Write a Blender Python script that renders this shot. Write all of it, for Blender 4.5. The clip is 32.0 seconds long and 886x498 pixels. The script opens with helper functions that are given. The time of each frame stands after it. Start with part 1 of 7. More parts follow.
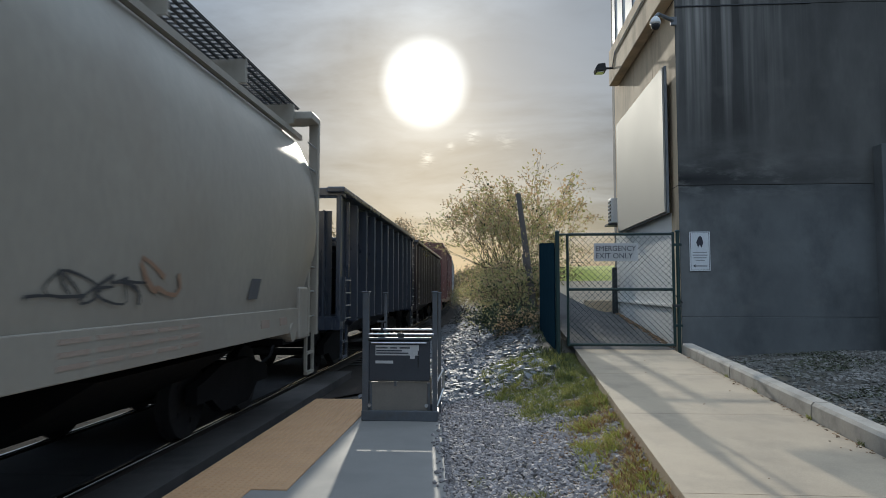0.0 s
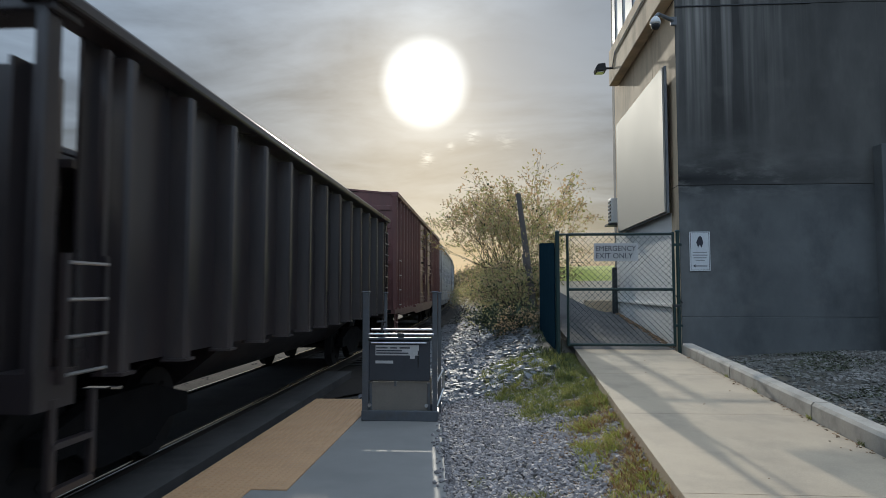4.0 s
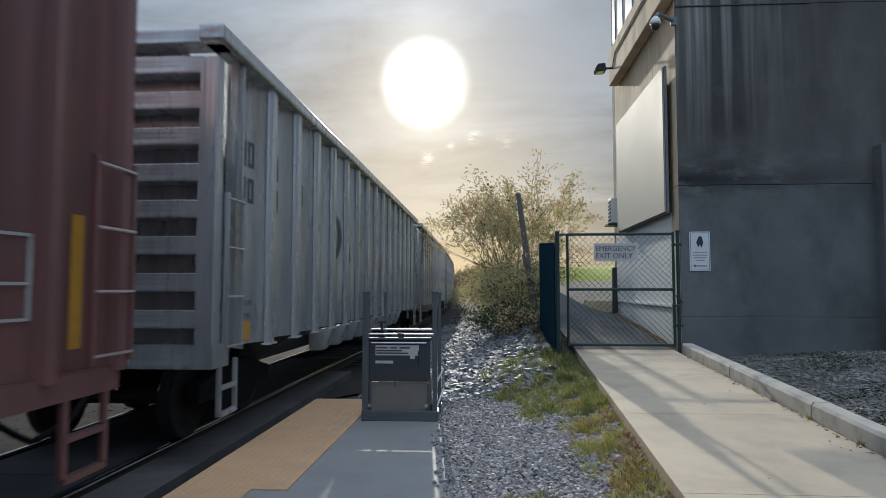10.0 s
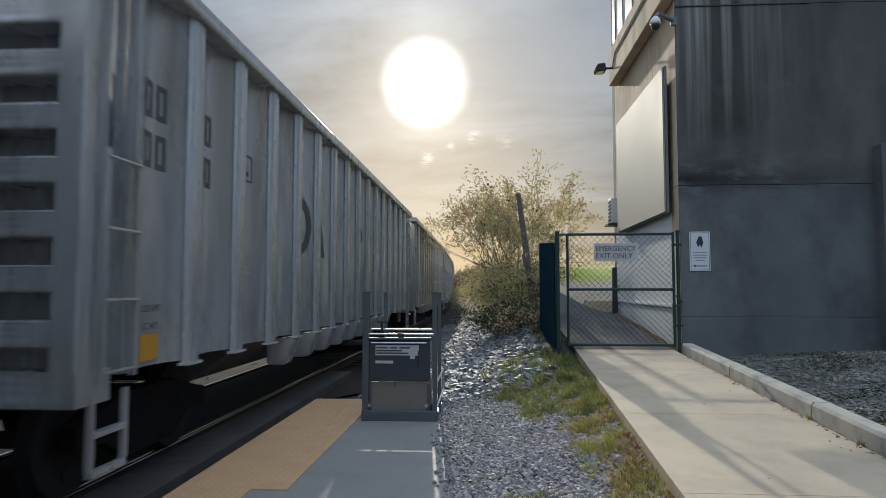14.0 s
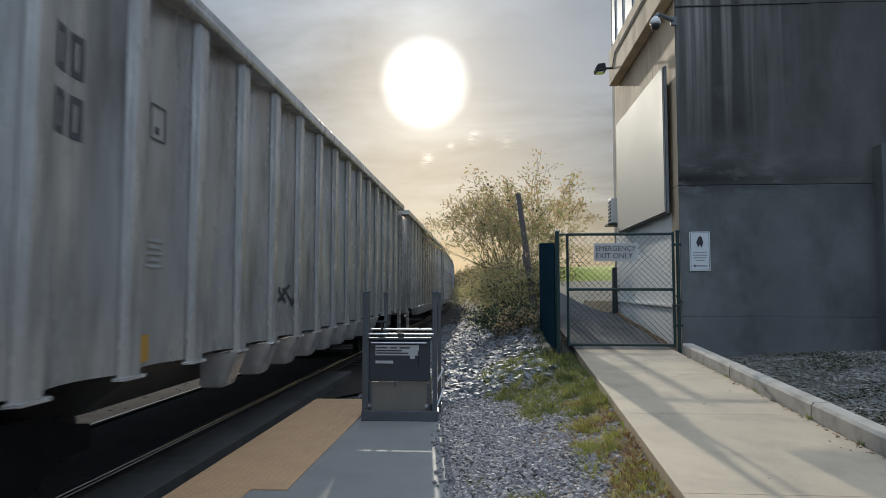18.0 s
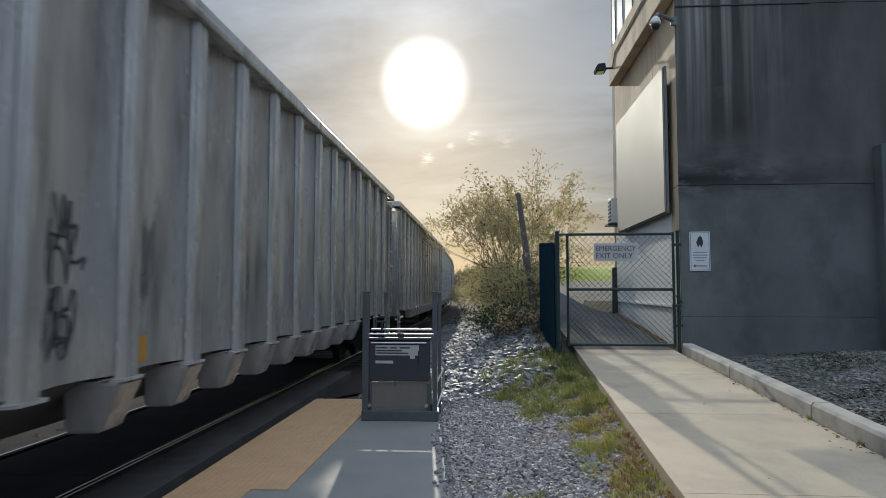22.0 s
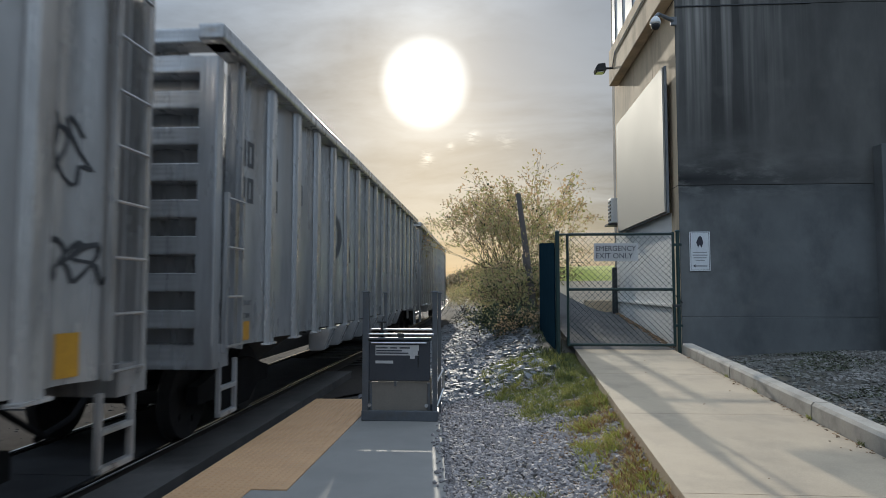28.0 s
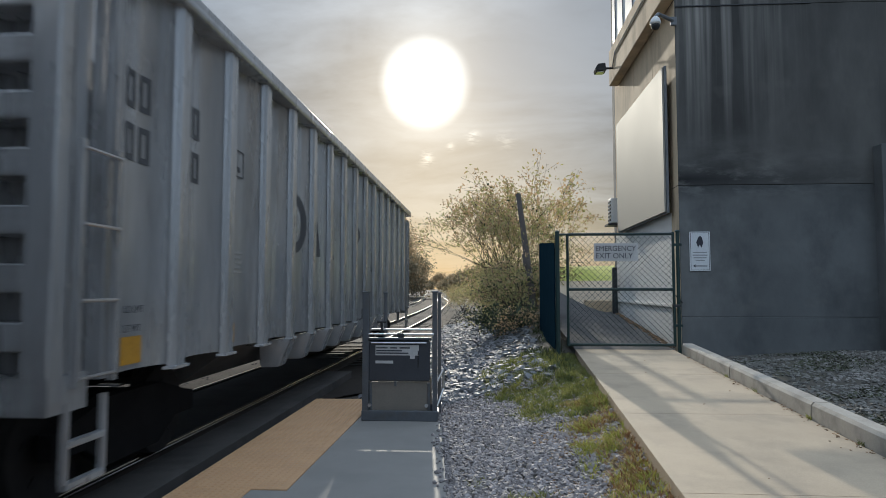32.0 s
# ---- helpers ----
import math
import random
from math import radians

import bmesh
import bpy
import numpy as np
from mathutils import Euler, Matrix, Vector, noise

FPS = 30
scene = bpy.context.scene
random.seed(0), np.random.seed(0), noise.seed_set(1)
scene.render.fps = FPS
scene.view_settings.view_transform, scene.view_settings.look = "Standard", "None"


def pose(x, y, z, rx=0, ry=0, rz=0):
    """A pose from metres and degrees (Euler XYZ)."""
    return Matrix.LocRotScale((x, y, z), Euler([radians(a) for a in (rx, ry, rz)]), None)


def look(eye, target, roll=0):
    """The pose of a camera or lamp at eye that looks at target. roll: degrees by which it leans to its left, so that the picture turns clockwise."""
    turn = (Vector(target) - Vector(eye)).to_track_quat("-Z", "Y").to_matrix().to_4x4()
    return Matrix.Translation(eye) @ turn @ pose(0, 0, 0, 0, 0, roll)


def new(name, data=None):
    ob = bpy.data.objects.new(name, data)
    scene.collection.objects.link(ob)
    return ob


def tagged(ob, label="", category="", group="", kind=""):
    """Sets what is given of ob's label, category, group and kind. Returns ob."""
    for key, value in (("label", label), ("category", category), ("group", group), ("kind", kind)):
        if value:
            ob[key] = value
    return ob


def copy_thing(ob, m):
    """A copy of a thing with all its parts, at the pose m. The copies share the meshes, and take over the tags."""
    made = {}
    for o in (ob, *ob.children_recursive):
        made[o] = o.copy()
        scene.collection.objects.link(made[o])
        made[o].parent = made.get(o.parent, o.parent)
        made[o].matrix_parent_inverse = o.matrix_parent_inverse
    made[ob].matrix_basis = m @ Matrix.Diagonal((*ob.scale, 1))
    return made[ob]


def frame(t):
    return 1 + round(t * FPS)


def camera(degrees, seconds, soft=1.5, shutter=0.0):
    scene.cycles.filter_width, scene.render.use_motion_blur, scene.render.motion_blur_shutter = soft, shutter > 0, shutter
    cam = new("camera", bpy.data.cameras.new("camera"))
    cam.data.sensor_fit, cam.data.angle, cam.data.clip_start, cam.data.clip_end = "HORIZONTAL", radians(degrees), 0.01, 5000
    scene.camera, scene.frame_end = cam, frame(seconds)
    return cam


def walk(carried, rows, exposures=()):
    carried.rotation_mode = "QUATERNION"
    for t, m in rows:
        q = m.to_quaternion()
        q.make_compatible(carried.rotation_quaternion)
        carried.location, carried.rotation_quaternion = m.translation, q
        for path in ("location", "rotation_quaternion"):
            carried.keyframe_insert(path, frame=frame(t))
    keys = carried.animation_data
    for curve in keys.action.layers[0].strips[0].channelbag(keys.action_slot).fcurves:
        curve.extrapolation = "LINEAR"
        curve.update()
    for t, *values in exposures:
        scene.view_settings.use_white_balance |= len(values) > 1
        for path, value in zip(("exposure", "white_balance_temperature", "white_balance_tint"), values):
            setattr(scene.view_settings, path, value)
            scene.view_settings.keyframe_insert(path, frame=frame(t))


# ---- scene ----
# ---- camera: it stands still on the platform, 1.6 m up ----
cam = camera(69.0, 32.0, soft=0.72, shutter=0.35)
EYE = (0.0, 0.0, 1.615)
AIM = look(EYE, (-0.0681, 0.9957, 1.615 + 0.06256), 0)
walk(cam, [(0.0, AIM), (32.0, AIM)], [(0.0, -0.11, 6050, 7), (5.8, -0.11, 6050, 7), (7.0, 0.05, 5980, 8), (9.5, 0.05, 5980, 8), (11.0, 0.0, 6180, 8), (32.0, 0.0, 6180, 8)])

# ---- light: low sun behind thin cloud, ahead along the track ----
SUN = Vector((-0.0911, 0.9467, 0.3088)).normalized()
SUN_LAMP = Vector((-0.0980, 0.9480, 0.3024)).normalized()
world = bpy.data.worlds.new("world")
scene.world = world
world.use_nodes = True


def build_sky():
    nt = world.node_tree
    nt.nodes.clear()
    N, L = nt.nodes.new, nt.links.new

    def math_node(op, a, b=None):
        n = N("ShaderNodeMath")
        n.operation = op
        for i, v in enumerate((a, b)):
            if v is None:
                continue
            if isinstance(v, (int, float)):
                n.inputs[i].default_value = v
            else:
                L(v, n.inputs[i])
        return n.outputs[0]

    def tint(fac, col):
        n = N("ShaderNodeVectorMath")
        n.operation = "SCALE"
        n.inputs[0].default_value = col
        if isinstance(fac, (int, float)):
            n.inputs["Scale"].default_value = fac
        else:
            L(fac, n.inputs["Scale"])
        return n.outputs[0]

    def plus(a, b):
        n = N("ShaderNodeVectorMath")
        n.operation = "ADD"
        L(a, n.inputs[0])
        L(b, n.inputs[1])
        return n.outputs[0]

    out, bg, sky, tc = N("ShaderNodeOutputWorld"), N("ShaderNodeBackground"), N("ShaderNodeTexSky"), N("ShaderNodeTexCoord")
    sky.sky_type, sky.sun_disc = "NISHITA", False
    sky.sun_elevation, sky.sun_rotation = radians(18.0), radians(-5.5)
    sky.dust_density, sky.air_density = 1.5, 1.0
    dot = N("ShaderNodeVectorMath")
    dot.operation = "DOT_PRODUCT"
    L(tc.outputs["Generated"], dot.inputs[0])
    dot.inputs[1].default_value = SUN
    d = math_node("MAXIMUM", dot.outputs["Value"], 0.0)
    disc = N("ShaderNodeMapRange")
    disc.interpolation_type = "SMOOTHSTEP"
    disc.inputs[1].default_value, disc.inputs[2].default_value = math.cos(radians(4.3)), math.cos(radians(0.6))
    L(d, disc.inputs[0])
    core = disc.outputs[0]
    ring = math_node("POWER", d, 230.0)
    wide = math_node("POWER", d, 14.0)
    # thin cloud: streaks on a flat layer high above
    sep = N("ShaderNodeSeparateXYZ")
    L(tc.outputs["Generated"], sep.inputs[0])
    zz = math_node("ADD", math_node("MAXIMUM", sep.outputs[2], 0.0), 0.12)
    comb = N("ShaderNodeCombineXYZ")
    L(math_node("DIVIDE", sep.outputs[0], zz), comb.inputs[0])
    L(math_node("MULTIPLY", math_node("DIVIDE", sep.outputs[1], zz), 1.25), comb.inputs[1])

    def cloud(scale, detail, rough, lo, hi, seed):
        n = N("ShaderNodeTexNoise")
        n.inputs["Scale"].default_value, n.inputs["Detail"].default_value, n.inputs["Roughness"].default_value = scale, detail, rough
        n.inputs["Distortion"].default_value = 0.6
        off = N("ShaderNodeVectorMath")
        off.operation = "ADD"
        off.inputs[1].default_value = (seed, seed * 0.7, 0)
        L(comb.outputs[0], off.inputs[0])
        L(off.outputs[0], n.inputs["Vector"])
        r = N("ShaderNodeMapRange")
        r.inputs[1].default_value, r.inputs[2].default_value = lo, hi
        L(n.outputs["Fac"], r.inputs[0])
        return r.outputs[0]

    veil = cloud(1.1, 6, 0.55, 0.36, 0.66, 3.1)
    fine = cloud(3.4, 7, 0.6, 0.35, 0.75, 8.7)
    low = math_node("POWER", math_node("SUBTRACT", 1.0, math_node("MAXIMUM", sep.outputs[2], 0.0)), 9.0)
    thick = math_node("ADD", math_node("MULTIPLY", veil, 0.75), math_node("MULTIPLY", fine, 0.25))
    through_cloud = math_node("ADD", math_node("MULTIPLY", thick, 0.95), 0.33)
    # the far side of the sky faces the sun: its cloud is lit from the front
    back = math_node("POWER", math_node("MULTIPLY", math_node("SUBTRACT", 1.0, dot.outputs["Value"]), 0.5), 0.6)
    level = math_node("ADD", math_node("MULTIPLY", thick, 0.24), 0.078)
    # and an overcast sky is brightest overhead
    zen = math_node("MULTIPLY", math_node("POWER", math_node("MAXIMUM", sep.outputs[2], 0.0), 2.0), 3.6)
    c = tint(math_node("MULTIPLY", level, math_node("ADD", math_node("ADD", math_node("MULTIPLY", back, math_node("ADD", math_node("MULTIPLY", math_node("MAXIMUM", sep.outputs[2], 0.0), 6.6), 0.2)), zen), 0.46)), (0.76, 0.92, 1.13))
    c = plus(c, tint(math_node("MULTIPLY", wide, math_node("MULTIPLY", through_cloud, 0.12)), (1.0, 0.85, 0.60)))
    c = plus(c, tint(math_node("MULTIPLY", ring, 0.30), (1.0, 0.93, 0.80)))
    c = plus(c, tint(math_node("MULTIPLY", core, 1.25), (1.0, 0.97, 0.9)))
    c = plus(c, tint(math_node("MULTIPLY", math_node("MULTIPLY", low, wide), 0.26), (1.0, 0.68, 0.3)))
    # a grey-blue bank of cloud beside the sun, and a few small bright puffs
    def toward(v):
        n = N("ShaderNodeVectorMath")
        n.operation = "DOT_PRODUCT"
        L(tc.outputs["Generated"], n.inputs[0])
        n.inputs[1].default_value = Vector(v).normalized()
        return math_node("MAXIMUM", n.outputs["Value"], 0.0)

    for v, k in (((0.085, 0.93, 0.335), 260.0), ((0.16, 0.92, 0.36), 160.0), ((0.02, 0.95, 0.315), 600.0)):
        bank = math_node("MULTIPLY", math_node("POWER", toward(v), k), math_node("ADD", math_node("MULTIPLY", thick, 0.5), 0.35))
        n = N("ShaderNodeMix")
        n.data_type = "RGBA"
        L(math_node("MINIMUM", bank, 0.7), n.inputs[0])
        L(c, n.inputs[6])
        n.inputs[7].default_value = (0.235, 0.265, 0.305, 1)
        c = n.outputs[2]
    puff = cloud(16.0, 4, 0.55, 0.42, 0.62, 5.3)
    for v, k, a in (((-0.092, 0.972, 0.2), 22000.0, 0.45), ((-0.02, 0.968, 0.232), 26000.0, 0.40), ((0.03, 0.968, 0.226), 12000.0, 0.18), ((-0.055, 0.97, 0.218), 60000.0, 0.3)):
        c = plus(c, tint(math_node("MULTIPLY", math_node("MULTIPLY", math_node("POWER", toward(v), k), puff), a), (1.0, 0.93, 0.78)))
    nish = N("ShaderNodeVectorMath")
    nish.operation = "SCALE"
    nish.inputs["Scale"].default_value = 0.012
    L(sky.outputs[0], nish.inputs[0])
    c = plus(c, nish.outputs[0])
    L(c, bg.inputs["Color"])
    bg.inputs["Strength"].default_value = 1.0
    L(bg.outputs[0], out.inputs["Surface"])


build_sky()
sun = new("sun", bpy.data.lights.new("sun", "SUN"))
sun.data.energy, sun.data.angle, sun.data.color = 4.0, radians(0.7), (1.0, 0.9, 0.74)
sun.matrix_world = look(SUN_LAMP * 60, (0, 0, 0))


# ---- materials ----
def material(name, colour, second=None, rough=0.6, metal=0.0, scale=3.0, fine=40.0, stretch=(1, 1, 1), bump=0.15, mix=0.5,
             dirt=None, dirt_amount=0.0, dirt_scale=2.0, per_piece=0.0, spec=0.5, speck=None, speck_scale=60.0, speck_amount=0.0, translucent=0.0, dent=0.0):
    m = bpy.data.materials.new(name)
    m.use_nodes = True
    nt = m.node_tree
    N, L = nt.nodes.new, nt.links.new
    b = nt.nodes["Principled BSDF"]
    b.inputs["Metallic"].default_value, b.inputs["Specular IOR Level"].default_value = metal, spec
    tc, mp = N("ShaderNodeTexCoord"), N("ShaderNodeMapping")
    mp.inputs["Scale"].default_value = stretch
    L(tc.outputs["Object"], mp.inputs[0])

    def noise_node(s, detail=5, source=mp):
        n = N("ShaderNodeTexNoise")
        n.inputs["Scale"].default_value, n.inputs["Detail"].default_value, n.inputs["Roughness"].default_value = s, detail, 0.6
        L(source.outputs[0], n.inputs["Vector"])
        return n.outputs["Fac"]

    def ramp(v, lo, hi):
        r = N("ShaderNodeMapRange")
        r.inputs[1].default_value, r.inputs[2].default_value = lo, hi
        L(v, r.inputs[0])
        return r.outputs[0]

    def blend(fac, a, c, amount=1.0):
        x = N("ShaderNodeMix")
        x.data_type = "RGBA"
        if amount != 1.0:
            mu = N("ShaderNodeMath")
            mu.operation = "MULTIPLY"
            mu.inputs[1].default_value = amount
            L(fac, mu.inputs[0])
            fac = mu.outputs[0]
        L(fac, x.inputs[0])
        for sock, v in ((x.inputs[6], a), (x.inputs[7], c)):
            if isinstance(v, tuple):
                sock.default_value = (*v, 1)
            else:
                L(v, sock)
        return x.outputs[2]

    second = second or tuple(v * 0.75 for v in colour)
    big, small = noise_node(scale), noise_node(fine, 3)
    col = blend(ramp(big, 0.5 - mix / 2, 0.5 + mix / 2), colour, second)
    col = blend(ramp(small, 0.35, 0.7), col, tuple(v * 0.7 for v in colour), 0.45)
    if dirt:
        col = blend(ramp(noise_node(dirt_scale, 7), 0.48, 0.68), col, dirt, dirt_amount)
    if speck:
        col = blend(ramp(noise_node(speck_scale, 2, tc), 0.6, 0.66), col, speck, speck_amount)
    if per_piece:
        info = N("ShaderNodeObjectInfo")
        geo = N("ShaderNodeNewGeometry")
        ad = N("ShaderNodeMath")
        ad.operation = "ADD"
        L(info.outputs["Random"], ad.inputs[0])
        L(geo.outputs["Random Per Island"], ad.inputs[1])
        fr = N("ShaderNodeMath")
        fr.operation = "FRACT"
        L(ad.outputs[0], fr.inputs[0])
        col = blend(fr.outputs[0], col, tuple(v * 0.35 for v in colour), per_piece)
    L(col, b.inputs["Base Color"])
    r = N("ShaderNodeMapRange")
    r.inputs[3].default_value, r.inputs[4].default_value = max(rough - 0.12, 0.03), min(rough + 0.15, 1)
    L(big, r.inputs[0])
    L(r.outputs[0], b.inputs["Roughness"])
    if bump:
        bp = N("ShaderNodeBump")
        bp.inputs["Strength"].default_value, bp.inputs["Distance"].default_value = bump, 0.01
        L(small, bp.inputs["Height"])
        L(bp.outputs[0], b.inputs["Normal"])
        if dent:
            db = N("ShaderNodeBump")
            db.inputs["Strength"].default_value, db.inputs["Distance"].default_value = dent, 0.12
            L(noise_node(0.9, 2, tc), db.inputs["Height"])
            L(db.outputs[0], bp.inputs["Normal"])
    if translucent:
        tr, mx = N("ShaderNodeBsdfTranslucent"), N("ShaderNodeMixShader")
        L(col, tr.inputs[0])
        mx.inputs[0].default_value = translucent
        L(b.outputs[0], mx.inputs[1])
        L(tr.outputs[0], mx.inputs[2])
        L(mx.outputs[0], nt.nodes["Material Output"].inputs[0])
    return m


CONCRETE = material("concrete_slab", (0.51, 0.405, 0.29), (0.41, 0.325, 0.235), 0.8, spec=0.25, scale=1.2, fine=90, bump=0.12, dirt=(0.25, 0.21, 0.165), dirt_amount=0.4, dirt_scale=2.2)
PLATFORM = material("platform_concrete", (0.275, 0.258, 0.238), (0.215, 0.203, 0.188), 0.74, spec=0.3, scale=1.0, fine=120, bump=0.06, dirt=(0.2, 0.19, 0.18), dirt_amount=0.3)
KERB = material("kerb_concrete", (0.42, 0.385, 0.33), (0.31, 0.28, 0.245), 0.85, scale=3, fine=70, bump=0.3, dirt=(0.16, 0.15, 0.13), dirt_amount=0.5, dirt_scale=5)
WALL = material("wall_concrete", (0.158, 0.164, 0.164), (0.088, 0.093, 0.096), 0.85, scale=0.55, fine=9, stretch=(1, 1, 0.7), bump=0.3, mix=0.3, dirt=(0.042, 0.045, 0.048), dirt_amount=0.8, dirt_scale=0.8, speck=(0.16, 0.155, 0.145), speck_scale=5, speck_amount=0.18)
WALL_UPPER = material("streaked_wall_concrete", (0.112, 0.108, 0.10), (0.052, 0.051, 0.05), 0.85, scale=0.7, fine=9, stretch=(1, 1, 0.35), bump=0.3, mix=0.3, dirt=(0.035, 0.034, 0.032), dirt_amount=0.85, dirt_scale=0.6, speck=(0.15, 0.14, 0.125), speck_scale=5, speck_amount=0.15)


def lime_streaks(m, x0, x1, colour):
    """Pale runs of lime that thin out away from the building's corner."""
    nt = m.node_tree
    N, L = nt.nodes.new, nt.links.new
    b = nt.nodes["Principled BSDF"]
    old = b.inputs["Base Color"].links[0].from_socket
    tc, mp, n, sep = N("ShaderNodeTexCoord"), N("ShaderNodeMapping"), N("ShaderNodeTexNoise"), N("ShaderNodeSeparateXYZ")
    mp.inputs["Scale"].default_value = (5.2, 1.0, 0.12)
    n.inputs["Scale"].default_value, n.inputs["Detail"].default_value = 1.3, 6
    L(tc.outputs["Object"], mp.inputs[0])
    L(mp.outputs[0], n.inputs["Vector"])
    L(tc.outputs["Object"], sep.inputs[0])
    near, low, run = N("ShaderNodeMapRange"), N("ShaderNodeMapRange"), N("ShaderNodeMapRange")
    near.inputs[1].default_value, near.inputs[2].default_value = x1, x0
    L(sep.outputs[0], near.inputs[0])
    low.inputs[1].default_value, low.inputs[2].default_value = 3.7, 5.9
    L(sep.outputs[2], low.inputs[0])
    run.inputs[1].default_value, run.inputs[2].default_value = 0.48, 0.72
    L(n.outputs["Fac"], run.inputs[0])
    fac = near.outputs[0]
    for other in (low.outputs[0], run.outputs[0]):
        k = N("ShaderNodeMath")
        k.operation = "MULTIPLY"
        L(fac, k.inputs[0])
        L(other, k.inputs[1])
        fac = k.outputs[0]
    mix = N("ShaderNodeMix")
    mix.data_type = "RGBA"
    L(fac, mix.inputs[0])
    L(old, mix.inputs[6])
    mix.inputs[7].default_value = (*colour, 1)
    L(mix.outputs[2], b.inputs["Base Color"])


lime_streaks(WALL_UPPER, 3.1, 5.4, (0.36, 0.34, 0.31))


def seep_band(m, z0, z1, x0, x1, colour, seed, scale, lo, hi):
    """A ragged stain that has seeped out along a pour joint."""
    nt = m.node_tree
    N, L = nt.nodes.new, nt.links.new
    b = nt.nodes["Principled BSDF"]
    old = b.inputs["Base Color"].links[0].from_socket
    tc, mp, n, sep = N("ShaderNodeTexCoord"), N("ShaderNodeMapping"), N("ShaderNodeTexNoise"), N("ShaderNodeSeparateXYZ")
    mp.inputs["Location"].default_value, mp.inputs["Scale"].default_value = (seed, 0, seed), (1.0, 1.0, 2.6)
    n.inputs["Scale"].default_value, n.inputs["Detail"].default_value, n.inputs["Roughness"].default_value = scale, 7, 0.65
    L(tc.outputs["Object"], mp.inputs[0])
    L(mp.outputs[0], n.inputs["Vector"])
    L(tc.outputs["Object"], sep.inputs[0])
    run = N("ShaderNodeMapRange")
    run.inputs[1].default_value, run.inputs[2].default_value = lo, hi
    L(n.outputs["Fac"], run.inputs[0])
    fac = run.outputs[0]
    for socket, ends in ((sep.outputs[2], (z0, (z0 + z1) / 2)), (sep.outputs[2], (z1, (z0 + z1) / 2)), (sep.outputs[0], (x1, x0))):
        r, k = N("ShaderNodeMapRange"), N("ShaderNodeMath")
        r.inputs[1].default_value, r.inputs[2].default_value = ends
        L(socket, r.inputs[0])
        k.operation = "MULTIPLY"
        L(fac, k.inputs[0])
        L(r.outputs[0], k.inputs[1])
        fac = k.outputs[0]
    mix = N("ShaderNodeMix")
    mix.data_type = "RGBA"
    L(fac, mix.inputs[0])
    L(old, mix.inputs[6])
    mix.inputs[7].default_value = (*colour, 1)
    L(mix.outputs[2], b.inputs["Base Color"])


for pour in (WALL, WALL_UPPER):
    seep_band(pour, 2.6, 4.3, 3.0, 9.5, (0.115, 0.116, 0.112), 4.0, 0.5, 0.38, 0.6)
    seep_band(pour, 2.95, 4.1, 3.0, 7.5, (0.185, 0.182, 0.17), 2.0, 0.9, 0.46, 0.72)
    seep_band(pour, 3.0, 3.75, 3.2, 6.5, (0.012, 0.013, 0.014), 7.0, 1.7, 0.4, 0.52)
# Tan concrete, its colour brightened and warmed to carry raking sun.
WALL_SIDE = material("sun_brightened_concrete", (0.66, 0.505, 0.33), (0.53, 0.40, 0.265), 0.85, scale=2, fine=50, stretch=(1, 1, 0.3), bump=0.2, dirt=(0.22, 0.18, 0.14), dirt_amount=0.4)
PANEL = material("painted_metal_panel", (0.33, 0.305, 0.255), (0.31, 0.288, 0.243), 0.66, spec=0.4, scale=0.3, fine=60, bump=0.01)
CLAD = material("white_cladding", (0.78, 0.77, 0.74), (0.70, 0.69, 0.67), 0.45, scale=2, bump=0.03)
DARK_METAL = material("dark_metal", (0.03, 0.032, 0.035), (0.02, 0.02, 0.022), 0.5, scale=6, bump=0.05)
GREEN_SLAT = material("green_privacy_slat", (0.013, 0.034, 0.052), (0.009, 0.024, 0.038), 0.95, spec=0.0, scale=5, bump=0.03, per_piece=0.1)
GREEN_COAT = material("green_vinyl_coating", (0.018, 0.045, 0.042), (0.012, 0.03, 0.03), 0.4, scale=8, bump=0.03)
SIGN_FACE = material("sign_sheet", (0.55, 0.54, 0.53), (0.5, 0.49, 0.48), 0.4, scale=6, bump=0.02)
SIGN_WHITE = material("sign_white", (0.68, 0.70, 0.72), (0.6, 0.62, 0.64), 0.35, scale=6, bump=0.01)
SIGN_INK = material("sign_ink", (0.03, 0.03, 0.045), (0.025, 0.025, 0.04), 0.5, scale=6, bump=0.0)
SIGN_GREY = material("sign_grey_print", (0.32, 0.33, 0.34), (0.28, 0.29, 0.3), 0.5, scale=6, bump=0.0)
STEEL = material("galvanised_steel", (0.62, 0.62, 0.63), (0.5, 0.5, 0.51), 0.32, 0.9, scale=12, bump=0.04)
RAIL_HEAD = material("polished_rail", (0.6, 0.6, 0.6), (0.5, 0.5, 0.5), 0.16, 1.0, scale=4, bump=0.02)
RAIL_RUST = material("rusty_rail", (0.035, 0.025, 0.02), (0.025, 0.018, 0.015), 0.8, scale=6, bump=0.2)
TIE_WOOD = material("creosoted_tie", (0.045, 0.04, 0.036), (0.03, 0.027, 0.025), 0.85, scale=3, fine=30, stretch=(0.2, 2, 2), bump=0.4, per_piece=0.3)
EARTH = material("gravel_ground", (0.12, 0.108, 0.095), (0.07, 0.063, 0.055), 0.95, spec=0.1, scale=1.2, fine=55, bump=0.9, dirt=(0.07, 0.075, 0.04), dirt_amount=0.4, dirt_scale=0.6, speck=(0.35, 0.34, 0.33), speck_scale=45, speck_amount=0.6)
# Stone with soil on it, darkened further to carry the building's shade.
BED_STONE = material("shaded_soiled_stone", (0.28, 0.262, 0.24), (0.11, 0.11, 0.095), 0.85, scale=1.3, fine=90, bump=0.2, mix=0.25, per_piece=0.95)
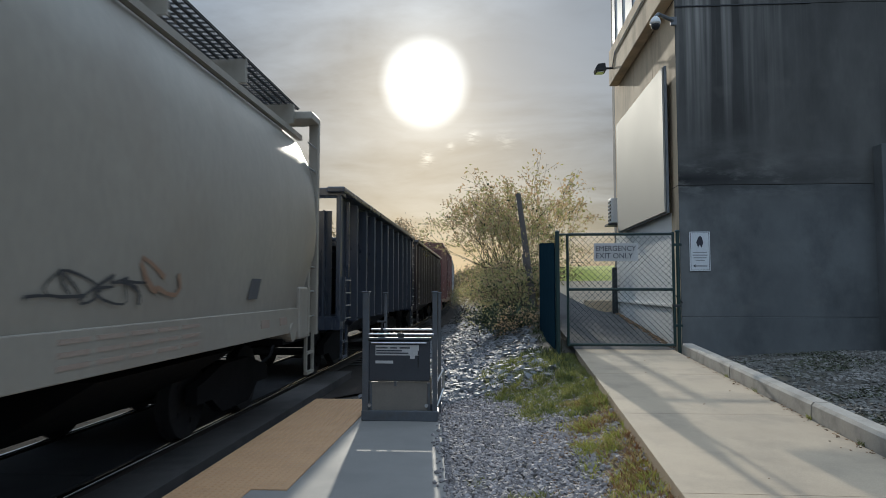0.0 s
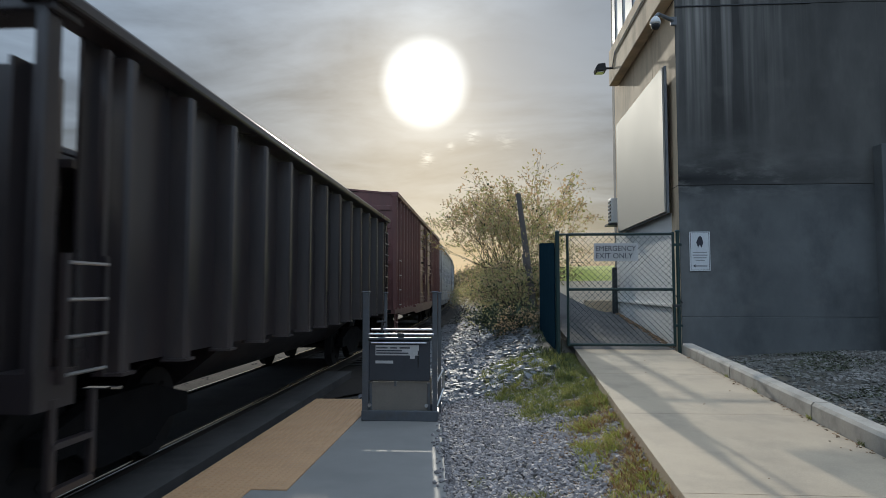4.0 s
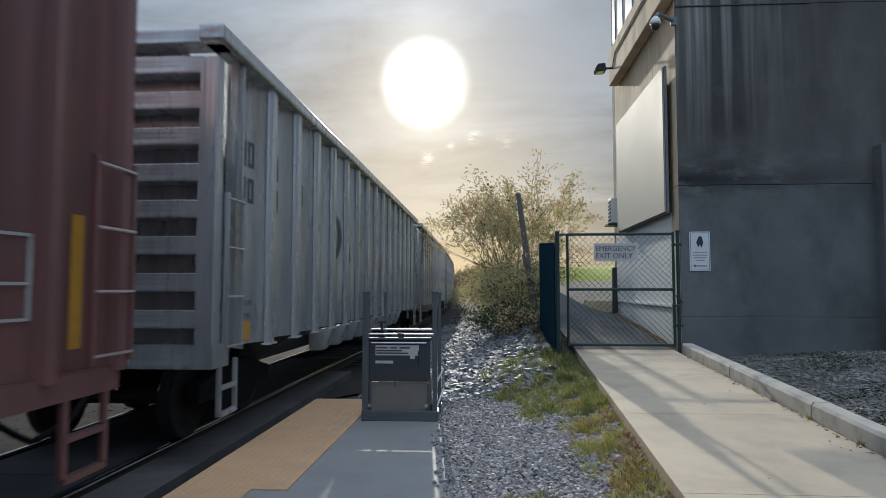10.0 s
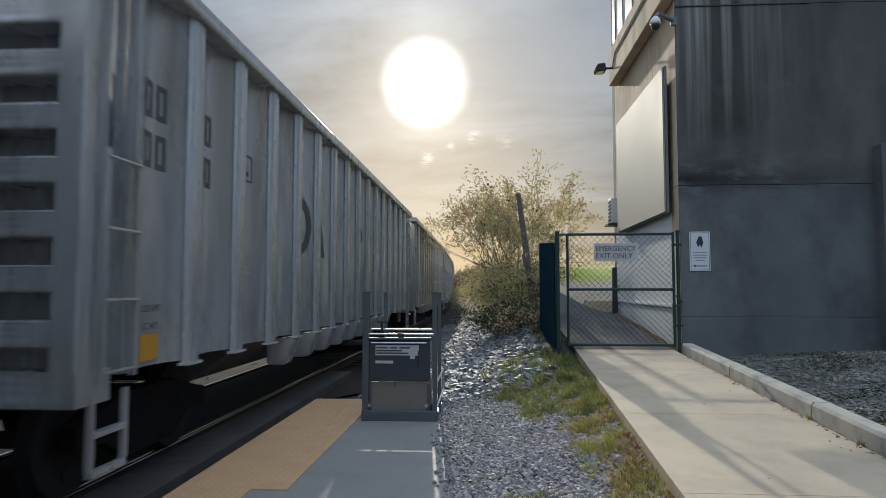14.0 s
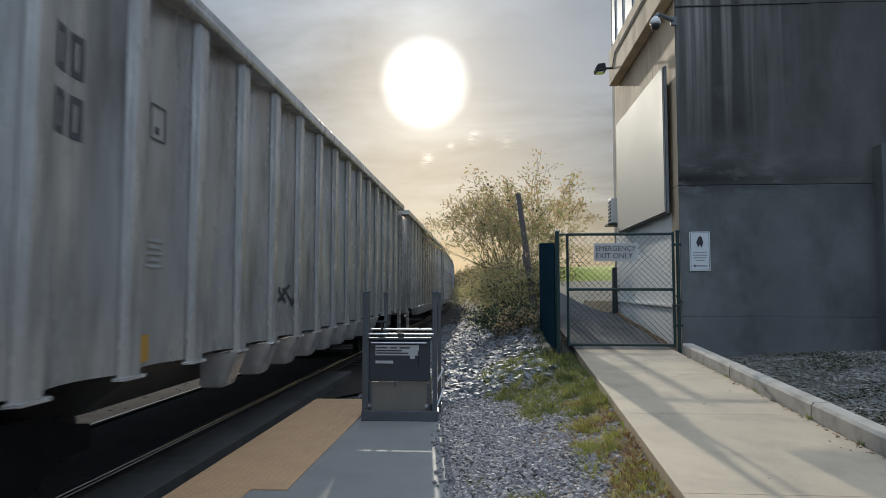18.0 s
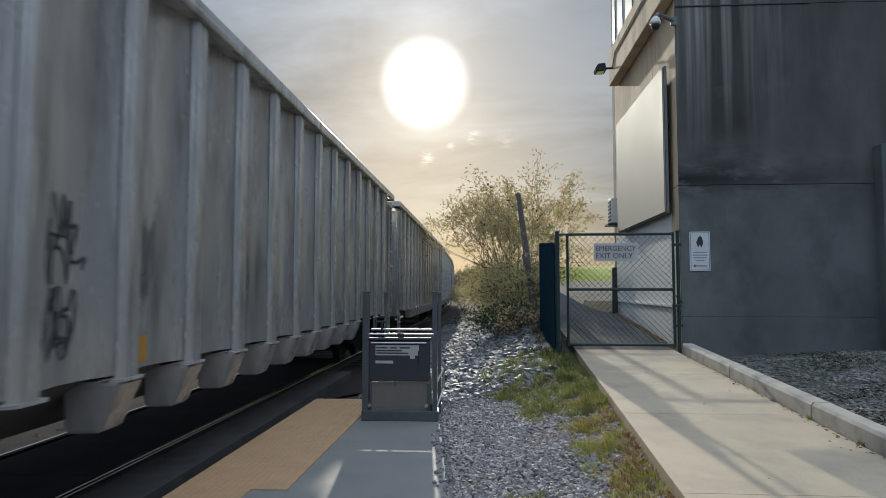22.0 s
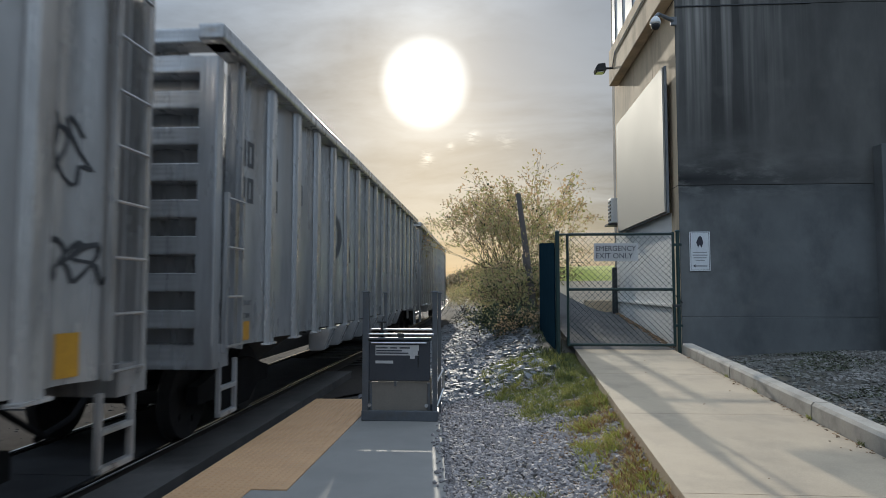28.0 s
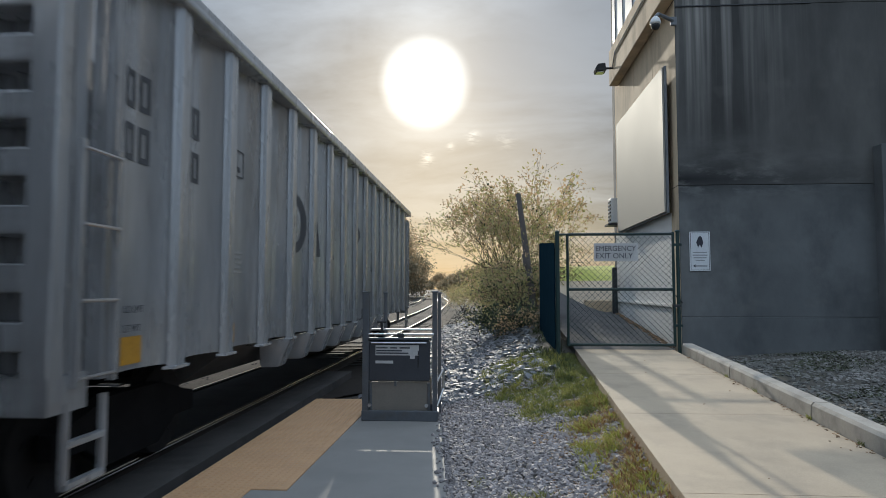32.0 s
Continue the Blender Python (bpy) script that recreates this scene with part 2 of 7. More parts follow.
MOSS = material("low_dark_weed", (0.085, 0.095, 0.05), (0.06, 0.065, 0.04), 0.8, scale=2, fine=30, bump=0.0, per_piece=0.5)
SOIL = material("brown_soil", (0.15, 0.105, 0.07), (0.09, 0.065, 0.045), 0.95, scale=5, fine=60, bump=0.9, speck=(0.3, 0.2, 0.11), speck_scale=50, speck_amount=0.7)
LITTER = material("leaf_litter", (0.34, 0.20, 0.10), (0.22, 0.13, 0.07), 0.8, scale=9, fine=40, bump=0.0, per_piece=0.8)
STONE = material("crushed_stone", (0.46, 0.415, 0.405), (0.14, 0.128, 0.13), 0.7, spec=0.35, scale=20, fine=120, bump=0.2, per_piece=0.95)
# Grey rock; the bush's shade on the bank is put into its colour.
BALLAST = material("ballast_rock", (0.23, 0.235, 0.245), (0.10, 0.104, 0.112), 0.62, scale=8, fine=90, bump=0.3, per_piece=0.7)
# Shade beneath the train is put into these two dark ground colours.
YARD = material("shade_darkened_yard", (0.06, 0.052, 0.046), (0.038, 0.033, 0.03), 0.95, spec=0.05, scale=1.5, fine=60, bump=0.8, per_piece=0.0)
TRACK_BALLAST = material("train_shaded_ballast", (0.055, 0.053, 0.053), (0.035, 0.034, 0.034), 0.85, spec=0.1, scale=8, fine=90, bump=0.3, per_piece=0.7)
LIFT_STEEL = material("dull_painted_steel", (0.20, 0.21, 0.22), (0.15, 0.155, 0.165), 0.5, 0.2, scale=10, bump=0.05)
LIFT_FRAME = material("dark_blue_grey_steel", (0.13, 0.14, 0.155), (0.095, 0.103, 0.115), 0.42, 0.3, scale=9, bump=0.05, dirt=(0.12, 0.10, 0.08), dirt_amount=0.35, dirt_scale=6)
# Asphalt kept extra dark: the colour also carries the train's shade.
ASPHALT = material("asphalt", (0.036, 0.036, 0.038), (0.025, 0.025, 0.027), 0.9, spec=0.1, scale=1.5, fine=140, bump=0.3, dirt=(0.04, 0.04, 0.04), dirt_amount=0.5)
PAVING = material("worn_paving", (0.15, 0.142, 0.14), (0.11, 0.105, 0.105), 0.9, spec=0.1, scale=1.5, fine=140, bump=0.3, dirt=(0.075, 0.07, 0.068), dirt_amount=0.5)
APRON = material("dusty_asphalt", (0.115, 0.105, 0.1), (0.07, 0.066, 0.064), 0.92, spec=0.1, scale=1.2, fine=120, bump=0.4, dirt=(0.05, 0.048, 0.047), dirt_amount=0.6, dirt_scale=2.5)
TACTILE = material("tactile_yellow", (0.58, 0.345, 0.18), (0.51, 0.30, 0.155), 0.6, scale=2.5, fine=60, bump=0.08, dirt=(0.38, 0.24, 0.14), dirt_amount=0.4)
LAWN = material("lawn", (0.40, 0.40, 0.06), (0.30, 0.33, 0.05), 0.9, scale=0.6, fine=25, bump=0.5)
WEED = material("broad_weed_leaf", (0.06, 0.085, 0.035), (0.095, 0.12, 0.045), 0.5, scale=3, fine=20, bump=0.0, per_piece=0.6, translucent=0.3)
RUSTY = material("rusty_weed", (0.24, 0.115, 0.06), (0.30, 0.17, 0.07), 0.7, scale=3, fine=20, bump=0.0, per_piece=0.6, translucent=0.35)
BLADE = material("grass_blade", (0.15, 0.185, 0.06), (0.43, 0.41, 0.12), 0.55, scale=3.5, fine=30, bump=0.0, mix=0.3, per_piece=0.65, translucent=0.5)
VERGE_BLADE = material("yellowing_grass_blade", (0.46, 0.47, 0.10), (0.22, 0.25, 0.06), 0.55, scale=3.5, fine=30, bump=0.0, mix=0.4, per_piece=0.7, translucent=0.5)
DRY = material("dry_grass", (0.58, 0.47, 0.20), (0.42, 0.28, 0.14), 0.7, scale=3, fine=30, bump=0.0, per_piece=0.5, translucent=0.4)
LEAF_GREEN = material("leaf_green", (0.42, 0.40, 0.17), (0.50, 0.43, 0.2), 0.5, scale=1.0, fine=8, bump=0.0, per_piece=0.4, translucent=0.6)
# Green leaf whose dark colour stands in for shade low on the bank.
LEAF_SHADED = material("leaf_shaded", (0.05, 0.08, 0.04), (0.08, 0.10, 0.05), 0.7, scale=2.0, fine=12, bump=0.0, per_piece=0.6, translucent=0.1)
LEAF_GOLD = material("leaf_gold", (0.62, 0.45, 0.26), (0.52, 0.34, 0.2), 0.5, scale=1.0, fine=8, bump=0.0, per_piece=0.4, translucent=0.6)
# Distance haze is put into the paler, greyer colour of far leaves.
LEAF_FAR_HAZE = material("leaf_far_haze", (0.31, 0.28, 0.17), (0.38, 0.28, 0.17), 0.7, scale=0.3, fine=3, bump=0.0, per_piece=0.5, translucent=0.3)
BARK = material("bark", (0.11, 0.085, 0.06), (0.07, 0.055, 0.04), 0.9, scale=6, fine=40, stretch=(1, 1, 0.3), bump=0.5)
POLE_WOOD = material("weathered_pole", (0.17, 0.15, 0.14), (0.11, 0.10, 0.095), 0.9, scale=4, fine=40, stretch=(1, 1, 0.1), bump=0.3)
LIFT_DARK = material("lift_dark_panel", (0.05, 0.055, 0.065), (0.04, 0.042, 0.05), 0.45, scale=4, bump=0.03)
LIFT_GREY = material("lift_grey_panel", (0.21, 0.185, 0.155), (0.17, 0.15, 0.125), 0.5, scale=4, bump=0.03)
# rolling stock
GREY_CAR = material("grey_car_paint", (0.50, 0.502, 0.51), (0.37, 0.372, 0.38), 0.27, metal=0.45, spec=0.8, dent=0.35, scale=1.0, fine=14, stretch=(2.5, 2.5, 0.45), bump=0.03, mix=0.4, dirt=(0.16, 0.145, 0.13), dirt_amount=0.5, dirt_scale=1.3)
GREY_CAR_WORN = material("weathered_grey_car_paint", (0.56, 0.54, 0.52), (0.42, 0.403, 0.39), 0.27, metal=0.45, spec=0.8, dent=0.4, scale=1.0, fine=14, stretch=(2.5, 2.5, 0.45), bump=0.03, mix=0.4, dirt=(0.12, 0.10, 0.085), dirt_amount=0.6, dirt_scale=1.2)
GREY_CAR_DARK = material("grey_car_dark_paint", (0.14, 0.135, 0.13), (0.09, 0.086, 0.083), 0.6, scale=1.5, fine=14, bump=0.05, dirt=(0.08, 0.07, 0.06), dirt_amount=0.5)
BLACK_CAR = material("black_car_paint", (0.036, 0.046, 0.068), (0.052, 0.060, 0.078), 0.28, spec=1.0, scale=1.0, fine=14, stretch=(2, 2, 0.5), bump=0.04, dirt=(0.05, 0.045, 0.042), dirt_amount=0.35, dirt_scale=1.4)
BROWN_CAR = material("dark_brown_car_paint", (0.028, 0.022, 0.024), (0.045, 0.034, 0.034), 0.30, spec=0.9, scale=1.0, fine=14, stretch=(2, 2, 0.5), bump=0.05, dirt=(0.06, 0.038, 0.03), dirt_amount=0.4)
GHOST = material("ghosted_spray", (0.28, 0.25, 0.225), (0.20, 0.125, 0.115), 0.55, scale=2.6, fine=9, stretch=(1, 1, 0.6), bump=0.0, mix=0.22, dirt=(0.16, 0.17, 0.15), dirt_amount=0.6, dirt_scale=3.0)
TAN_TEXT = material("faded_red_stencil", (0.36, 0.27, 0.215), (0.40, 0.33, 0.27), 0.6, scale=9, bump=0.0)
BOX_CAR = material("oxide_red_car_paint", (0.24, 0.108, 0.10), (0.165, 0.076, 0.072), 0.33, metal=0.3, spec=0.6, scale=1.2, fine=16, stretch=(2.5, 2.5, 0.5), bump=0.04, mix=0.4, dirt=(0.15, 0.095, 0.085), dirt_amount=0.5, dirt_scale=1.2)
BOX_DOOR = material("faded_red_door_paint", (0.33, 0.20, 0.193), (0.235, 0.142, 0.143), 0.29, metal=0.38, spec=0.8, scale=1.5, fine=16, bump=0.04, dirt=(0.09, 0.06, 0.055), dirt_amount=0.4)
TAN_CAR = material("tan_car_paint", (0.385, 0.35, 0.29), (0.32, 0.29, 0.245), 0.34, scale=0.7, fine=12, stretch=(1, 1, 0.5), bump=0.02, dirt=(0.27, 0.22, 0.17), dirt_amount=0.4, dirt_scale=1.0)
UNDER = material("underframe_near_black", (0.013, 0.0125, 0.013), (0.009, 0.0085, 0.009), 0.9, spec=0.15, scale=5, fine=30, bump=0.2)
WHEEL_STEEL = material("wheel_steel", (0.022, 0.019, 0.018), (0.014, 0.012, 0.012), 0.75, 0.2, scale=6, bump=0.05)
REFLECT = material("reflective_yellow", (0.60, 0.31, 0.03), (0.5, 0.25, 0.03), 0.4, scale=10, bump=0.02)
STENCIL_DARK = material("stencil_dark", (0.07, 0.073, 0.08), (0.11, 0.11, 0.115), 0.55, scale=3, bump=0.0)
STENCIL_WHITE = material("stencil_white", (0.45, 0.44, 0.43), (0.3, 0.29, 0.28), 0.55, scale=5, bump=0.0)
STENCIL_GOLD = material("stencil_gold", (0.33, 0.195, 0.04), (0.22, 0.135, 0.03), 0.5, scale=3, bump=0.0, dirt=(0.1, 0.08, 0.05), dirt_amount=0.4)
SPRAY = {
    "pink": material("spray_pink", (0.27, 0.17, 0.19), (0.24, 0.16, 0.17), 0.35, scale=4, bump=0.0),
    "moss": material("spray_moss", (0.19, 0.215, 0.17), (0.24, 0.235, 0.21), 0.35, scale=4, bump=0.0),
    "white": material("spray_white", (0.42, 0.40, 0.40), (0.25, 0.22, 0.22), 0.6, scale=4, bump=0.0),
    "violet": material("spray_violet", (0.15, 0.125, 0.22), (0.21, 0.18, 0.27), 0.6, scale=4, bump=0.0),
    "black": material("spray_black", (0.03, 0.03, 0.035), (0.06, 0.06, 0.06), 0.6, scale=4, bump=0.0),
    "ghost": material("spray_faded", (0.17, 0.165, 0.16), (0.24, 0.235, 0.23), 0.5, scale=4, bump=0.0),
    "teal": material("spray_teal", (0.045, 0.12, 0.125), (0.09, 0.16, 0.16), 0.36, spec=0.8, scale=2, bump=0.0),
    "lime": material("spray_lime", (0.15, 0.18, 0.06), (0.10, 0.14, 0.06), 0.36, spec=0.8, scale=2, bump=0.0),
    "red": material("spray_red", (0.22, 0.075, 0.068), (0.19, 0.11, 0.10), 0.36, spec=0.8, scale=2, bump=0.0),
    "orange": material("spray_orange", (0.32, 0.17, 0.10), (0.29, 0.19, 0.13), 0.36, spec=0.8, scale=2, bump=0.0),
    "amber": material("spray_amber", (0.34, 0.16, 0.035), (0.27, 0.13, 0.04), 0.5, scale=4, bump=0.0),
    "rust": material("spray_rust", (0.20, 0.085, 0.07), (0.13, 0.07, 0.06), 0.4, spec=0.6, scale=2, bump=0.0),
}


# ---- building blocks ----
def box(bm, x0, x1, y0, y1, z0, z1):
    v = [bm.verts.new((x, y, z)) for x in (x0, x1) for y in (y0, y1) for z in (z0, z1)]
    for q in ((0, 1, 3, 2), (4, 6, 7, 5), (0, 4, 5, 1), (2, 3, 7, 6), (0, 2, 6, 4), (1, 5, 7, 3)):
        bm.faces.new([v[i] for i in q])
    return v


def soft_box(bm, x0, x1, y0, y1, z0, z1, r):
    """A box whose edges are chamfered by r."""
    tmp = bmesh.new()
    box(tmp, x0, x1, y0, y1, z0, z1)
    bmesh.ops.bevel(tmp, geom=tmp.edges[:], offset=r, segments=2, affect="EDGES", profile=0.5)
    me = bpy.data.meshes.new("tmp")
    tmp.to_mesh(me)
    tmp.free()
    bm.from_mesh(me)
    bpy.data.meshes.remove(me)


def rod(bm, a, b, r, seg=8, r2=None):
    a, b = Vector(a), Vector(b)
    r2 = r if r2 is None else r2
    d = (b - a).normalized()
    u = d.orthogonal().normalized()
    w = d.cross(u)
    ra, rb = [], []
    for i in range(seg):
        t = 2 * math.pi * i / seg
        o = u * math.cos(t) + w * math.sin(t)
        ra.append(bm.verts.new(a + o * r))
        rb.append(bm.verts.new(b + o * r2))
    for i in range(seg):
        j = (i + 1) % seg
        bm.faces.new((ra[i], ra[j], rb[j], rb[i]))
    bm.faces.new(ra[::-1])
    bm.faces.new(rb)


def prism(bm, profile, y0, y1, axis="y"):
    """A closed outline of (a, b) pairs drawn out along an axis: y (a=x, b=z), x (a=y, b=z) or z (a=x, b=y)."""
    def at(a, b, t):
        return (a, t, b) if axis == "y" else (t, a, b) if axis == "x" else (a, b, t)
    va = [bm.verts.new(at(a, b, y0)) for a, b in profile]
    vb = [bm.verts.new(at(a, b, y1)) for a, b in profile]
    n = len(profile)
    for i in range(n):
        j = (i + 1) % n
        bm.faces.new((va[i], va[j], vb[j], vb[i]))
    bm.faces.new(va[::-1])
    bm.faces.new(vb)


def finish(bm, name, mat, smooth=False):
    bmesh.ops.recalc_face_normals(bm, faces=bm.faces[:])
    me = bpy.data.meshes.new(name)
    bm.to_mesh(me)
    bm.free()
    me.materials.append(mat)
    if smooth:
        me.shade_smooth()
        me.set_sharp_from_angle(angle=radians(40))
    return me


def part(name, bm, mat, parent, label="", smooth=False):
    ob = new(name, finish(bm, name, mat, smooth))
    ob.parent = parent
    if label:
        ob["label"] = label
    return ob


def part_of(name, shape, args, mat, parent, label="", smooth=False):
    bm = bmesh.new()
    shape(bm, *args)
    return part(name, bm, mat, parent, label, smooth)


def shared(name, me, parent, at, turn=(0, 0, 0)):
    ob = new(name, me)
    ob.parent = parent
    ob.matrix_basis = pose(*at, *turn)
    return ob


def thing(name, at, label, category, group="", kind=""):
    ob = new(name)
    ob.matrix_basis = at
    ob.empty_display_size = 0.2
    return tagged(ob, label, category, group, kind)


def setting(name, bm, mat, label, category, smooth=False):
    ob = new(name, finish(bm, name, mat, smooth))
    return tagged(ob, label, category, kind="structure")


def mesh_from(name, verts, faces, mat):
    me = bpy.data.meshes.new(name)
    me.from_pydata(verts, [], faces)
    me.materials.append(mat)
    return me


def letters(text, size, mat, deep=0.002, name="lettering"):
    cu = bpy.data.curves.new(name, "FONT")
    cu.body, cu.size, cu.extrude = text, size, deep
    cu.resolution_u = 3
    tmp = new("tmp", cu)
    bpy.context.view_layer.update()
    me = bpy.data.meshes.new_from_object(tmp.evaluated_get(bpy.context.evaluated_depsgraph_get()))
    bpy.data.objects.remove(tmp)
    bpy.data.curves.remove(cu)
    me.materials.clear()
    me.materials.append(mat)
    return me


def scatter(name, rng, spots, mat, lo, hi, flat=0.6, label="", category="", parent=None):
    """Many small irregular stones in one mesh: spots are (x, y, z)."""
    base = bmesh.new()
    bmesh.ops.create_icosphere(base, subdivisions=1, radius=1.0)
    bv = np.array([v.co[:] for v in base.verts])
    bf = np.array([[v.index for v in f.verts] for f in base.faces])
    base.free()
    n, k = len(spots), len(bv)
    spots = np.array(spots)
    jag = rng.uniform(0.62, 1.12, (n, k, 1))
    size = rng.uniform(lo, hi, (n, 1, 1)) * rng.uniform(0.6, 1.3, (n, 1, 3))
    v = bv[None] * jag * size
    v[:, :, 2] *= flat
    a, t = rng.uniform(0, 2 * np.pi, n), rng.normal(0, 0.35, n)
    ca, sa, ct, st = np.cos(a)[:, None], np.sin(a)[:, None], np.cos(t)[:, None], np.sin(t)[:, None]
    y, z = v[:, :, 1] * ct - v[:, :, 2] * st, v[:, :, 1] * st + v[:, :, 2] * ct
    x = v[:, :, 0] * ca - y * sa
    y = v[:, :, 0] * sa + y * ca
    v = np.stack([x, y, z], 2) + spots[:, None, :]
    faces = (bf[None] + (np.arange(n) * k)[:, None, None]).reshape(-1, 3)
    ob = new(name, mesh_from(name, v.reshape(-1, 3).tolist(), faces.tolist(), mat))
    if parent:
        ob.parent = parent
    return tagged(ob, label, category, kind="stuff")


# ---- plan: y runs along the track, x to the right, the platform's top is z = 0 ----
RAIL_TOP, TRACK_X, BEND_Y, BEND_R, BEND_END = -0.10, -4.30, 25.0, 1070.0, 120.0


def track(s, off=0.0):
    """Place and heading of a point s metres along the main track; off: metres to its right."""
    if s <= BEND_Y:
        x, y, a = TRACK_X, s, 0.0
    else:
        a = min(s - BEND_Y, BEND_END - BEND_Y) / BEND_R
        x, y = TRACK_X - BEND_R * (1 - math.cos(a)), BEND_Y + BEND_R * math.sin(a)
        rest = max(0.0, s - BEND_END)
        x, y = x - math.sin(a) * rest, y + math.cos(a) * rest
    return x + off * math.cos(a), y + off * math.sin(a), a


def path_z(y):
    return 0.65 + 0.047 * (y - 10.4) if y < 10.6 else 0.659 + 0.09 * (min(y, 16.5) - 10.6)


def path_l(y):
    return 1.0575 + 0.03314 * min(y, 10.6)


def path_r(y):
    return 2.813 + 0.01367 * min(y, 10.4)


def slab_edge(y):
    """The platform's edge on the gravel side."""
    return float(np.interp(y, (-40, 2, 5.1, 8.0, 9.6), (0.1, -0.1, -0.32, -0.57, -0.7)))


def ground_z(x, y):
    bend = track(max(y, 0))[0] - TRACK_X
    x = x - min(0.0, bend) if y > 30 else x
    pz = path_z(y)
    if y < 9.6:
        e = slab_edge(y)
        near = (-1e4, -14, -10, -2.5, e - 0.25, e, path_l(y) - 0.05, path_l(y) + 0.2, path_r(y), path_r(y) + 0.22, path_r(y) + 1.2, path_r(y) + 3.4, 40, 1e4)
        zs = (0.5, -0.3, -0.33, -0.33, -0.33, -0.04, pz - 0.10, pz - 0.16, pz - 0.16, pz + 0.07, pz + 0.17, pz + 0.40, 1.6, 2)
        za = float(np.interp(x, near, zs))
        if y < 8.6:
            return za
    far = (-1e4, -14, -10, -2.2, -1.6, -0.4, 0.7, 1.35, 3.4, 5.5, 40, 1e4)
    hill = float(np.interp(y, (10, 16, 30, 60, 200), (0, 0.0, 0.15, 0.3, 0.5)))
    lift = float(np.interp(y, (9, 14, 25, 60), (0.52, 0.62, 0.8, 0.9)))
    zb = float(np.interp(x, far, (0.5, -0.3, -0.33, -0.35, -0.28, 0.12, lift, pz - 0.12, pz - 0.08 + hill * 0.6, pz + hill, pz + hill * 1.4, 3)))
    if y < 9.6:
        k = y - 8.6
        return za * (1 - k) + zb * k
    return zb


def surface_z(x, y):
    """The ground's height with its small unevenness."""
    wob = 0.03 * noise.noise((x * 1.3, y * 1.3, 0)) if (x > -0.2 or y > 9.7) and abs(x) < 60 else 0.0
    return ground_z(x, y) + (0 if path_l(y) < x < path_r(y) + 0.2 else wob)


def build_ground():
    xs = np.unique(np.concatenate([np.linspace(-1500, -40, 12), np.linspace(-40, -6, 18), np.linspace(-6, 8, 85), np.linspace(8, 40, 20), np.linspace(40, 1500, 12)]))
    ys = np.unique(np.concatenate([np.linspace(-900, -10, 12), np.linspace(-10, 2, 13), np.linspace(2, 22, 101), np.linspace(22, 80, 40), np.linspace(80, 300, 30), np.linspace(300, 3000, 10)]))
    verts = []
    for y in ys:
        for x in xs:
            verts.append((float(x), float(y), surface_z(float(x), float(y))))
    w = len(xs)
    faces = [(j * w + i, j * w + i + 1, (j + 1) * w + i + 1, (j + 1) * w + i) for j in range(len(ys) - 1) for i in range(w - 1)]
    ob = new("ground", mesh_from("ground", verts, faces, EARTH))
    ob.data.shade_smooth()
    tagged(ob, "grey gravel and earth ground beside the railway", "ground", kind="structure")


build_ground()


# ---- platform ----
def build_platform():
    ys = (-40, 2, 5.1, 8.0, 9.46)
    bm = bmesh.new()
    outline = [(-2.52, -40), (slab_edge(-40), -40), (slab_edge(2), 2), (slab_edge(5.1), 5.1), (slab_edge(8.0), 8.0), (slab_edge(9.46), 9.46), (-2.52, 9.46)]
    prism(bm, outline, -0.36, 0.0, "z")
    setting("platform", bm, PLATFORM, "low grey concrete station platform, smooth and slightly damp", "platform")
    # tactile strip: tiles with rows of small domes
    owner = thing("tactile_strip", pose(0, 0, 0), "yellow tactile warning strip of domed tiles along the platform edge", "tactile strip", kind="structure")
    dome = []
    y = 9.46
    tiles = []
    while y > -6:
        w = 0.905 if 5.45 <= y - 0.3 else 0.61
        tiles.append((y - 0.61, y, w))
        y -= 0.61
    made = {}
    for y0, y1, w in tiles:
        if w not in made:
            bm = bmesh.new()
            soft_box(bm, 0, w - 0.003, 0.0015, 0.6085, 0, 0.012, 0.003)
            made[w] = finish(bm, "tile", TACTILE)
        shared("tile", made[w], owner, (-2.515, y0, 0.0))
        if y0 > 3.0:
            n = int(w / 0.0605)
            dome += [(-2.515 + 0.03 + 0.0605 * i, y0 + 0.03 + 0.0605 * j) for i in range(n) for j in range(10)]
    verts, faces = [], []
    for x, yy in dome:
        k = len(verts)
        for r, z in ((0.0165, 0.0115), (0.009, 0.0175)):
            verts += [(x + r * math.cos(t * math.pi / 3), yy + r * math.sin(t * math.pi / 3), z) for t in range(6)]
        faces += [(k + i, k + (i + 1) % 6, k + 6 + (i + 1) % 6, k + 6 + i) for i in range(6)] + [tuple(k + 6 + i for i in range(6))]
    ob = new("domes", mesh_from("domes", verts, faces, TACTILE))
    ob.parent = owner
    tagged(ob, "small raised domes on the tiles", kind="stuff")
    # worn asphalt apron between the platform and the near rail
    bm = bmesh.new()
    box(bm, -3.495, -2.95, -40, 14.0, -0.36, -0.165)
    setting("apron", bm, APRON, "worn grey asphalt strip between rail and platform", "pavement")


build_platform()


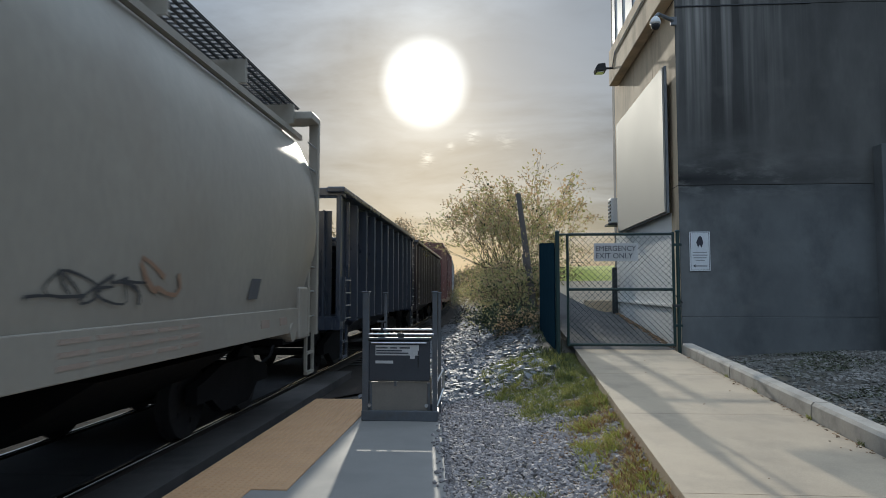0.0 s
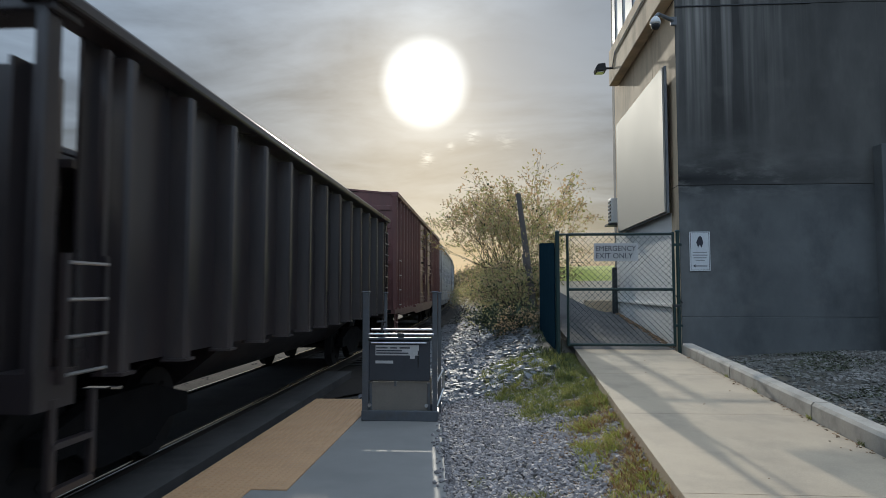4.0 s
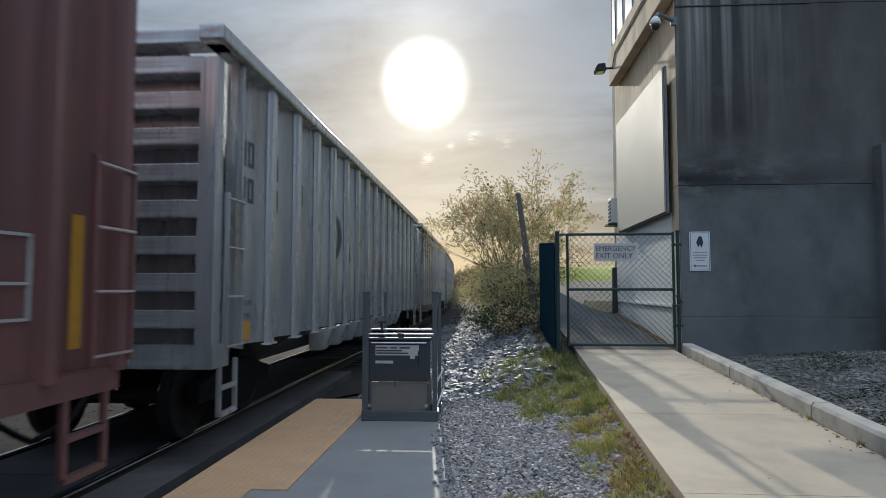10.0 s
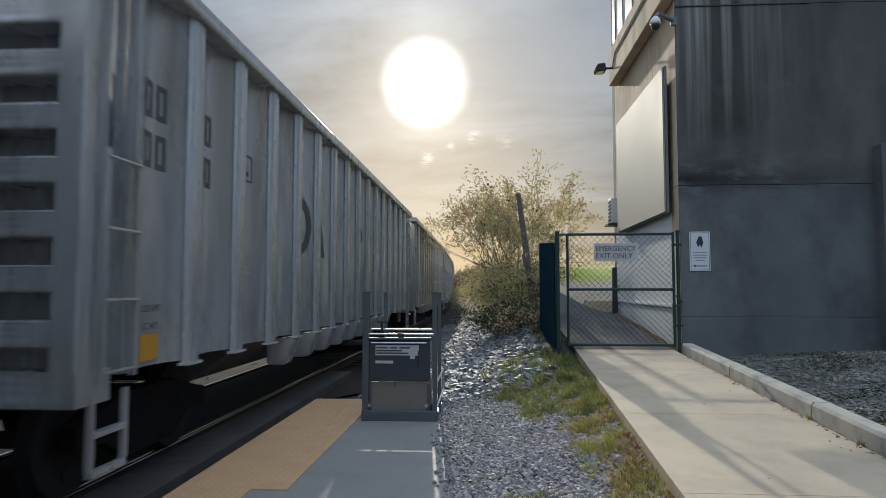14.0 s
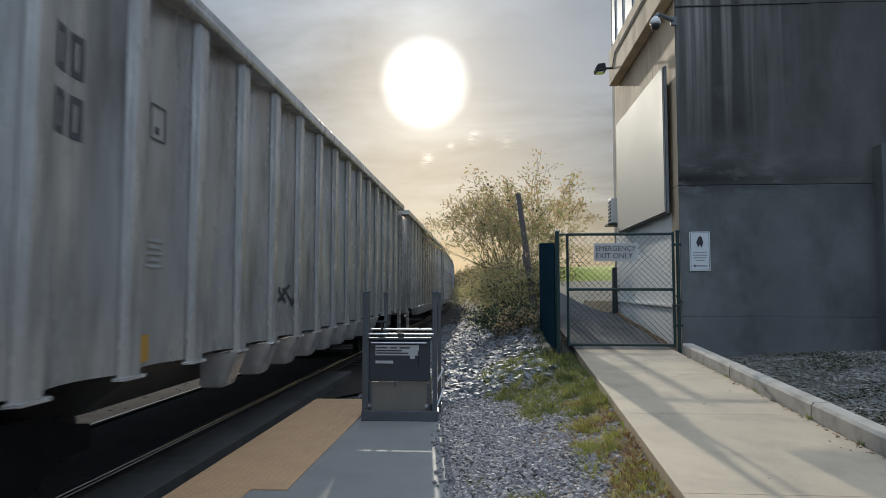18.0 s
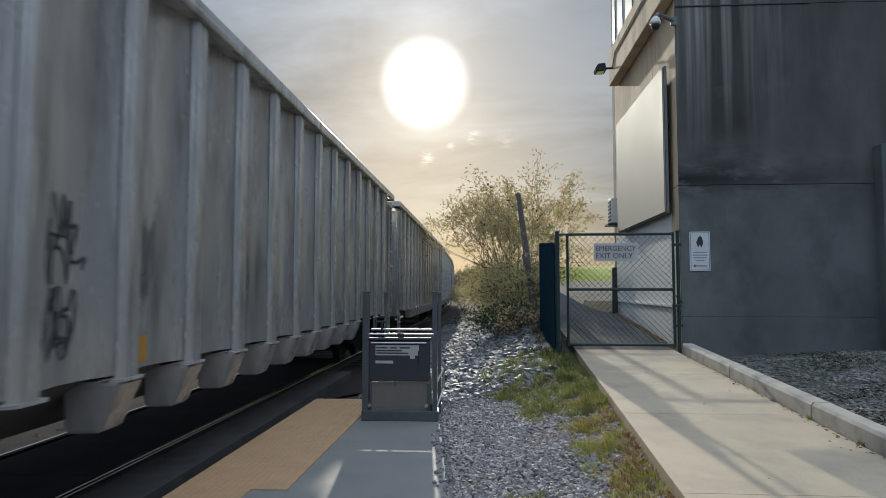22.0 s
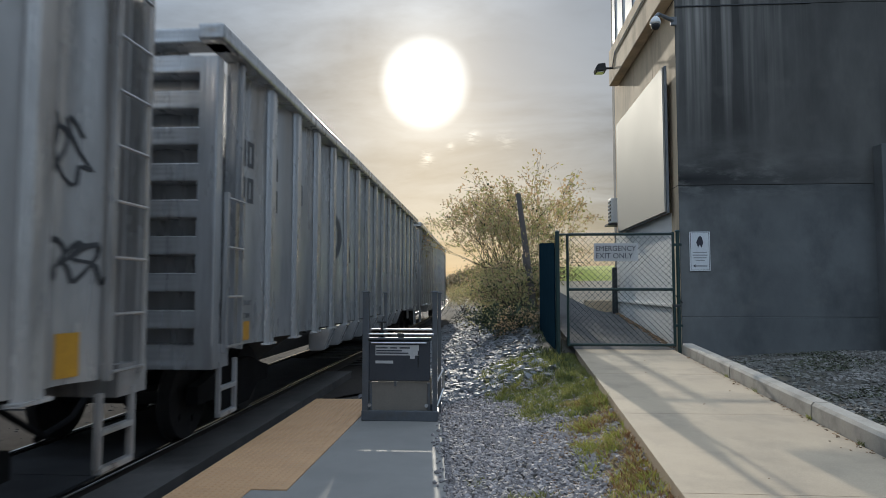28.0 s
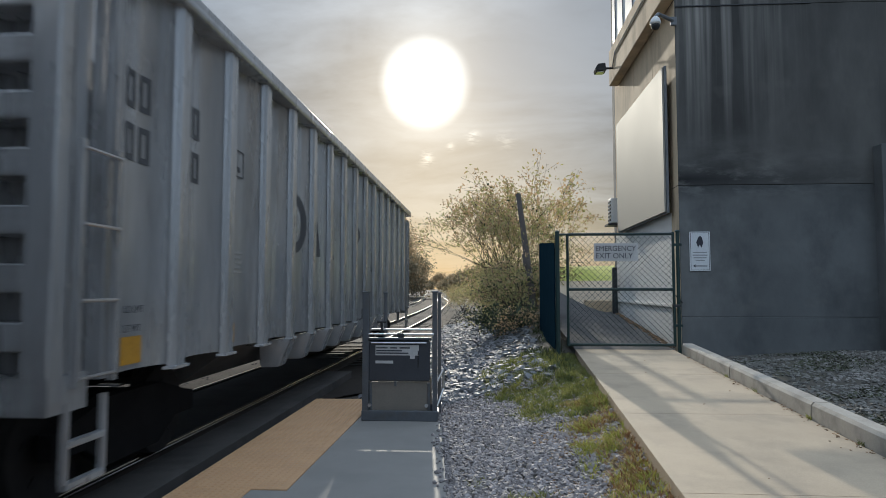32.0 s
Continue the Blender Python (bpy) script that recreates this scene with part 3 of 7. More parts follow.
# ---- footpath with its kerb ----
def build_path():
    cuts = [-10, -4.4, -2.3, -0.2, 1.98, 4.17, 6.25, 8.36, 10.55, 13.0, 16.5]
    owner = thing("footpath", pose(0, 0, 0), "pale concrete footpath sloping up to the gate, with fine joints", "footpath", kind="structure")
    for a, b in zip(cuts, cuts[1:]):
        bm = bmesh.new()
        b -= 0.002
        top = [(path_l(a), a, path_z(a)), (path_r(a), a, path_z(a)), (path_r(b), b, path_z(b)), (path_l(b), b, path_z(b))]
        hi = [bm.verts.new(p) for p in top]
        lo = [bm.verts.new((x, y, z - 0.16)) for x, y, z in top]
        bm.faces.new(hi)
        bm.faces.new(lo[::-1])
        for i in range(4):
            j = (i + 1) % 4
            bm.faces.new((lo[i], lo[j], hi[j], hi[i]))
        bmesh.ops.recalc_face_normals(bm, faces=bm.faces[:])
        bmesh.ops.bevel(bm, geom=[e for e in bm.edges if all(v in hi for v in e.verts)], offset=0.0025, segments=2, affect="EDGES")
        part("slab", bm, CONCRETE if a < 10 else PAVING, owner)
    edge = [-7.4, -5.3, -3.15, -1.0, 1.2, 3.75, 6.12, 8.16, 10.18]
    for a, b in zip(edge, edge[1:]):
        L = b - a - 0.02
        bm = bmesh.new()
        prism(bm, [(0, -0.16), (0.012, 0.13), (0.035, 0.158), (0.165, 0.158), (0.185, 0.135), (0.185, -0.16)], 0, L)
        rise, slew = math.degrees(math.atan(0.047)), -math.degrees(math.atan(0.01367))
        ob = new("kerb_block", finish(bm, "kerb_block", KERB))
        ob.matrix_basis = pose(path_r(a) + 0.004, a, path_z(a) - 0.005, rise, 0, slew)
        tagged(ob, "weathered precast concrete kerb block beside the footpath", "kerb", "kerb blocks along the footpath")


build_path()


# ---- tracks ----
def build_track(name, off, label, s0, s1, near):
    owner = thing(name, pose(0, 0, 0), label, "railway track", kind="structure")
    ss = [s0] + [s for s in range(int(s0) + 1, 25)] + list(range(25, 130, 3)) + list(range(130, int(s1), 12))
    for side in (-0.755, 0.755):
        for nm, prof, mat in (("rail_head", [(-0.036, -0.03), (-0.036, -0.016), (-0.033, -0.008), (-0.026, -0.003), (-0.014, -0.0008), (0, 0), (0.014, -0.0008), (0.026, -0.003), (0.033, -0.008), (0.036, -0.016), (0.036, -0.03)], RAIL_HEAD),
                              ("rail_web", [(-0.07, -0.172), (-0.07, -0.16), (-0.012, -0.14), (-0.012, -0.03), (0.012, -0.03), (0.012, -0.14), (0.07, -0.16), (0.07, -0.172)], RAIL_RUST)):
            verts, faces, n = [], [], len(prof)
            for s in ss:
                for a, b in prof:
                    x, y, _ = track(s, off + side + a)
                    verts.append((x, y, RAIL_TOP + b))
            for k in range(len(ss) - 1):
                faces += [(k * n + i, k * n + (i + 1) % n, (k + 1) * n + (i + 1) % n, (k + 1) * n + i) for i in range(n)]
            ob = new(nm, mesh_from(nm, verts, faces, mat))
            if nm == "rail_head":
                ob.data.shade_smooth()
            ob.parent = owner
    bm = bmesh.new()
    soft_box(bm, -1.3, 1.3, -0.115, 0.115, -0.18, 0, 0.012)
    me = finish(bm, "tie", TIE_WOOD)
    k, rest = 0, []
    rng = np.random.default_rng(5)
    s = near
    while s < 240:
        x, y, a = track(s, off)
        if k < 300:
            shared("tie", me, owner, (x + rng.normal(0, 0.02), y, RAIL_TOP - 0.172 + rng.normal(0, 0.004)), (0, 0, math.degrees(a) + rng.normal(0, 0.6)))
        k += 1
        s += 0.53


build_track("track_main", 0.0, "railway track with polished rails on dark timber ties", -160, 600, 16.3)
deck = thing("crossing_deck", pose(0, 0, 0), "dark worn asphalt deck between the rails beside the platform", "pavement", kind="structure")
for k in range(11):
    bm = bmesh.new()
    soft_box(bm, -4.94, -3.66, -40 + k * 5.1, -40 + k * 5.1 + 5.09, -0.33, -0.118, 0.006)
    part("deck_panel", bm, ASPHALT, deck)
build_track("track_second", -4.3, "second railway track with rusty-sided rails", -160, 600, 10.0)


def build_ballast():
    rng = np.random.default_rng(11)
    spots = []
    for _ in range(9000):
        y = 4 + 60 * rng.random() ** 1.8
        x = rng.uniform(-7.2, -2.6) if y < 9.5 else rng.uniform(-7.2, -1.2)
        if y < 14 and -3.45 < x < -2.5:
            continue
        bx = track(y)[0] - TRACK_X
        spots.append((x + bx, y, -0.335 + 0.02 * rng.random() if x < -2.0 else surface_z(x, y)))
    verts, faces = [], []
    rows = np.linspace(-20, 260, 201)
    for y in rows:
        bx = track(max(y, 0))[0] - TRACK_X
        for k in range(10):
            x = -24.0 + k * (2.32 if y < 12 else 2.42)
            verts.append((x + bx, float(y), max(-0.305, surface_z(x + bx, float(y)) + 0.02) + 0.012 * noise.noise((x * 2, y * 2, 7))))
    faces = [(j * 10 + i, j * 10 + i + 1, j * 10 + i + 11, j * 10 + i + 10) for j in range(200) for i in range(9)]
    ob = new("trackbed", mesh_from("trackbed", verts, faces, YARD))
    tagged(ob, "dark trackbed beside the rails, with train shade in its colour", "trackbed", kind="structure")
    scatter("ballast", rng, spots, TRACK_BALLAST, 0.025, 0.05, 0.7, "crushed ballast round the ties, train shade in its dark colour", "ballast")
    # coarse rock on the bank below the bushes
    spots = []
    for _ in range(9500):
        y = 9.0 + 26 * rng.random() ** 1.5
        x = rng.uniform(-2.3, 0.9)
        if x > 0.2 and rng.random() < 0.6:
            continue
        spots.append((x, y, surface_z(x, y) + 0.01))
    scatter("bank_rock", rng, spots, BALLAST, 0.04, 0.11, 0.5, "loose grey broken rock on the bank", "rocks")
    # fine gravel between the platform and the footpath
    spots = []
    for _ in range(24000):
        y = 2.6 + 7.2 * rng.random() ** 1.2
        e, l = slab_edge(y), path_l(y)
        x = rng.uniform(e - 0.02, l - 0.02)
        if x > e + (l - e) * 0.78 and rng.random() < 0.75:
            continue
        spots.append((x, y, surface_z(x, y) + 0.018 * rng.random() ** 2))
    for _ in range(70):
        y = rng.uniform(4.8, 9.3)
        spots.append((slab_edge(y) - abs(rng.normal(0, 0.05)), y, 0.006))
    scatter("gravel", rng, spots, STONE, 0.014, 0.036, 0.75, "grey crushed gravel beside the platform", "gravel")
    # gravel bed between kerb and wall
    spots = []
    for _ in range(11000):
        y = rng.uniform(3.6, 10.4)
        x = path_r(y) + 0.19 + 4.2 * rng.random()
        spots.append((x, y, surface_z(x, y) + 0.005))
    scatter("bed_gravel", rng, spots, BED_STONE, 0.014, 0.034, 0.6, "grey gravel bed at the foot of the concrete wall", "gravel")


build_ballast()


# ---- the concrete building ----
WF, WX = 10.46, 3.06


def build_building():
    b = thing("building", pose(0, 0, 0), "weathered concrete station building with a blank signboard and white upper storey", "building", kind="structure")

    def slab(name, x0, x1, y0, y1, z0, z1, mat, label="", r=0.008):
        bm = bmesh.new()
        soft_box(bm, x0, x1, y0, y1, z0, z1, r)
        return part(name, bm, mat, b, label)

    # front wall in poured lifts, joints recessed
    lifts = [(0.0, 1.18), (1.183, 3.27), (3.275, 6.20), (6.205, 10.5)]
    for z0, z1 in lifts:
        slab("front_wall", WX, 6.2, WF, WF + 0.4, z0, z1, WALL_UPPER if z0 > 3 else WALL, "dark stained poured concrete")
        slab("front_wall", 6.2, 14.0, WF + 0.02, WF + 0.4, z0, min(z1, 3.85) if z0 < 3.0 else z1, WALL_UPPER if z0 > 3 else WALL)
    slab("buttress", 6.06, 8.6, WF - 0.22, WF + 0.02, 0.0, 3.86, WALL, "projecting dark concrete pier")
    slab("window_frame", 6.33, 7.6, WF - 0.03, WF + 0.02, 3.93, 4.56, DARK_METAL, "dark window frame")
    slab("window_pane", 6.43, 7.55, WF - 0.036, WF - 0.03, 3.98, 4.51, DARK_METAL)
    slab("corner_cap", WX, 5.2, WF - 0.012, WF, 6.195, 6.22, DARK_METAL, "dark drip ledge")
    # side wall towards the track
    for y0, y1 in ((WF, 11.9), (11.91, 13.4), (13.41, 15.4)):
        slab("side_wall", WX, WX + 0.35, y0 + (0.4 if y0 == WF else 0), y1, 2.89, 6.5, WALL_SIDE, "board-marked tan concrete with raking sun put into its colour")
    # thin overlay paints the sunlit edge on the dark front wall's end
    slab("corner_strip", WX - 0.006, WX - 0.001, WF + 0.004, WF + 0.4, 0.3, 3.27, WALL_SIDE, "thin strip painting raking sun on the wall edge", 0.001)
    slab("corner_strip", WX - 0.006, WX - 0.001, WF + 0.004, WF + 0.4, 3.28, 6.315, WALL_SIDE, "thin strip painting raking sun on the wall edge", 0.001)
    for y0, y1 in ((WF + 0.4, 12.2), (12.21, 13.8), (13.81, 15.4)):
        slab("plinth_panel", WX - 0.02, WX + 0.3, y0, y1, 1.36, 2.88, CLAD, "pale smooth base panel")
        slab("plinth_panel", WX - 0.03, WX + 0.3, y0, y1, 0.4, 1.35, CLAD)
    slab("plinth_ledge", WX - 0.065, WX - 0.031, WF + 0.02, 15.4, 1.325, 1.375, CLAD, "pale ledge above the base panels", 0.004)
    slab("far_wall", WX, 14, 15.4, 15.7, 0.5, 10.5, WALL)
    # added wall out of view, cuts light from the right
    slab("wing_wall", 11.0, 11.4, -9.0, WF - 0.01, 0.2, 3.2, WALL, "plain unseen wall added to shade the gravel bed")
    slab("roof", WX - 0.2, 14, WF + 0.05, 15.7, 10.5, 10.75, WALL)
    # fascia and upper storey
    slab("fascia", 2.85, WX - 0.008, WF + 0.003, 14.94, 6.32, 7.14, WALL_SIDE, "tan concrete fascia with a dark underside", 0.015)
    slab("upper_wall", 2.93, WX - 0.008, WF + 0.05, 14.88, 7.14, 10.5, CLAD, "white upper wall panels")
    for y in (11.0, 11.9, 12.8, 13.7, 14.5):
        slab("upper_mullion", 2.91, 2.93, y - 0.02, y + 0.02, 7.14, 10.5, LIFT_STEEL)
    # conduits on the fascia
    bm = bmesh.new()
    rod(bm, (2.837, 10.5, 6.86), (2.837, 14.2, 6.86), 0.012)
    rod(bm, (2.837, 14.2, 6.86), (2.837, 14.45, 6.62), 0.012)
    part("conduit", bm, STEEL, b)
    bm = bmesh.new()
    rod(bm, (2.838, 10.5, 6.80), (2.838, 14.2, 6.80), 0.01)
    part("conduit", bm, STEEL, b)
    # louvred grille box at the far corner
    bm = bmesh.new()
    soft_box(bm, 2.86, WX, 15.0, 15.38, 3.15, 3.72, 0.01)
    g = part("grille_box", bm, CLAD, b, "white louvred vent box")
    for i in range(6):
        bm = bmesh.new()
        box(bm, 2.845, 2.862, 15.03, 15.35, 3.2 + i * 0.085, 3.24 + i * 0.085)
        part("slat", bm, DARK_METAL, g)
    bm = bmesh.new()
    box(bm, 2.78, WX, 14.96, 15.42, 3.09, 3.13)
    part("tray", bm, DARK_METAL, b)


build_building()


def build_board():
    t = thing("signboard", pose(0, 0, 0), "large blank pale metal signboard fixed to the side wall", "signboard")
    part_of("face", soft_box, (2.90, 2.93, 10.70, 14.50, 2.88, 5.29, 0.006), PANEL, t, "blank pale sheet", False)
    part_of("frame", soft_box, (2.932, 2.975, 10.68, 14.52, 2.86, 5.31, 0.006), LIFT_STEEL, t, "grey return edge")
    for y in (11.0, 12.6, 14.2):
        for z in (3.1, 5.05):
            part_of("bracket", box, (2.975, 3.062, y - 0.04, y + 0.04, z - 0.03, z + 0.03), DARK_METAL, t)


build_board()


def build_wall_lamp():
    t = thing("wall_lamp", pose(0, 0, 0), "dark wall-pack lamp on a short arm from the fascia", "wall lamp")
    bm = bmesh.new()
    prism(bm, [(2.46, 6.50), (2.44, 6.56), (2.50, 6.66), (2.66, 6.68), (2.68, 6.52)], 14.35, 14.62)
    part("housing", bm, DARK_METAL, t)
    part_of("lens", soft_box, (2.48, 2.64, 14.38, 14.59, 6.485, 6.502, 0.003), STEEL, t, "glass lens below")
    part_of("arm", rod, ((2.66, 14.5, 6.6), (2.853, 14.5, 6.6), 0.025), DARK_METAL, t)


build_wall_lamp()


def build_cctv():
    t = thing("dome_camera", pose(0, 0, 0), "white dome security camera on a bracket at the wall corner", "security camera")
    bm = bmesh.new()
    bmesh.ops.create_uvsphere(bm, u_segments=20, v_segments=12, radius=0.085)
    for v in bm.verts:
        v.co.z = v.co.z * 1.35 if v.co.z > 0 else v.co.z * 0.4
        v.co += Vector((2.69, 10.22, 5.84))
    part("housing", bm, CLAD, t, "", True)
    bm = bmesh.new()
    bmesh.ops.create_uvsphere(bm, u_segments=20, v_segments=10, radius=0.068)
    for v in bm.verts:
        v.co += Vector((2.69, 10.22, 5.80))
    part("dome", bm, DARK_METAL, t, "smoked dome", True)
    bm = bmesh.new()
    rod(bm, (2.69, 10.22, 5.94), (2.74, 10.24, 6.0), 0.03)
    rod(bm, (2.74, 10.24, 6.0), (3.02, 10.42, 5.96), 0.03)
    part("arm", bm, LIFT_STEEL, t)
    part_of("mount", soft_box, (2.98, 3.08, 10.40, 10.455, 5.88, 6.02, 0.01), LIFT_STEEL, t)


build_cctv()


# ---- gate and fence ----
def chain_link(bm, w, z0, z1, pitch=0.092, r=0.0036):
    """Woven diamond wire filling a panel from x = 0 to w, y = 0."""
    h = z1 - z0
    n = int((w + h) / pitch) + 1
    for k in range(n):
        for up in (1, -1):
            a = k * pitch - (h if up > 0 else 0)
            x0, x1 = (a, a + h) if up > 0 else (a, a - h)
            za, zb = z0, z1
            # clip to the panel
            pts = []
            for t0 in (0.0, 1.0):
                pts.append([x0 + (x1 - x0) * t0, za + (zb - za) * t0])
            (xa, z_a), (xb, z_b) = pts
            if max(xa, xb) <= 0 or min(xa, xb) >= w:
                continue
            s = (z_b - z_a) / (xb - xa)

            def cut(x, z):
                if x < 0:
                    return 0.0, z_a + s * (0 - xa)
                if x > w:
                    return w, z_a + s * (w - xa)
                return x, z
            p, q = cut(xa, z_a), cut(xb, z_b)
            if abs(p[0] - q[0]) < 0.01:
                continue
            rod(bm, (p[0], 0.002 * up, p[1]), (q[0], 0.002 * up, q[1]), r, 3)


def build_gate():
    y = 10.38
    g = thing("gate", pose(0, y, 0), "closed dark green chain-link gate in a tubular frame", "gate")
    x0, x1, z0, z1 = 1.28, 2.93, 0.745, 2.50
    for nm, a, b in (("stile", (x0, 0, z0 - 0.02), (x0, 0, z1)), ("stile", (x1, 0, z0 - 0.02), (x1, 0, z1 + 0.02)), ("rail", (x0, 0, z0), (x1, 0, z0)),
                     ("rail", (x0, 0, 1.615), (x1, 0, 1.615)), ("rail", (x0, 0, z1 - 0.01), (x1, 0, z1 - 0.01))):
        part_of(nm, rod, (a, b, 0.022, 10), GREEN_COAT, g, "", True)
    bm = bmesh.new()
    chain_link(bm, x1 - x0, z0 - 0.035, z1 + 0.03)
    for v in bm.verts:
        v.co.x += x0
        v.co.y -= 0.02
    part("wire_mesh", bm, GREEN_COAT, g, "woven diamond wire")
    for z in (2.32, 1.05):
        part_of("hinge", soft_box, (x1 - 0.02, x1 + 0.13, -0.02, 0.02, z - 0.02, z + 0.02, 0.005), GREEN_COAT, g)
    part_of("latch", soft_box, (x1 - 0.03, x1 + 0.1, -0.03, 0.03, 1.34, 1.38, 0.006), DARK_METAL, g, "dark latch bar")
    part_of("latch_chain", rod, ((x1 + 0.02, -0.02, 1.52), (x1 + 0.14, 0.03, 1.40), 0.009), DARK_METAL, g)
    # posts stay in the ground
    for x, top in ((1.12, 2.56), (3.0, 2.56)):
        p = thing("gate_post", pose(x, y, 0), "dark green steel gate post with a domed cap", "post", "gate posts")
        part_of("tube", rod, ((0, 0, 0.3), (0, 0, top - 0.03), 0.035 if x < 2 else 0.028, 14), GREEN_COAT, p, "", True)
        bm = bmesh.new()
        bmesh.ops.create_uvsphere(bm, u_segments=12, v_segments=8, radius=0.04)
        for v in bm.verts:
            v.co.z = v.co.z * 0.7 + top - 0.03
        part("cap", bm, GREEN_COAT, p, "", True)
    # infill strip between post and gate
    part_of("tie_rail", rod, ((1.12, 0, 2.49), (x0, 0, 2.49), 0.018), GREEN_COAT, g)
    # emergency sign
    s = thing("exit_sign", pose(1.69, y - 0.045, 2.06), "grey rectangular emergency exit sign wired to the gate", "sign")
    part_of("sheet", soft_box, (0, 0.685, 0, 0.006, 0, 0.285, 0.002), SIGN_FACE, s)
    for text, z, x in (("EMERGENCY", 0.162, 0.03), ("EXIT ONLY", 0.045, 0.03)):
        me = letters(text, 0.118, SIGN_INK)
        xs = [v.co.x for v in me.vertices]
        k = (0.625 if text[0] == "E" and "M" in text else 0.575) / (max(xs) - min(xs))
        for v in me.vertices:
            v.co.x = (v.co.x - min(xs)) * k
        shared("lettering", me, s, (x, -0.003, z), (90, 0, 0))
    # side fence running away from the gate
    f = thing("fence", pose(1.10, 10.42, 0), "dark green chain-link fence with privacy slats beside the gate", "fence")
    for d in (1.8, 3.6):
        part_of("post", rod, ((0.015 * d, d, 0.3), (0.015 * d, d, 2.34 + 0.07 * d), 0.03, 12), GREEN_COAT, f, "", True)
    part_of("top_rail", rod, ((0, 0, 2.3), (0.054, 3.6, 2.55), 0.021, 10), GREEN_COAT, f, "", True)
    part_of("bottom_wire", rod, ((0, 0, 0.72), (0.054, 3.6, 0.72), 0.006, 6), GREEN_COAT, f)
    for k in range(40):
        slat = bmesh.new()
        y0 = 0.03 + k * 0.088
        top = 2.36 + 0.07 * y0 - (0.05 if k == 39 else 0.0) + 0.008 * math.sin(k * 5.1)
        soft_box(slat, -0.03 + 0.015 * y0, -0.014 + 0.015 * y0, y0, y0 + 0.085, 0.66, top, 0.004)
        part("slat", slat, GREEN_SLAT, f)
    bm = bmesh.new()
    chain_link(bm, 3.6, 0.70, 2.3)
    for v in bm.verts:
        v.co.x, v.co.y = v.co.y + 0.015 * v.co.x, v.co.x
    part("wire_mesh", bm, GREEN_COAT, f)


build_gate()


def build_walk_sign():
    s = thing("walkway_sign", pose(3.205, WF - 0.014, 1.905), "white walkway sign with dark symbol and arrow on concrete wall", "sign")
    part_of("sheet", soft_box, (0, 0.32, 0, 0.01, 0, 0.625, 0.004), SIGN_WHITE, s)
    w = 0.006
    for a in ((0.015, 0.015 + w, 0.015, 0.61), (0.305 - w, 0.305, 0.015, 0.61), (0.021, 0.299, 0.015, 0.015 + w), (0.021, 0.299, 0.604, 0.61)):
        part_of("border_line", box, (a[0], a[1], -0.002, 0.002, a[2], a[3]), SIGN_INK, s)
    # plain dark symbol
    bm = bmesh.new()
    prism(bm, [(0.135, 0.37), (0.105, 0.45), (0.135, 0.53), (0.165, 0.56), (0.195, 0.53), (0.215, 0.45), (0.185, 0.37), (0.16, 0.42)], -0.002, 0.002)
    part("symbol", bm, SIGN_INK, s)
    for i, (x0, x1) in enumerate(((0.05, 0.27), (0.045, 0.275), (0.06, 0.26), (0.09, 0.23))):
        part_of("text_bar", box, (x0, x1, -0.002, 0.002, 0.285 - i * 0.042, 0.302 - i * 0.042), SIGN_GREY, s)
    bm = bmesh.new()
    prism(bm, [(0.05, 0.08), (0.085, 0.105), (0.085, 0.087), (0.27, 0.087), (0.27, 0.073), (0.085, 0.073), (0.085, 0.055)], -0.002, 0.002)
    part("arrow", bm, SIGN_INK, s)


build_walk_sign()


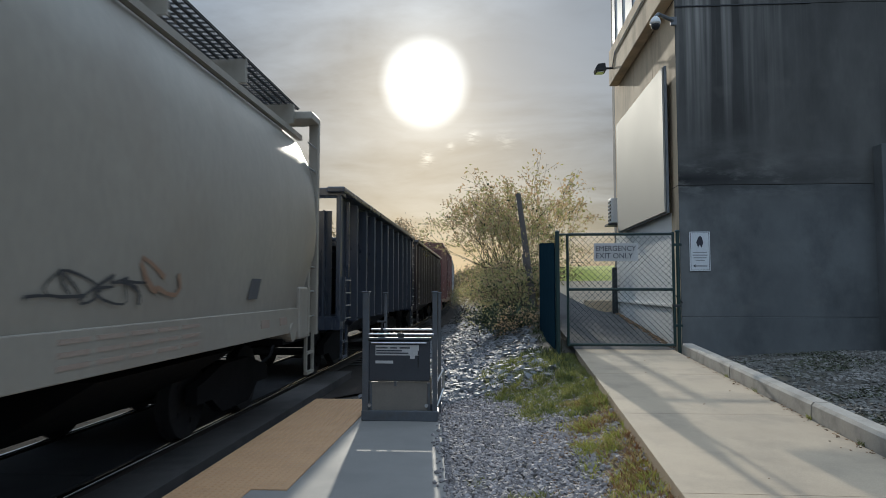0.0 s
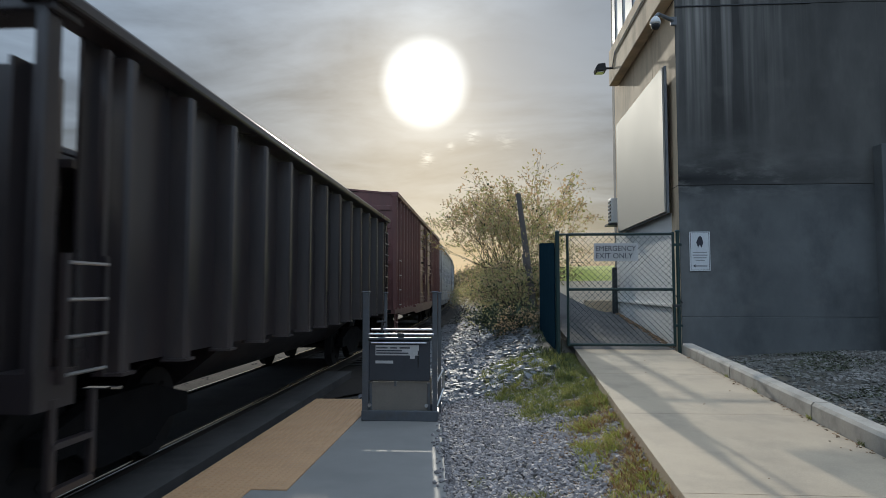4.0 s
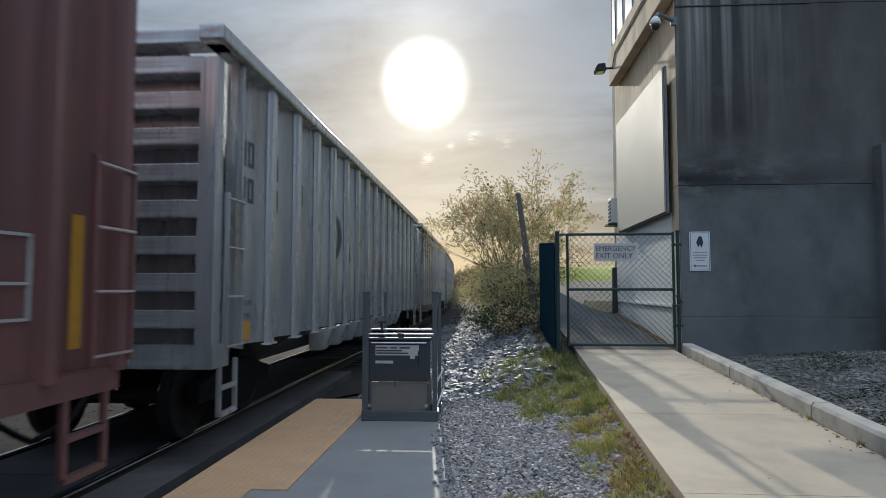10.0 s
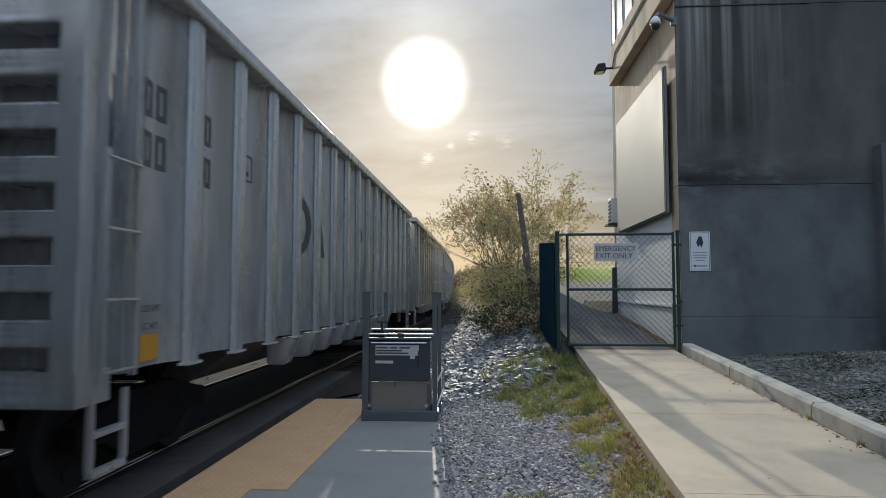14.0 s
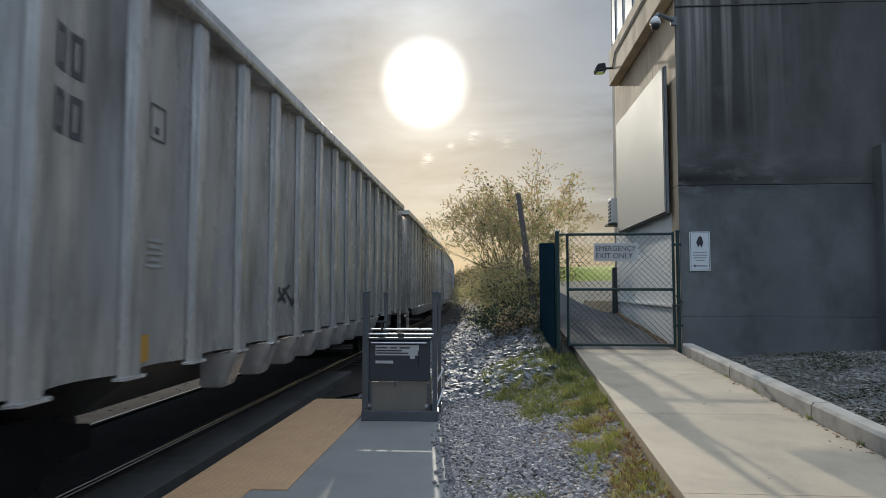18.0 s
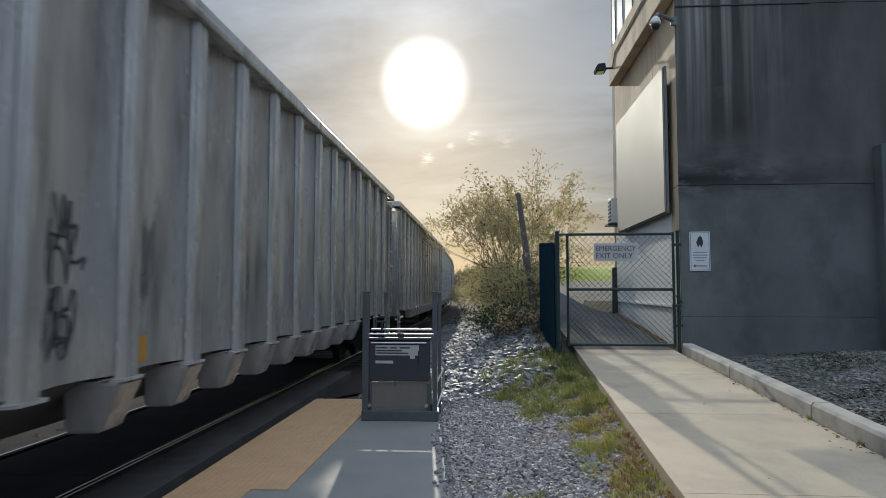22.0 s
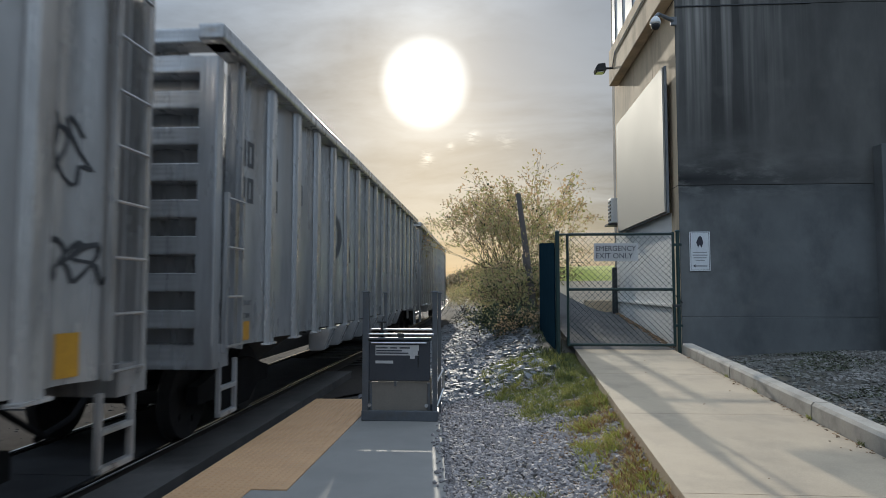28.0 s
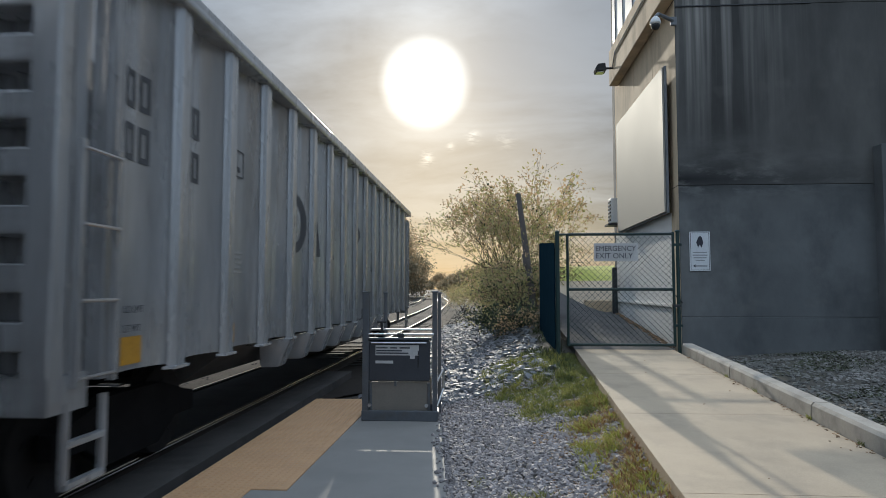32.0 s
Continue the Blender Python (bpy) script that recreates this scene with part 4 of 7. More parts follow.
# ---- boarding lift at the platform end ----
def build_lift():
    t = thing("boarding_lift", pose(-1.555, 7.97, 0.0), "folded grey steel wheelchair boarding lift standing on the platform", "boarding lift")
    W = 0.965
    for x, y, top in ((0.045, 0.046, 1.575), (W - 0.058, 0.046, 1.575), (0.2, 0.62, 1.56), (W - 0.03, 0.45, 1.56)):
        r = (0.04 if x < 0.5 else 0.03) if y < 0.1 else 0.02
        part_of("post", soft_box, (x - r, x + r, y - r, y + r, 0.03, top, 0.006), LIFT_FRAME, t)
        part_of("post_cap", soft_box, (x - r - 0.012, x + r + 0.012, y - r - 0.012, y + r + 0.012, top, top + 0.018, 0.005), LIFT_FRAME, t)
    part_of("base_frame", soft_box, (0.0, W - 0.02, 0.0, 0.06, 0.0, 0.125, 0.008), LIFT_FRAME, t)
    part_of("base_frame", soft_box, (0.0, 0.06, 0.06, 0.85, 0.0, 0.09, 0.008), LIFT_FRAME, t)
    part_of("base_frame", soft_box, (W - 0.08, W - 0.02, 0.06, 0.85, 0.0, 0.09, 0.008), LIFT_FRAME, t)
    part_of("upper_panel", soft_box, (0.085, W - 0.12, 0.02, 0.07, 0.485, 0.98, 0.012), LIFT_DARK, t, "dark folded ramp panel")
    part_of("lower_panel", soft_box, (0.085, W - 0.12, 0.05, 0.062, 0.10, 0.472, 0.004), LIFT_GREY, t, "grey lower panel")
    part_of("top_shelf", soft_box, (0.07, W - 0.1, 0.0, 0.10, 0.985, 1.02, 0.008), LIFT_DARK, t)
    part_of("cross_rod", rod, ((0.06, 0.02, 1.06), (W - 0.07, 0.02, 1.06), 0.014, 10), STEEL, t, "", True)
    part_of("cross_rod", rod, ((0.06, 0.32, 1.10), (W - 0.07, 0.32, 1.10), 0.012, 10), STEEL, t, "", True)
    lab = part_of("notice", box, (0.17, 0.71, 0.012, 0.019, 0.80, 0.925), SIGN_FACE, t, "worn grey notice")
    for i, (x0, x1, z) in enumerate(((0.18, 0.32, 0.885), (0.35, 0.44, 0.885), (0.47, 0.6, 0.885), (0.18, 0.5, 0.85), (0.18, 0.58, 0.82))):
        part_of("text_bar", box, (x0, x1, 0.008, 0.0118, z, z + 0.016), LIFT_DARK, lab)
    part_of("label_strip", box, (0.17, 0.39, 0.012, 0.019, 0.70, 0.735), SIGN_FACE, t)
    part_of("torn_corner", box, (0.60, 0.66, 0.010, 0.0118, 0.76, 0.80), SIGN_FACE, t, "torn corner of the notice")
    # ratchet, chain and side plates
    part_of("handle_bar", rod, ((0.12, 0.0, 0.955), (W - 0.16, 0.0, 0.955), 0.011, 8), STEEL, t, "", True)
    part_of("ratchet", soft_box, (0.44, 0.53, 0.0, 0.06, 1.022, 1.075, 0.01), DARK_METAL, t)
    bm = bmesh.new()
    for k in range(7):
        rod(bm, (0.70 + 0.006 * (k % 2), 0.012, 0.86 - 0.03 * k), (0.70 + 0.006 * ((k + 1) % 2), 0.012, 0.835 - 0.03 * k), 0.007, 6)
    part("chain", bm, DARK_METAL, t, "hanging chain")
    for x in (0.09, W - 0.15):
        part_of("side_plate", soft_box, (x, x + 0.035, 0.035, 0.049, 0.13, 0.46, 0.006), LIFT_FRAME, t)
    part_of("kick_plate", soft_box, (0.06, W - 0.085, 0.061, 0.085, 0.126, 0.20, 0.006), LIFT_DARK, t)
    # added plate, keeps sunlit ground behind from showing through the slit
    part_of("back_plate", soft_box, (0.085, W - 0.12, 0.30, 0.32, 0.09, 0.50, 0.006), LIFT_GREY, t)
    part_of("ramp_plate", soft_box, (0.10, W - 0.14, 0.12, 0.16, 0.52, 1.0, 0.008), LIFT_FRAME, t)
    part_of("slit_post", soft_box, (0.40, 0.43, 0.03, 0.07, 0.42, 0.50, 0.004), LIFT_FRAME, t)
    # crank handle
    bm = bmesh.new()
    rod(bm, (0.2, 0.3, 1.02), (0.2, 0.3, 1.2), 0.016)
    rod(bm, (0.14, 0.3, 1.2), (0.26, 0.3, 1.2), 0.014)
    part("crank", bm, DARK_METAL, t)
    # bright lever and push rail on the outer side
    bm = bmesh.new()
    rod(bm, (W - 0.03, 0.02, 0.48), (W + 0.03, 0.30, 0.60), 0.014)
    rod(bm, (W - 0.03, 0.02, 0.18), (W + 0.03, 0.30, 0.36), 0.014)
    rod(bm, (W + 0.03, 0.30, 0.36), (W + 0.03, 0.30, 0.60), 0.014)
    part("push_rail", bm, STEEL, t)
    for x, y in ((0.06, 0.12), (W - 0.1, 0.12), (0.06, 0.78), (W - 0.1, 0.78)):
        bm = bmesh.new()
        rod(bm, (x - 0.02, y, 0.062), (x + 0.02, y, 0.062), 0.06, 16)
        part("caster", bm, UNDER, t, "", True)
    for x in (0.1, W - 0.16):
        part_of("bolt", rod, ((x, 0.02, 0.19), (x, -0.005, 0.19), 0.022, 10), STEEL, t)


build_lift()


# ---- rolling stock: y along the car (its leading end at -y), x = +1.6 faces the platform, z = 0 on the rail ----
def truck_mesh():
    bm = bmesh.new()
    prism(bm, [(-1.15, 0.42), (-1.15, 0.62), (-0.95, 0.66), (-0.45, 0.80), (0.45, 0.80), (0.95, 0.66), (1.15, 0.62), (1.15, 0.42), (0.75, 0.42), (0.42, 0.22), (-0.42, 0.22), (-0.75, 0.42)], 0.93, 1.06, "x")
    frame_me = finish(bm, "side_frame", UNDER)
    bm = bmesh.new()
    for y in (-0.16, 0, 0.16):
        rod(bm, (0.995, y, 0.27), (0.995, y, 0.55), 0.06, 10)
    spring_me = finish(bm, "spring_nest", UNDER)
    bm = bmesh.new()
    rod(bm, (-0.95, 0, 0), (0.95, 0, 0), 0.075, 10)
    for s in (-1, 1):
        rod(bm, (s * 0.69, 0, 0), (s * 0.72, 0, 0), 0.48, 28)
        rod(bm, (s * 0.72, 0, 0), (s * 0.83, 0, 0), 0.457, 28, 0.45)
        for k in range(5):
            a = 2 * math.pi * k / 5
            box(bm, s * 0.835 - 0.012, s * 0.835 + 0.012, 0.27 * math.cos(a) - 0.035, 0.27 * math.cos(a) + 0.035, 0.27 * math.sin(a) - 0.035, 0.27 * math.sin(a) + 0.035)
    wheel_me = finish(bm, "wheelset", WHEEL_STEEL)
    return frame_me, spring_me, wheel_me


TRUCK = truck_mesh()
WHEELS = []


def add_truck(car, y):
    bm = bmesh.new()
    box(bm, -1.0, 1.0, -0.2, 0.2, 0.5, 0.78)
    rod(bm, (0, 0, 0.6), (0, 0, 0.95), 0.2, 14)
    t = part("truck", bm, UNDER, car, "near-black two-axle truck")
    t.matrix_basis = pose(0, y, 0)
    for s in (0, 180):
        shared("side_frame", TRUCK[0], t, (0, 0, 0), (0, 0, s))
        shared("spring_nest", TRUCK[1], t, (0, 0, 0), (0, 0, s))
    for d in (-0.89, 0.89):
        WHEELS.append(shared("wheelset", TRUCK[2], t, (0, d, 0.457)))


def add_coupler(car, half):
    for s in (-1, 1):
        bm = bmesh.new()
        box(bm, -0.09, 0.09, min(s * (half - 0.9), s * (half + 0.42)), max(s * (half - 0.9), s * (half + 0.42)), 0.78, 0.95)
        soft_box(bm, -0.17, 0.14, s * (half + 0.55) - 0.16, s * (half + 0.55) + 0.16, 0.70, 1.02, 0.05)
        part("coupler", bm, UNDER, car)
        bm = bmesh.new()
        pts = [(0.32, s * (half - 0.2), 0.8), (0.36, s * (half + 0.25), 0.5), (0.25, s * (half + 0.6), 0.36)]
        for a, b in zip(pts, pts[1:]):
            rod(bm, a, b, 0.03)
        part("air_hose", bm, UNDER, car)


def ladder(car, mat, x, y0, y1, z0, z1, rungs, face=1, name="ladder"):
    """A side ladder with its stiles at y0 and y1."""
    xa, xb = min(x, x + 0.05 * face), max(x, x + 0.05 * face)
    l = part_of(name, box, (xa, xb, y0 - 0.022, y0 + 0.022, z0 - 0.06, z1 + 0.06), mat, car)
    part_of("stile", box, (xa, xb, y1 - 0.022, y1 + 0.022, z0 - 0.06, z1 + 0.06), mat, l)
    for z in np.linspace(z0, z1, rungs):
        part_of("rung", rod, ((x + 0.055 * face, y0, z), (x + 0.055 * face, y1, z), 0.013, 6), STEEL, l)
    return l


def stirrup(car, mat, x, y0, y1, z0, z1):
    step = part_of("sill_step", box, (x - 0.03, x + 0.03, y0, y1, z0 - 0.012, z0 + 0.03), mat, car)
    part_of("tread", box, (x - 0.03, x + 0.03, y0, y1, (z0 + z1) / 2 - 0.02, (z0 + z1) / 2 + 0.02), mat, step)
    for y in (y0, y1):
        part_of("hanger", box, (x - 0.02, x + 0.02, y - 0.025, y + 0.025, z0 + 0.031, z1), mat, step)


def rib_mesh(name, mat, z0, z1, foot, crown, base, out):
    bm = bmesh.new()
    c = min(0.022, crown / 4)
    prism(bm, [(base, -foot / 2), (out - c, -crown / 2 - c * 0.4), (out, -crown / 2 + c), (out, crown / 2 - c), (out - c * 0.4, crown / 2 - c * 0.3), (out - c, crown / 2 + c * 0.4), (base, foot / 2)], z0, z1, "z")
    return finish(bm, name, mat)


def dip(u):
    """How deep a dished panel lies at u, from 0 at one rib to 1 at the next."""
    t = min(1.0, max(0.0, (u - 0.12) / 0.76))
    return (4 * t * (1 - t)) ** 0.9


def dished_sheet(s, marks, base, dish, z0, z1):
    """A side sheet, dished between the ribs that stand at the marks."""
    skin = []
    for a, b in zip(marks, marks[1:]):
        skin += [(a + (b - a) * k / 10, base - dish * dip(k / 10)) for k in range(10)]
    skin.append((marks[-1], base))
    bm = bmesh.new()
    prism(bm, [(s * x, s * y) for y, x in skin] + [(s * (base - dish - 0.03), s * marks[-1]), (s * (base - dish - 0.03), s * marks[0])], z0, z1, "z")
    return bm


def open_hopper(label, length, top, mats, rib, chutes, end_style, group="", bottom=1.12, lead=0.68, tail=0.68, dish=0.0):
    """An open-top hopper car. rib: spacing, foot width, crown width, panel x, rib x."""
    paint, dark_paint = mats
    half = length / 2
    gap, foot, crown, base, out = rib
    car = thing("hopper_car", pose(0, 0, 0), label, "freight car", group)
    inner = half - 0.68
    first, last = -half + lead, half - tail
    n = int(round((last - first) / gap))
    gap = (last - first) / n
    for s in (-1, 1):
        # side sheet, slightly dished between the ribs
        marks = [-inner] + [first + k * gap for k in range(n + 1)] + [inner]
        part("side_sheet", dished_sheet(s, marks, base, dish, bottom, top - 0.1), paint, car, "", True)
        bm = bmesh.new()
        soft_box(bm, min(s * (base - dish - 0.06), s * (out + 0.05)), max(s * (base - dish - 0.06), s * (out + 0.05)), -half, half, top - (0.17 if end_style == "bars" else 0.11), top, 0.025)
        part("top_chord", bm, paint, car)
    me = rib_mesh("rib", paint, bottom - 0.02, top - 0.17, foot, crown, base, out)
    cap = bmesh.new()
    prism(cap, [(base - 0.02, -foot / 2 - 0.03), (out + 0.02, -crown / 2 - 0.03), (out + 0.02, crown / 2 + 0.03), (base - 0.02, foot / 2 + 0.03)], bottom - 0.045, bottom - 0.02, "z")
    cap_me = finish(cap, "rib_foot", paint)
    bm = bmesh.new()
    for (y0, x0, z0), (y1, x1, z1) in (((0.165, out + 0.005, bottom - 0.045), (0.15, out - 0.15, 0.655)),):
        vs = [bm.verts.new(p) for p in ((x0, -y0, z0), (x0, y0, z0), (x1, y1, z1), (x1, -y1, z1),
                                        (x0 - 0.40, -y0 - 0.07, z0), (x0 - 0.40, y0 + 0.07, z0), (x0 - 0.40, y1 + 0.05, z1), (x0 - 0.40, -y1 - 0.05, z1))]
        for q in ((0, 1, 2, 3), (5, 4, 7, 6), (0, 4, 5, 1), (3, 2, 6, 7), (1, 5, 6, 2), (0, 3, 7, 4)):
            bm.faces.new([vs[i] for i in q])
    bmesh.ops.bevel(bm, geom=bm.edges[:], offset=0.02, segments=2, affect="EDGES")
    chute_me = finish(bm, "chute", paint)
    for s in (1, -1):
        for i in range(n + 1):
            y = (first + i * gap) * s
            shared("rib", me, car, (0, y, 0), (0, 0, 0 if s > 0 else 180))
            shared("rib_foot", cap_me, car, (0, y, 0), (0, 0, 0 if s > 0 else 180))
            if chutes and abs(y) < half - 4.6:
                shared("chute", chute_me, car, (0, y, 0), (0, 0, 0 if s > 0 else 180))
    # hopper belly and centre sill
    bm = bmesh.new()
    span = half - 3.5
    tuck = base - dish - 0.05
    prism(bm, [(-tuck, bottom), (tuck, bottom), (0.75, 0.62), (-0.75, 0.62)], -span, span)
    part("belly", bm, dark_paint, car)
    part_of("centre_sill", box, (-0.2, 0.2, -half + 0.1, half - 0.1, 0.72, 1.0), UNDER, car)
    for s in (-1, 1):
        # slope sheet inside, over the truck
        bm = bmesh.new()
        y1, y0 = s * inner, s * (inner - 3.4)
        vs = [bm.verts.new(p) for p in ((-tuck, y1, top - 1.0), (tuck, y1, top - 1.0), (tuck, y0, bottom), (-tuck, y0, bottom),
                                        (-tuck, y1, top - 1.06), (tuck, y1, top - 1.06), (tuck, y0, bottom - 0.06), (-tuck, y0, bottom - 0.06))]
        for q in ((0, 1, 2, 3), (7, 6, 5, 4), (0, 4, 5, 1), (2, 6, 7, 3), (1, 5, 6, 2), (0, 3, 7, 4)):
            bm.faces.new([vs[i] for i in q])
        part("slope_sheet", bm, dark_paint, car)
        # end structure
        e = s * (half - 0.10)
        roofline = top - (0.1 if end_style == "bars" else 0.42)
        open_top = end_style == "bars"
        side = base - (0.42 if open_top else 0.04)
        part_of("end_sheet", box, (-side, side, min(s * (half - 0.38), s * (half - 0.35)), max(s * (half - 0.38), s * (half - 0.35)), bottom, roofline), paint, car)
        if open_top:
            for x in (-1, 1):
                part_of("end_sheet", box, (min(x * side, x * (base - 0.04)), max(x * side, x * (base - 0.04)), min(s * (half - 0.38), s * (half - 0.35)), max(s * (half - 0.38), s * (half - 0.35)), bottom, top - 0.3), paint, car)
        part_of("end_chord", soft_box, (-out, out, min(e, e - s * 0.3), max(e, e - s * 0.3), top - 0.17, top - 0.005, 0.02), paint, car)
        part_of("end_sill", box, (-out + 0.04, out - 0.04, min(e, e - s * 0.4), max(e, e - s * 0.4), bottom - 0.16, bottom + 0.08), paint, car)
        for x in (-1, 1):
            part_of("ladder_backing", box, (min(x * (base - 0.15), x * (base - 0.18)), max(x * (base - 0.15), x * (base - 0.18)), min(e - s * 0.1, s * (inner - 0.02)), max(e - s * 0.1, s * (inner - 0.02)), bottom, top - 0.3 if open_top else roofline), paint if open_top else dark_paint, car)
            wide = 0.24 if end_style == "bars" else 0.12
            part_of("corner_post", soft_box, (min(x * (out - 0.04), x * (out - wide)), max(x * (out - 0.04), x * (out - wide)), min(e, e - s * 0.16), max(e, e - s * 0.16), bottom - 0.1, top - 0.3 if end_style == "bars" else top - 0.1, 0.015), paint, car)
        if open_top:
            # jacking pad with its hole, below the second rib
            for x in ((-1, 1) if s > 0 else ()):
                y = s * (half - 2.6)
                pad = bmesh.new()
                for y0, y1, z0, z1 in ((-0.2, 0.2, 0.98, 1.03), (-0.2, -0.06, 0.80, 0.979), (0.06, 0.2, 0.80, 0.979), (-0.2, 0.2, 0.72, 0.799)):
                    box(pad, min(x * (out - 0.06), x * (out - 0.03)), max(x * (out - 0.06), x * (out - 0.03)), y + y0, y + y1, z0, z1)
                part("jacking_pad", pad, dark_paint, car)
            part_of("middle_post", box, (-0.1, 0.1, min(e, e - s * 0.1), max(e, e - s * 0.1), bottom, top - 0.1), paint, car)
            for k in range(8):
                z = bottom + 0.22 + k * (top - bottom - 0.35) / 8
                part_of("end_bar", soft_box, (-out + 0.2, out - 0.2, min(e, e - s * 0.24), max(e, e - s * 0.24), z + 0.02, z + 0.21, 0.012), paint, car)
        for x in (1, -1):
            y0, y1 = sorted((e - s * 0.16, s * inner - s * 0.06))
            lead = (s < 0) == (x > 0)
            ladder(car, paint, x * (out - 0.035), y0 + 0.06, y1 + 0.0, bottom + 0.05, top - 0.42 if not lead else top - 1.75, 8 if not lead else 4, x)
            if lead:
                part_of("grab_stile", box, (min(x * (out - 0.06), x * (out - 0.01)), max(x * (out - 0.06), x * (out - 0.01)), y1 - 0.03, y1 + 0.02, top - 1.75, top - 0.2), paint, car)
            stirrup(car, paint, x * (out - 0.05), y0 + 0.03, y1 - 0.03, 0.42, bottom - 0.1)
    add_truck(car, half - 2.05)
    add_truck(car, -half + 2.05)
    add_coupler(car, half)
    bm = bmesh.new()
    rod(bm, (-0.5, half - 3.3, 0.85), (0.5, half - 3.3, 0.85), 0.16, 14)
    part("air_tank", bm, UNDER, car)
    return car


def mark(car, name, mat, x, y0, y1, z0, z1, label=""):
    return part_of(name, box, (x, x + 0.004, y0, y1, z0, z1), mat, car, label)


def word(car, text, size, mat, x, y, z, name="lettering", wide=None):
    me = letters(text, size, mat)
    if wide:
        xs = [v.co.x for v in me.vertices]
        for v in me.vertices:
            v.co.x *= wide / (max(xs) - min(xs))
    return shared(name, me, car, (x + 0.002, y, z), (90, 0, 90))


def tag_paint(car, seed, mat, x, y0, z0, w, h, strokes=5, thick=0.035, label="sprayed tag"):
    """A scrawl of sprayed strokes on the car's side, as one thin mesh."""
    rng = np.random.default_rng(seed)
    n = strokes * 14
    ts = np.linspace(0, 1, n)
    ph, fr = rng.uniform(0, 6.3, 4), rng.uniform(0.75, 1.25, 4)
    py = y0 + w * ts + (w / strokes) * (0.75 * np.sin(fr[0] * strokes * 6.3 * ts + ph[0]) + 0.35 * np.sin(fr[1] * strokes * 11 * ts + ph[1]))
    pz = z0 + h * (0.5 + 0.36 * np.sin(fr[2] * strokes * 5.1 * ts + ph[2]) + 0.16 * np.sin(fr[3] * strokes * 13 * ts + ph[3]))
    dy, dz = np.gradient(py), np.gradient(pz)
    ln = np.hypot(dy, dz) + 1e-6
    wd = thick * (0.6 + 0.6 * np.abs(np.sin(ts * 5 * strokes + ph[0])))
    verts = []
    for a in range(n):
        xx = x + 0.002 + 0.003 * ts[a]
        verts += [(xx, py[a] - dz[a] / ln[a] * wd[a] / 2, pz[a] + dy[a] / ln[a] * wd[a] / 2), (xx, py[a] + dz[a] / ln[a] * wd[a] / 2, pz[a] - dy[a] / ln[a] * wd[a] / 2)]
    faces = [(2 * a, 2 * a + 1, 2 * a + 3, 2 * a + 2) for a in range(n - 1)]
    ob = new("spray_tag", mesh_from("spray_tag", verts, faces, mat))
    ob.parent = car
    ob["label"] = label
    return ob


BOX_DISH = 0.07


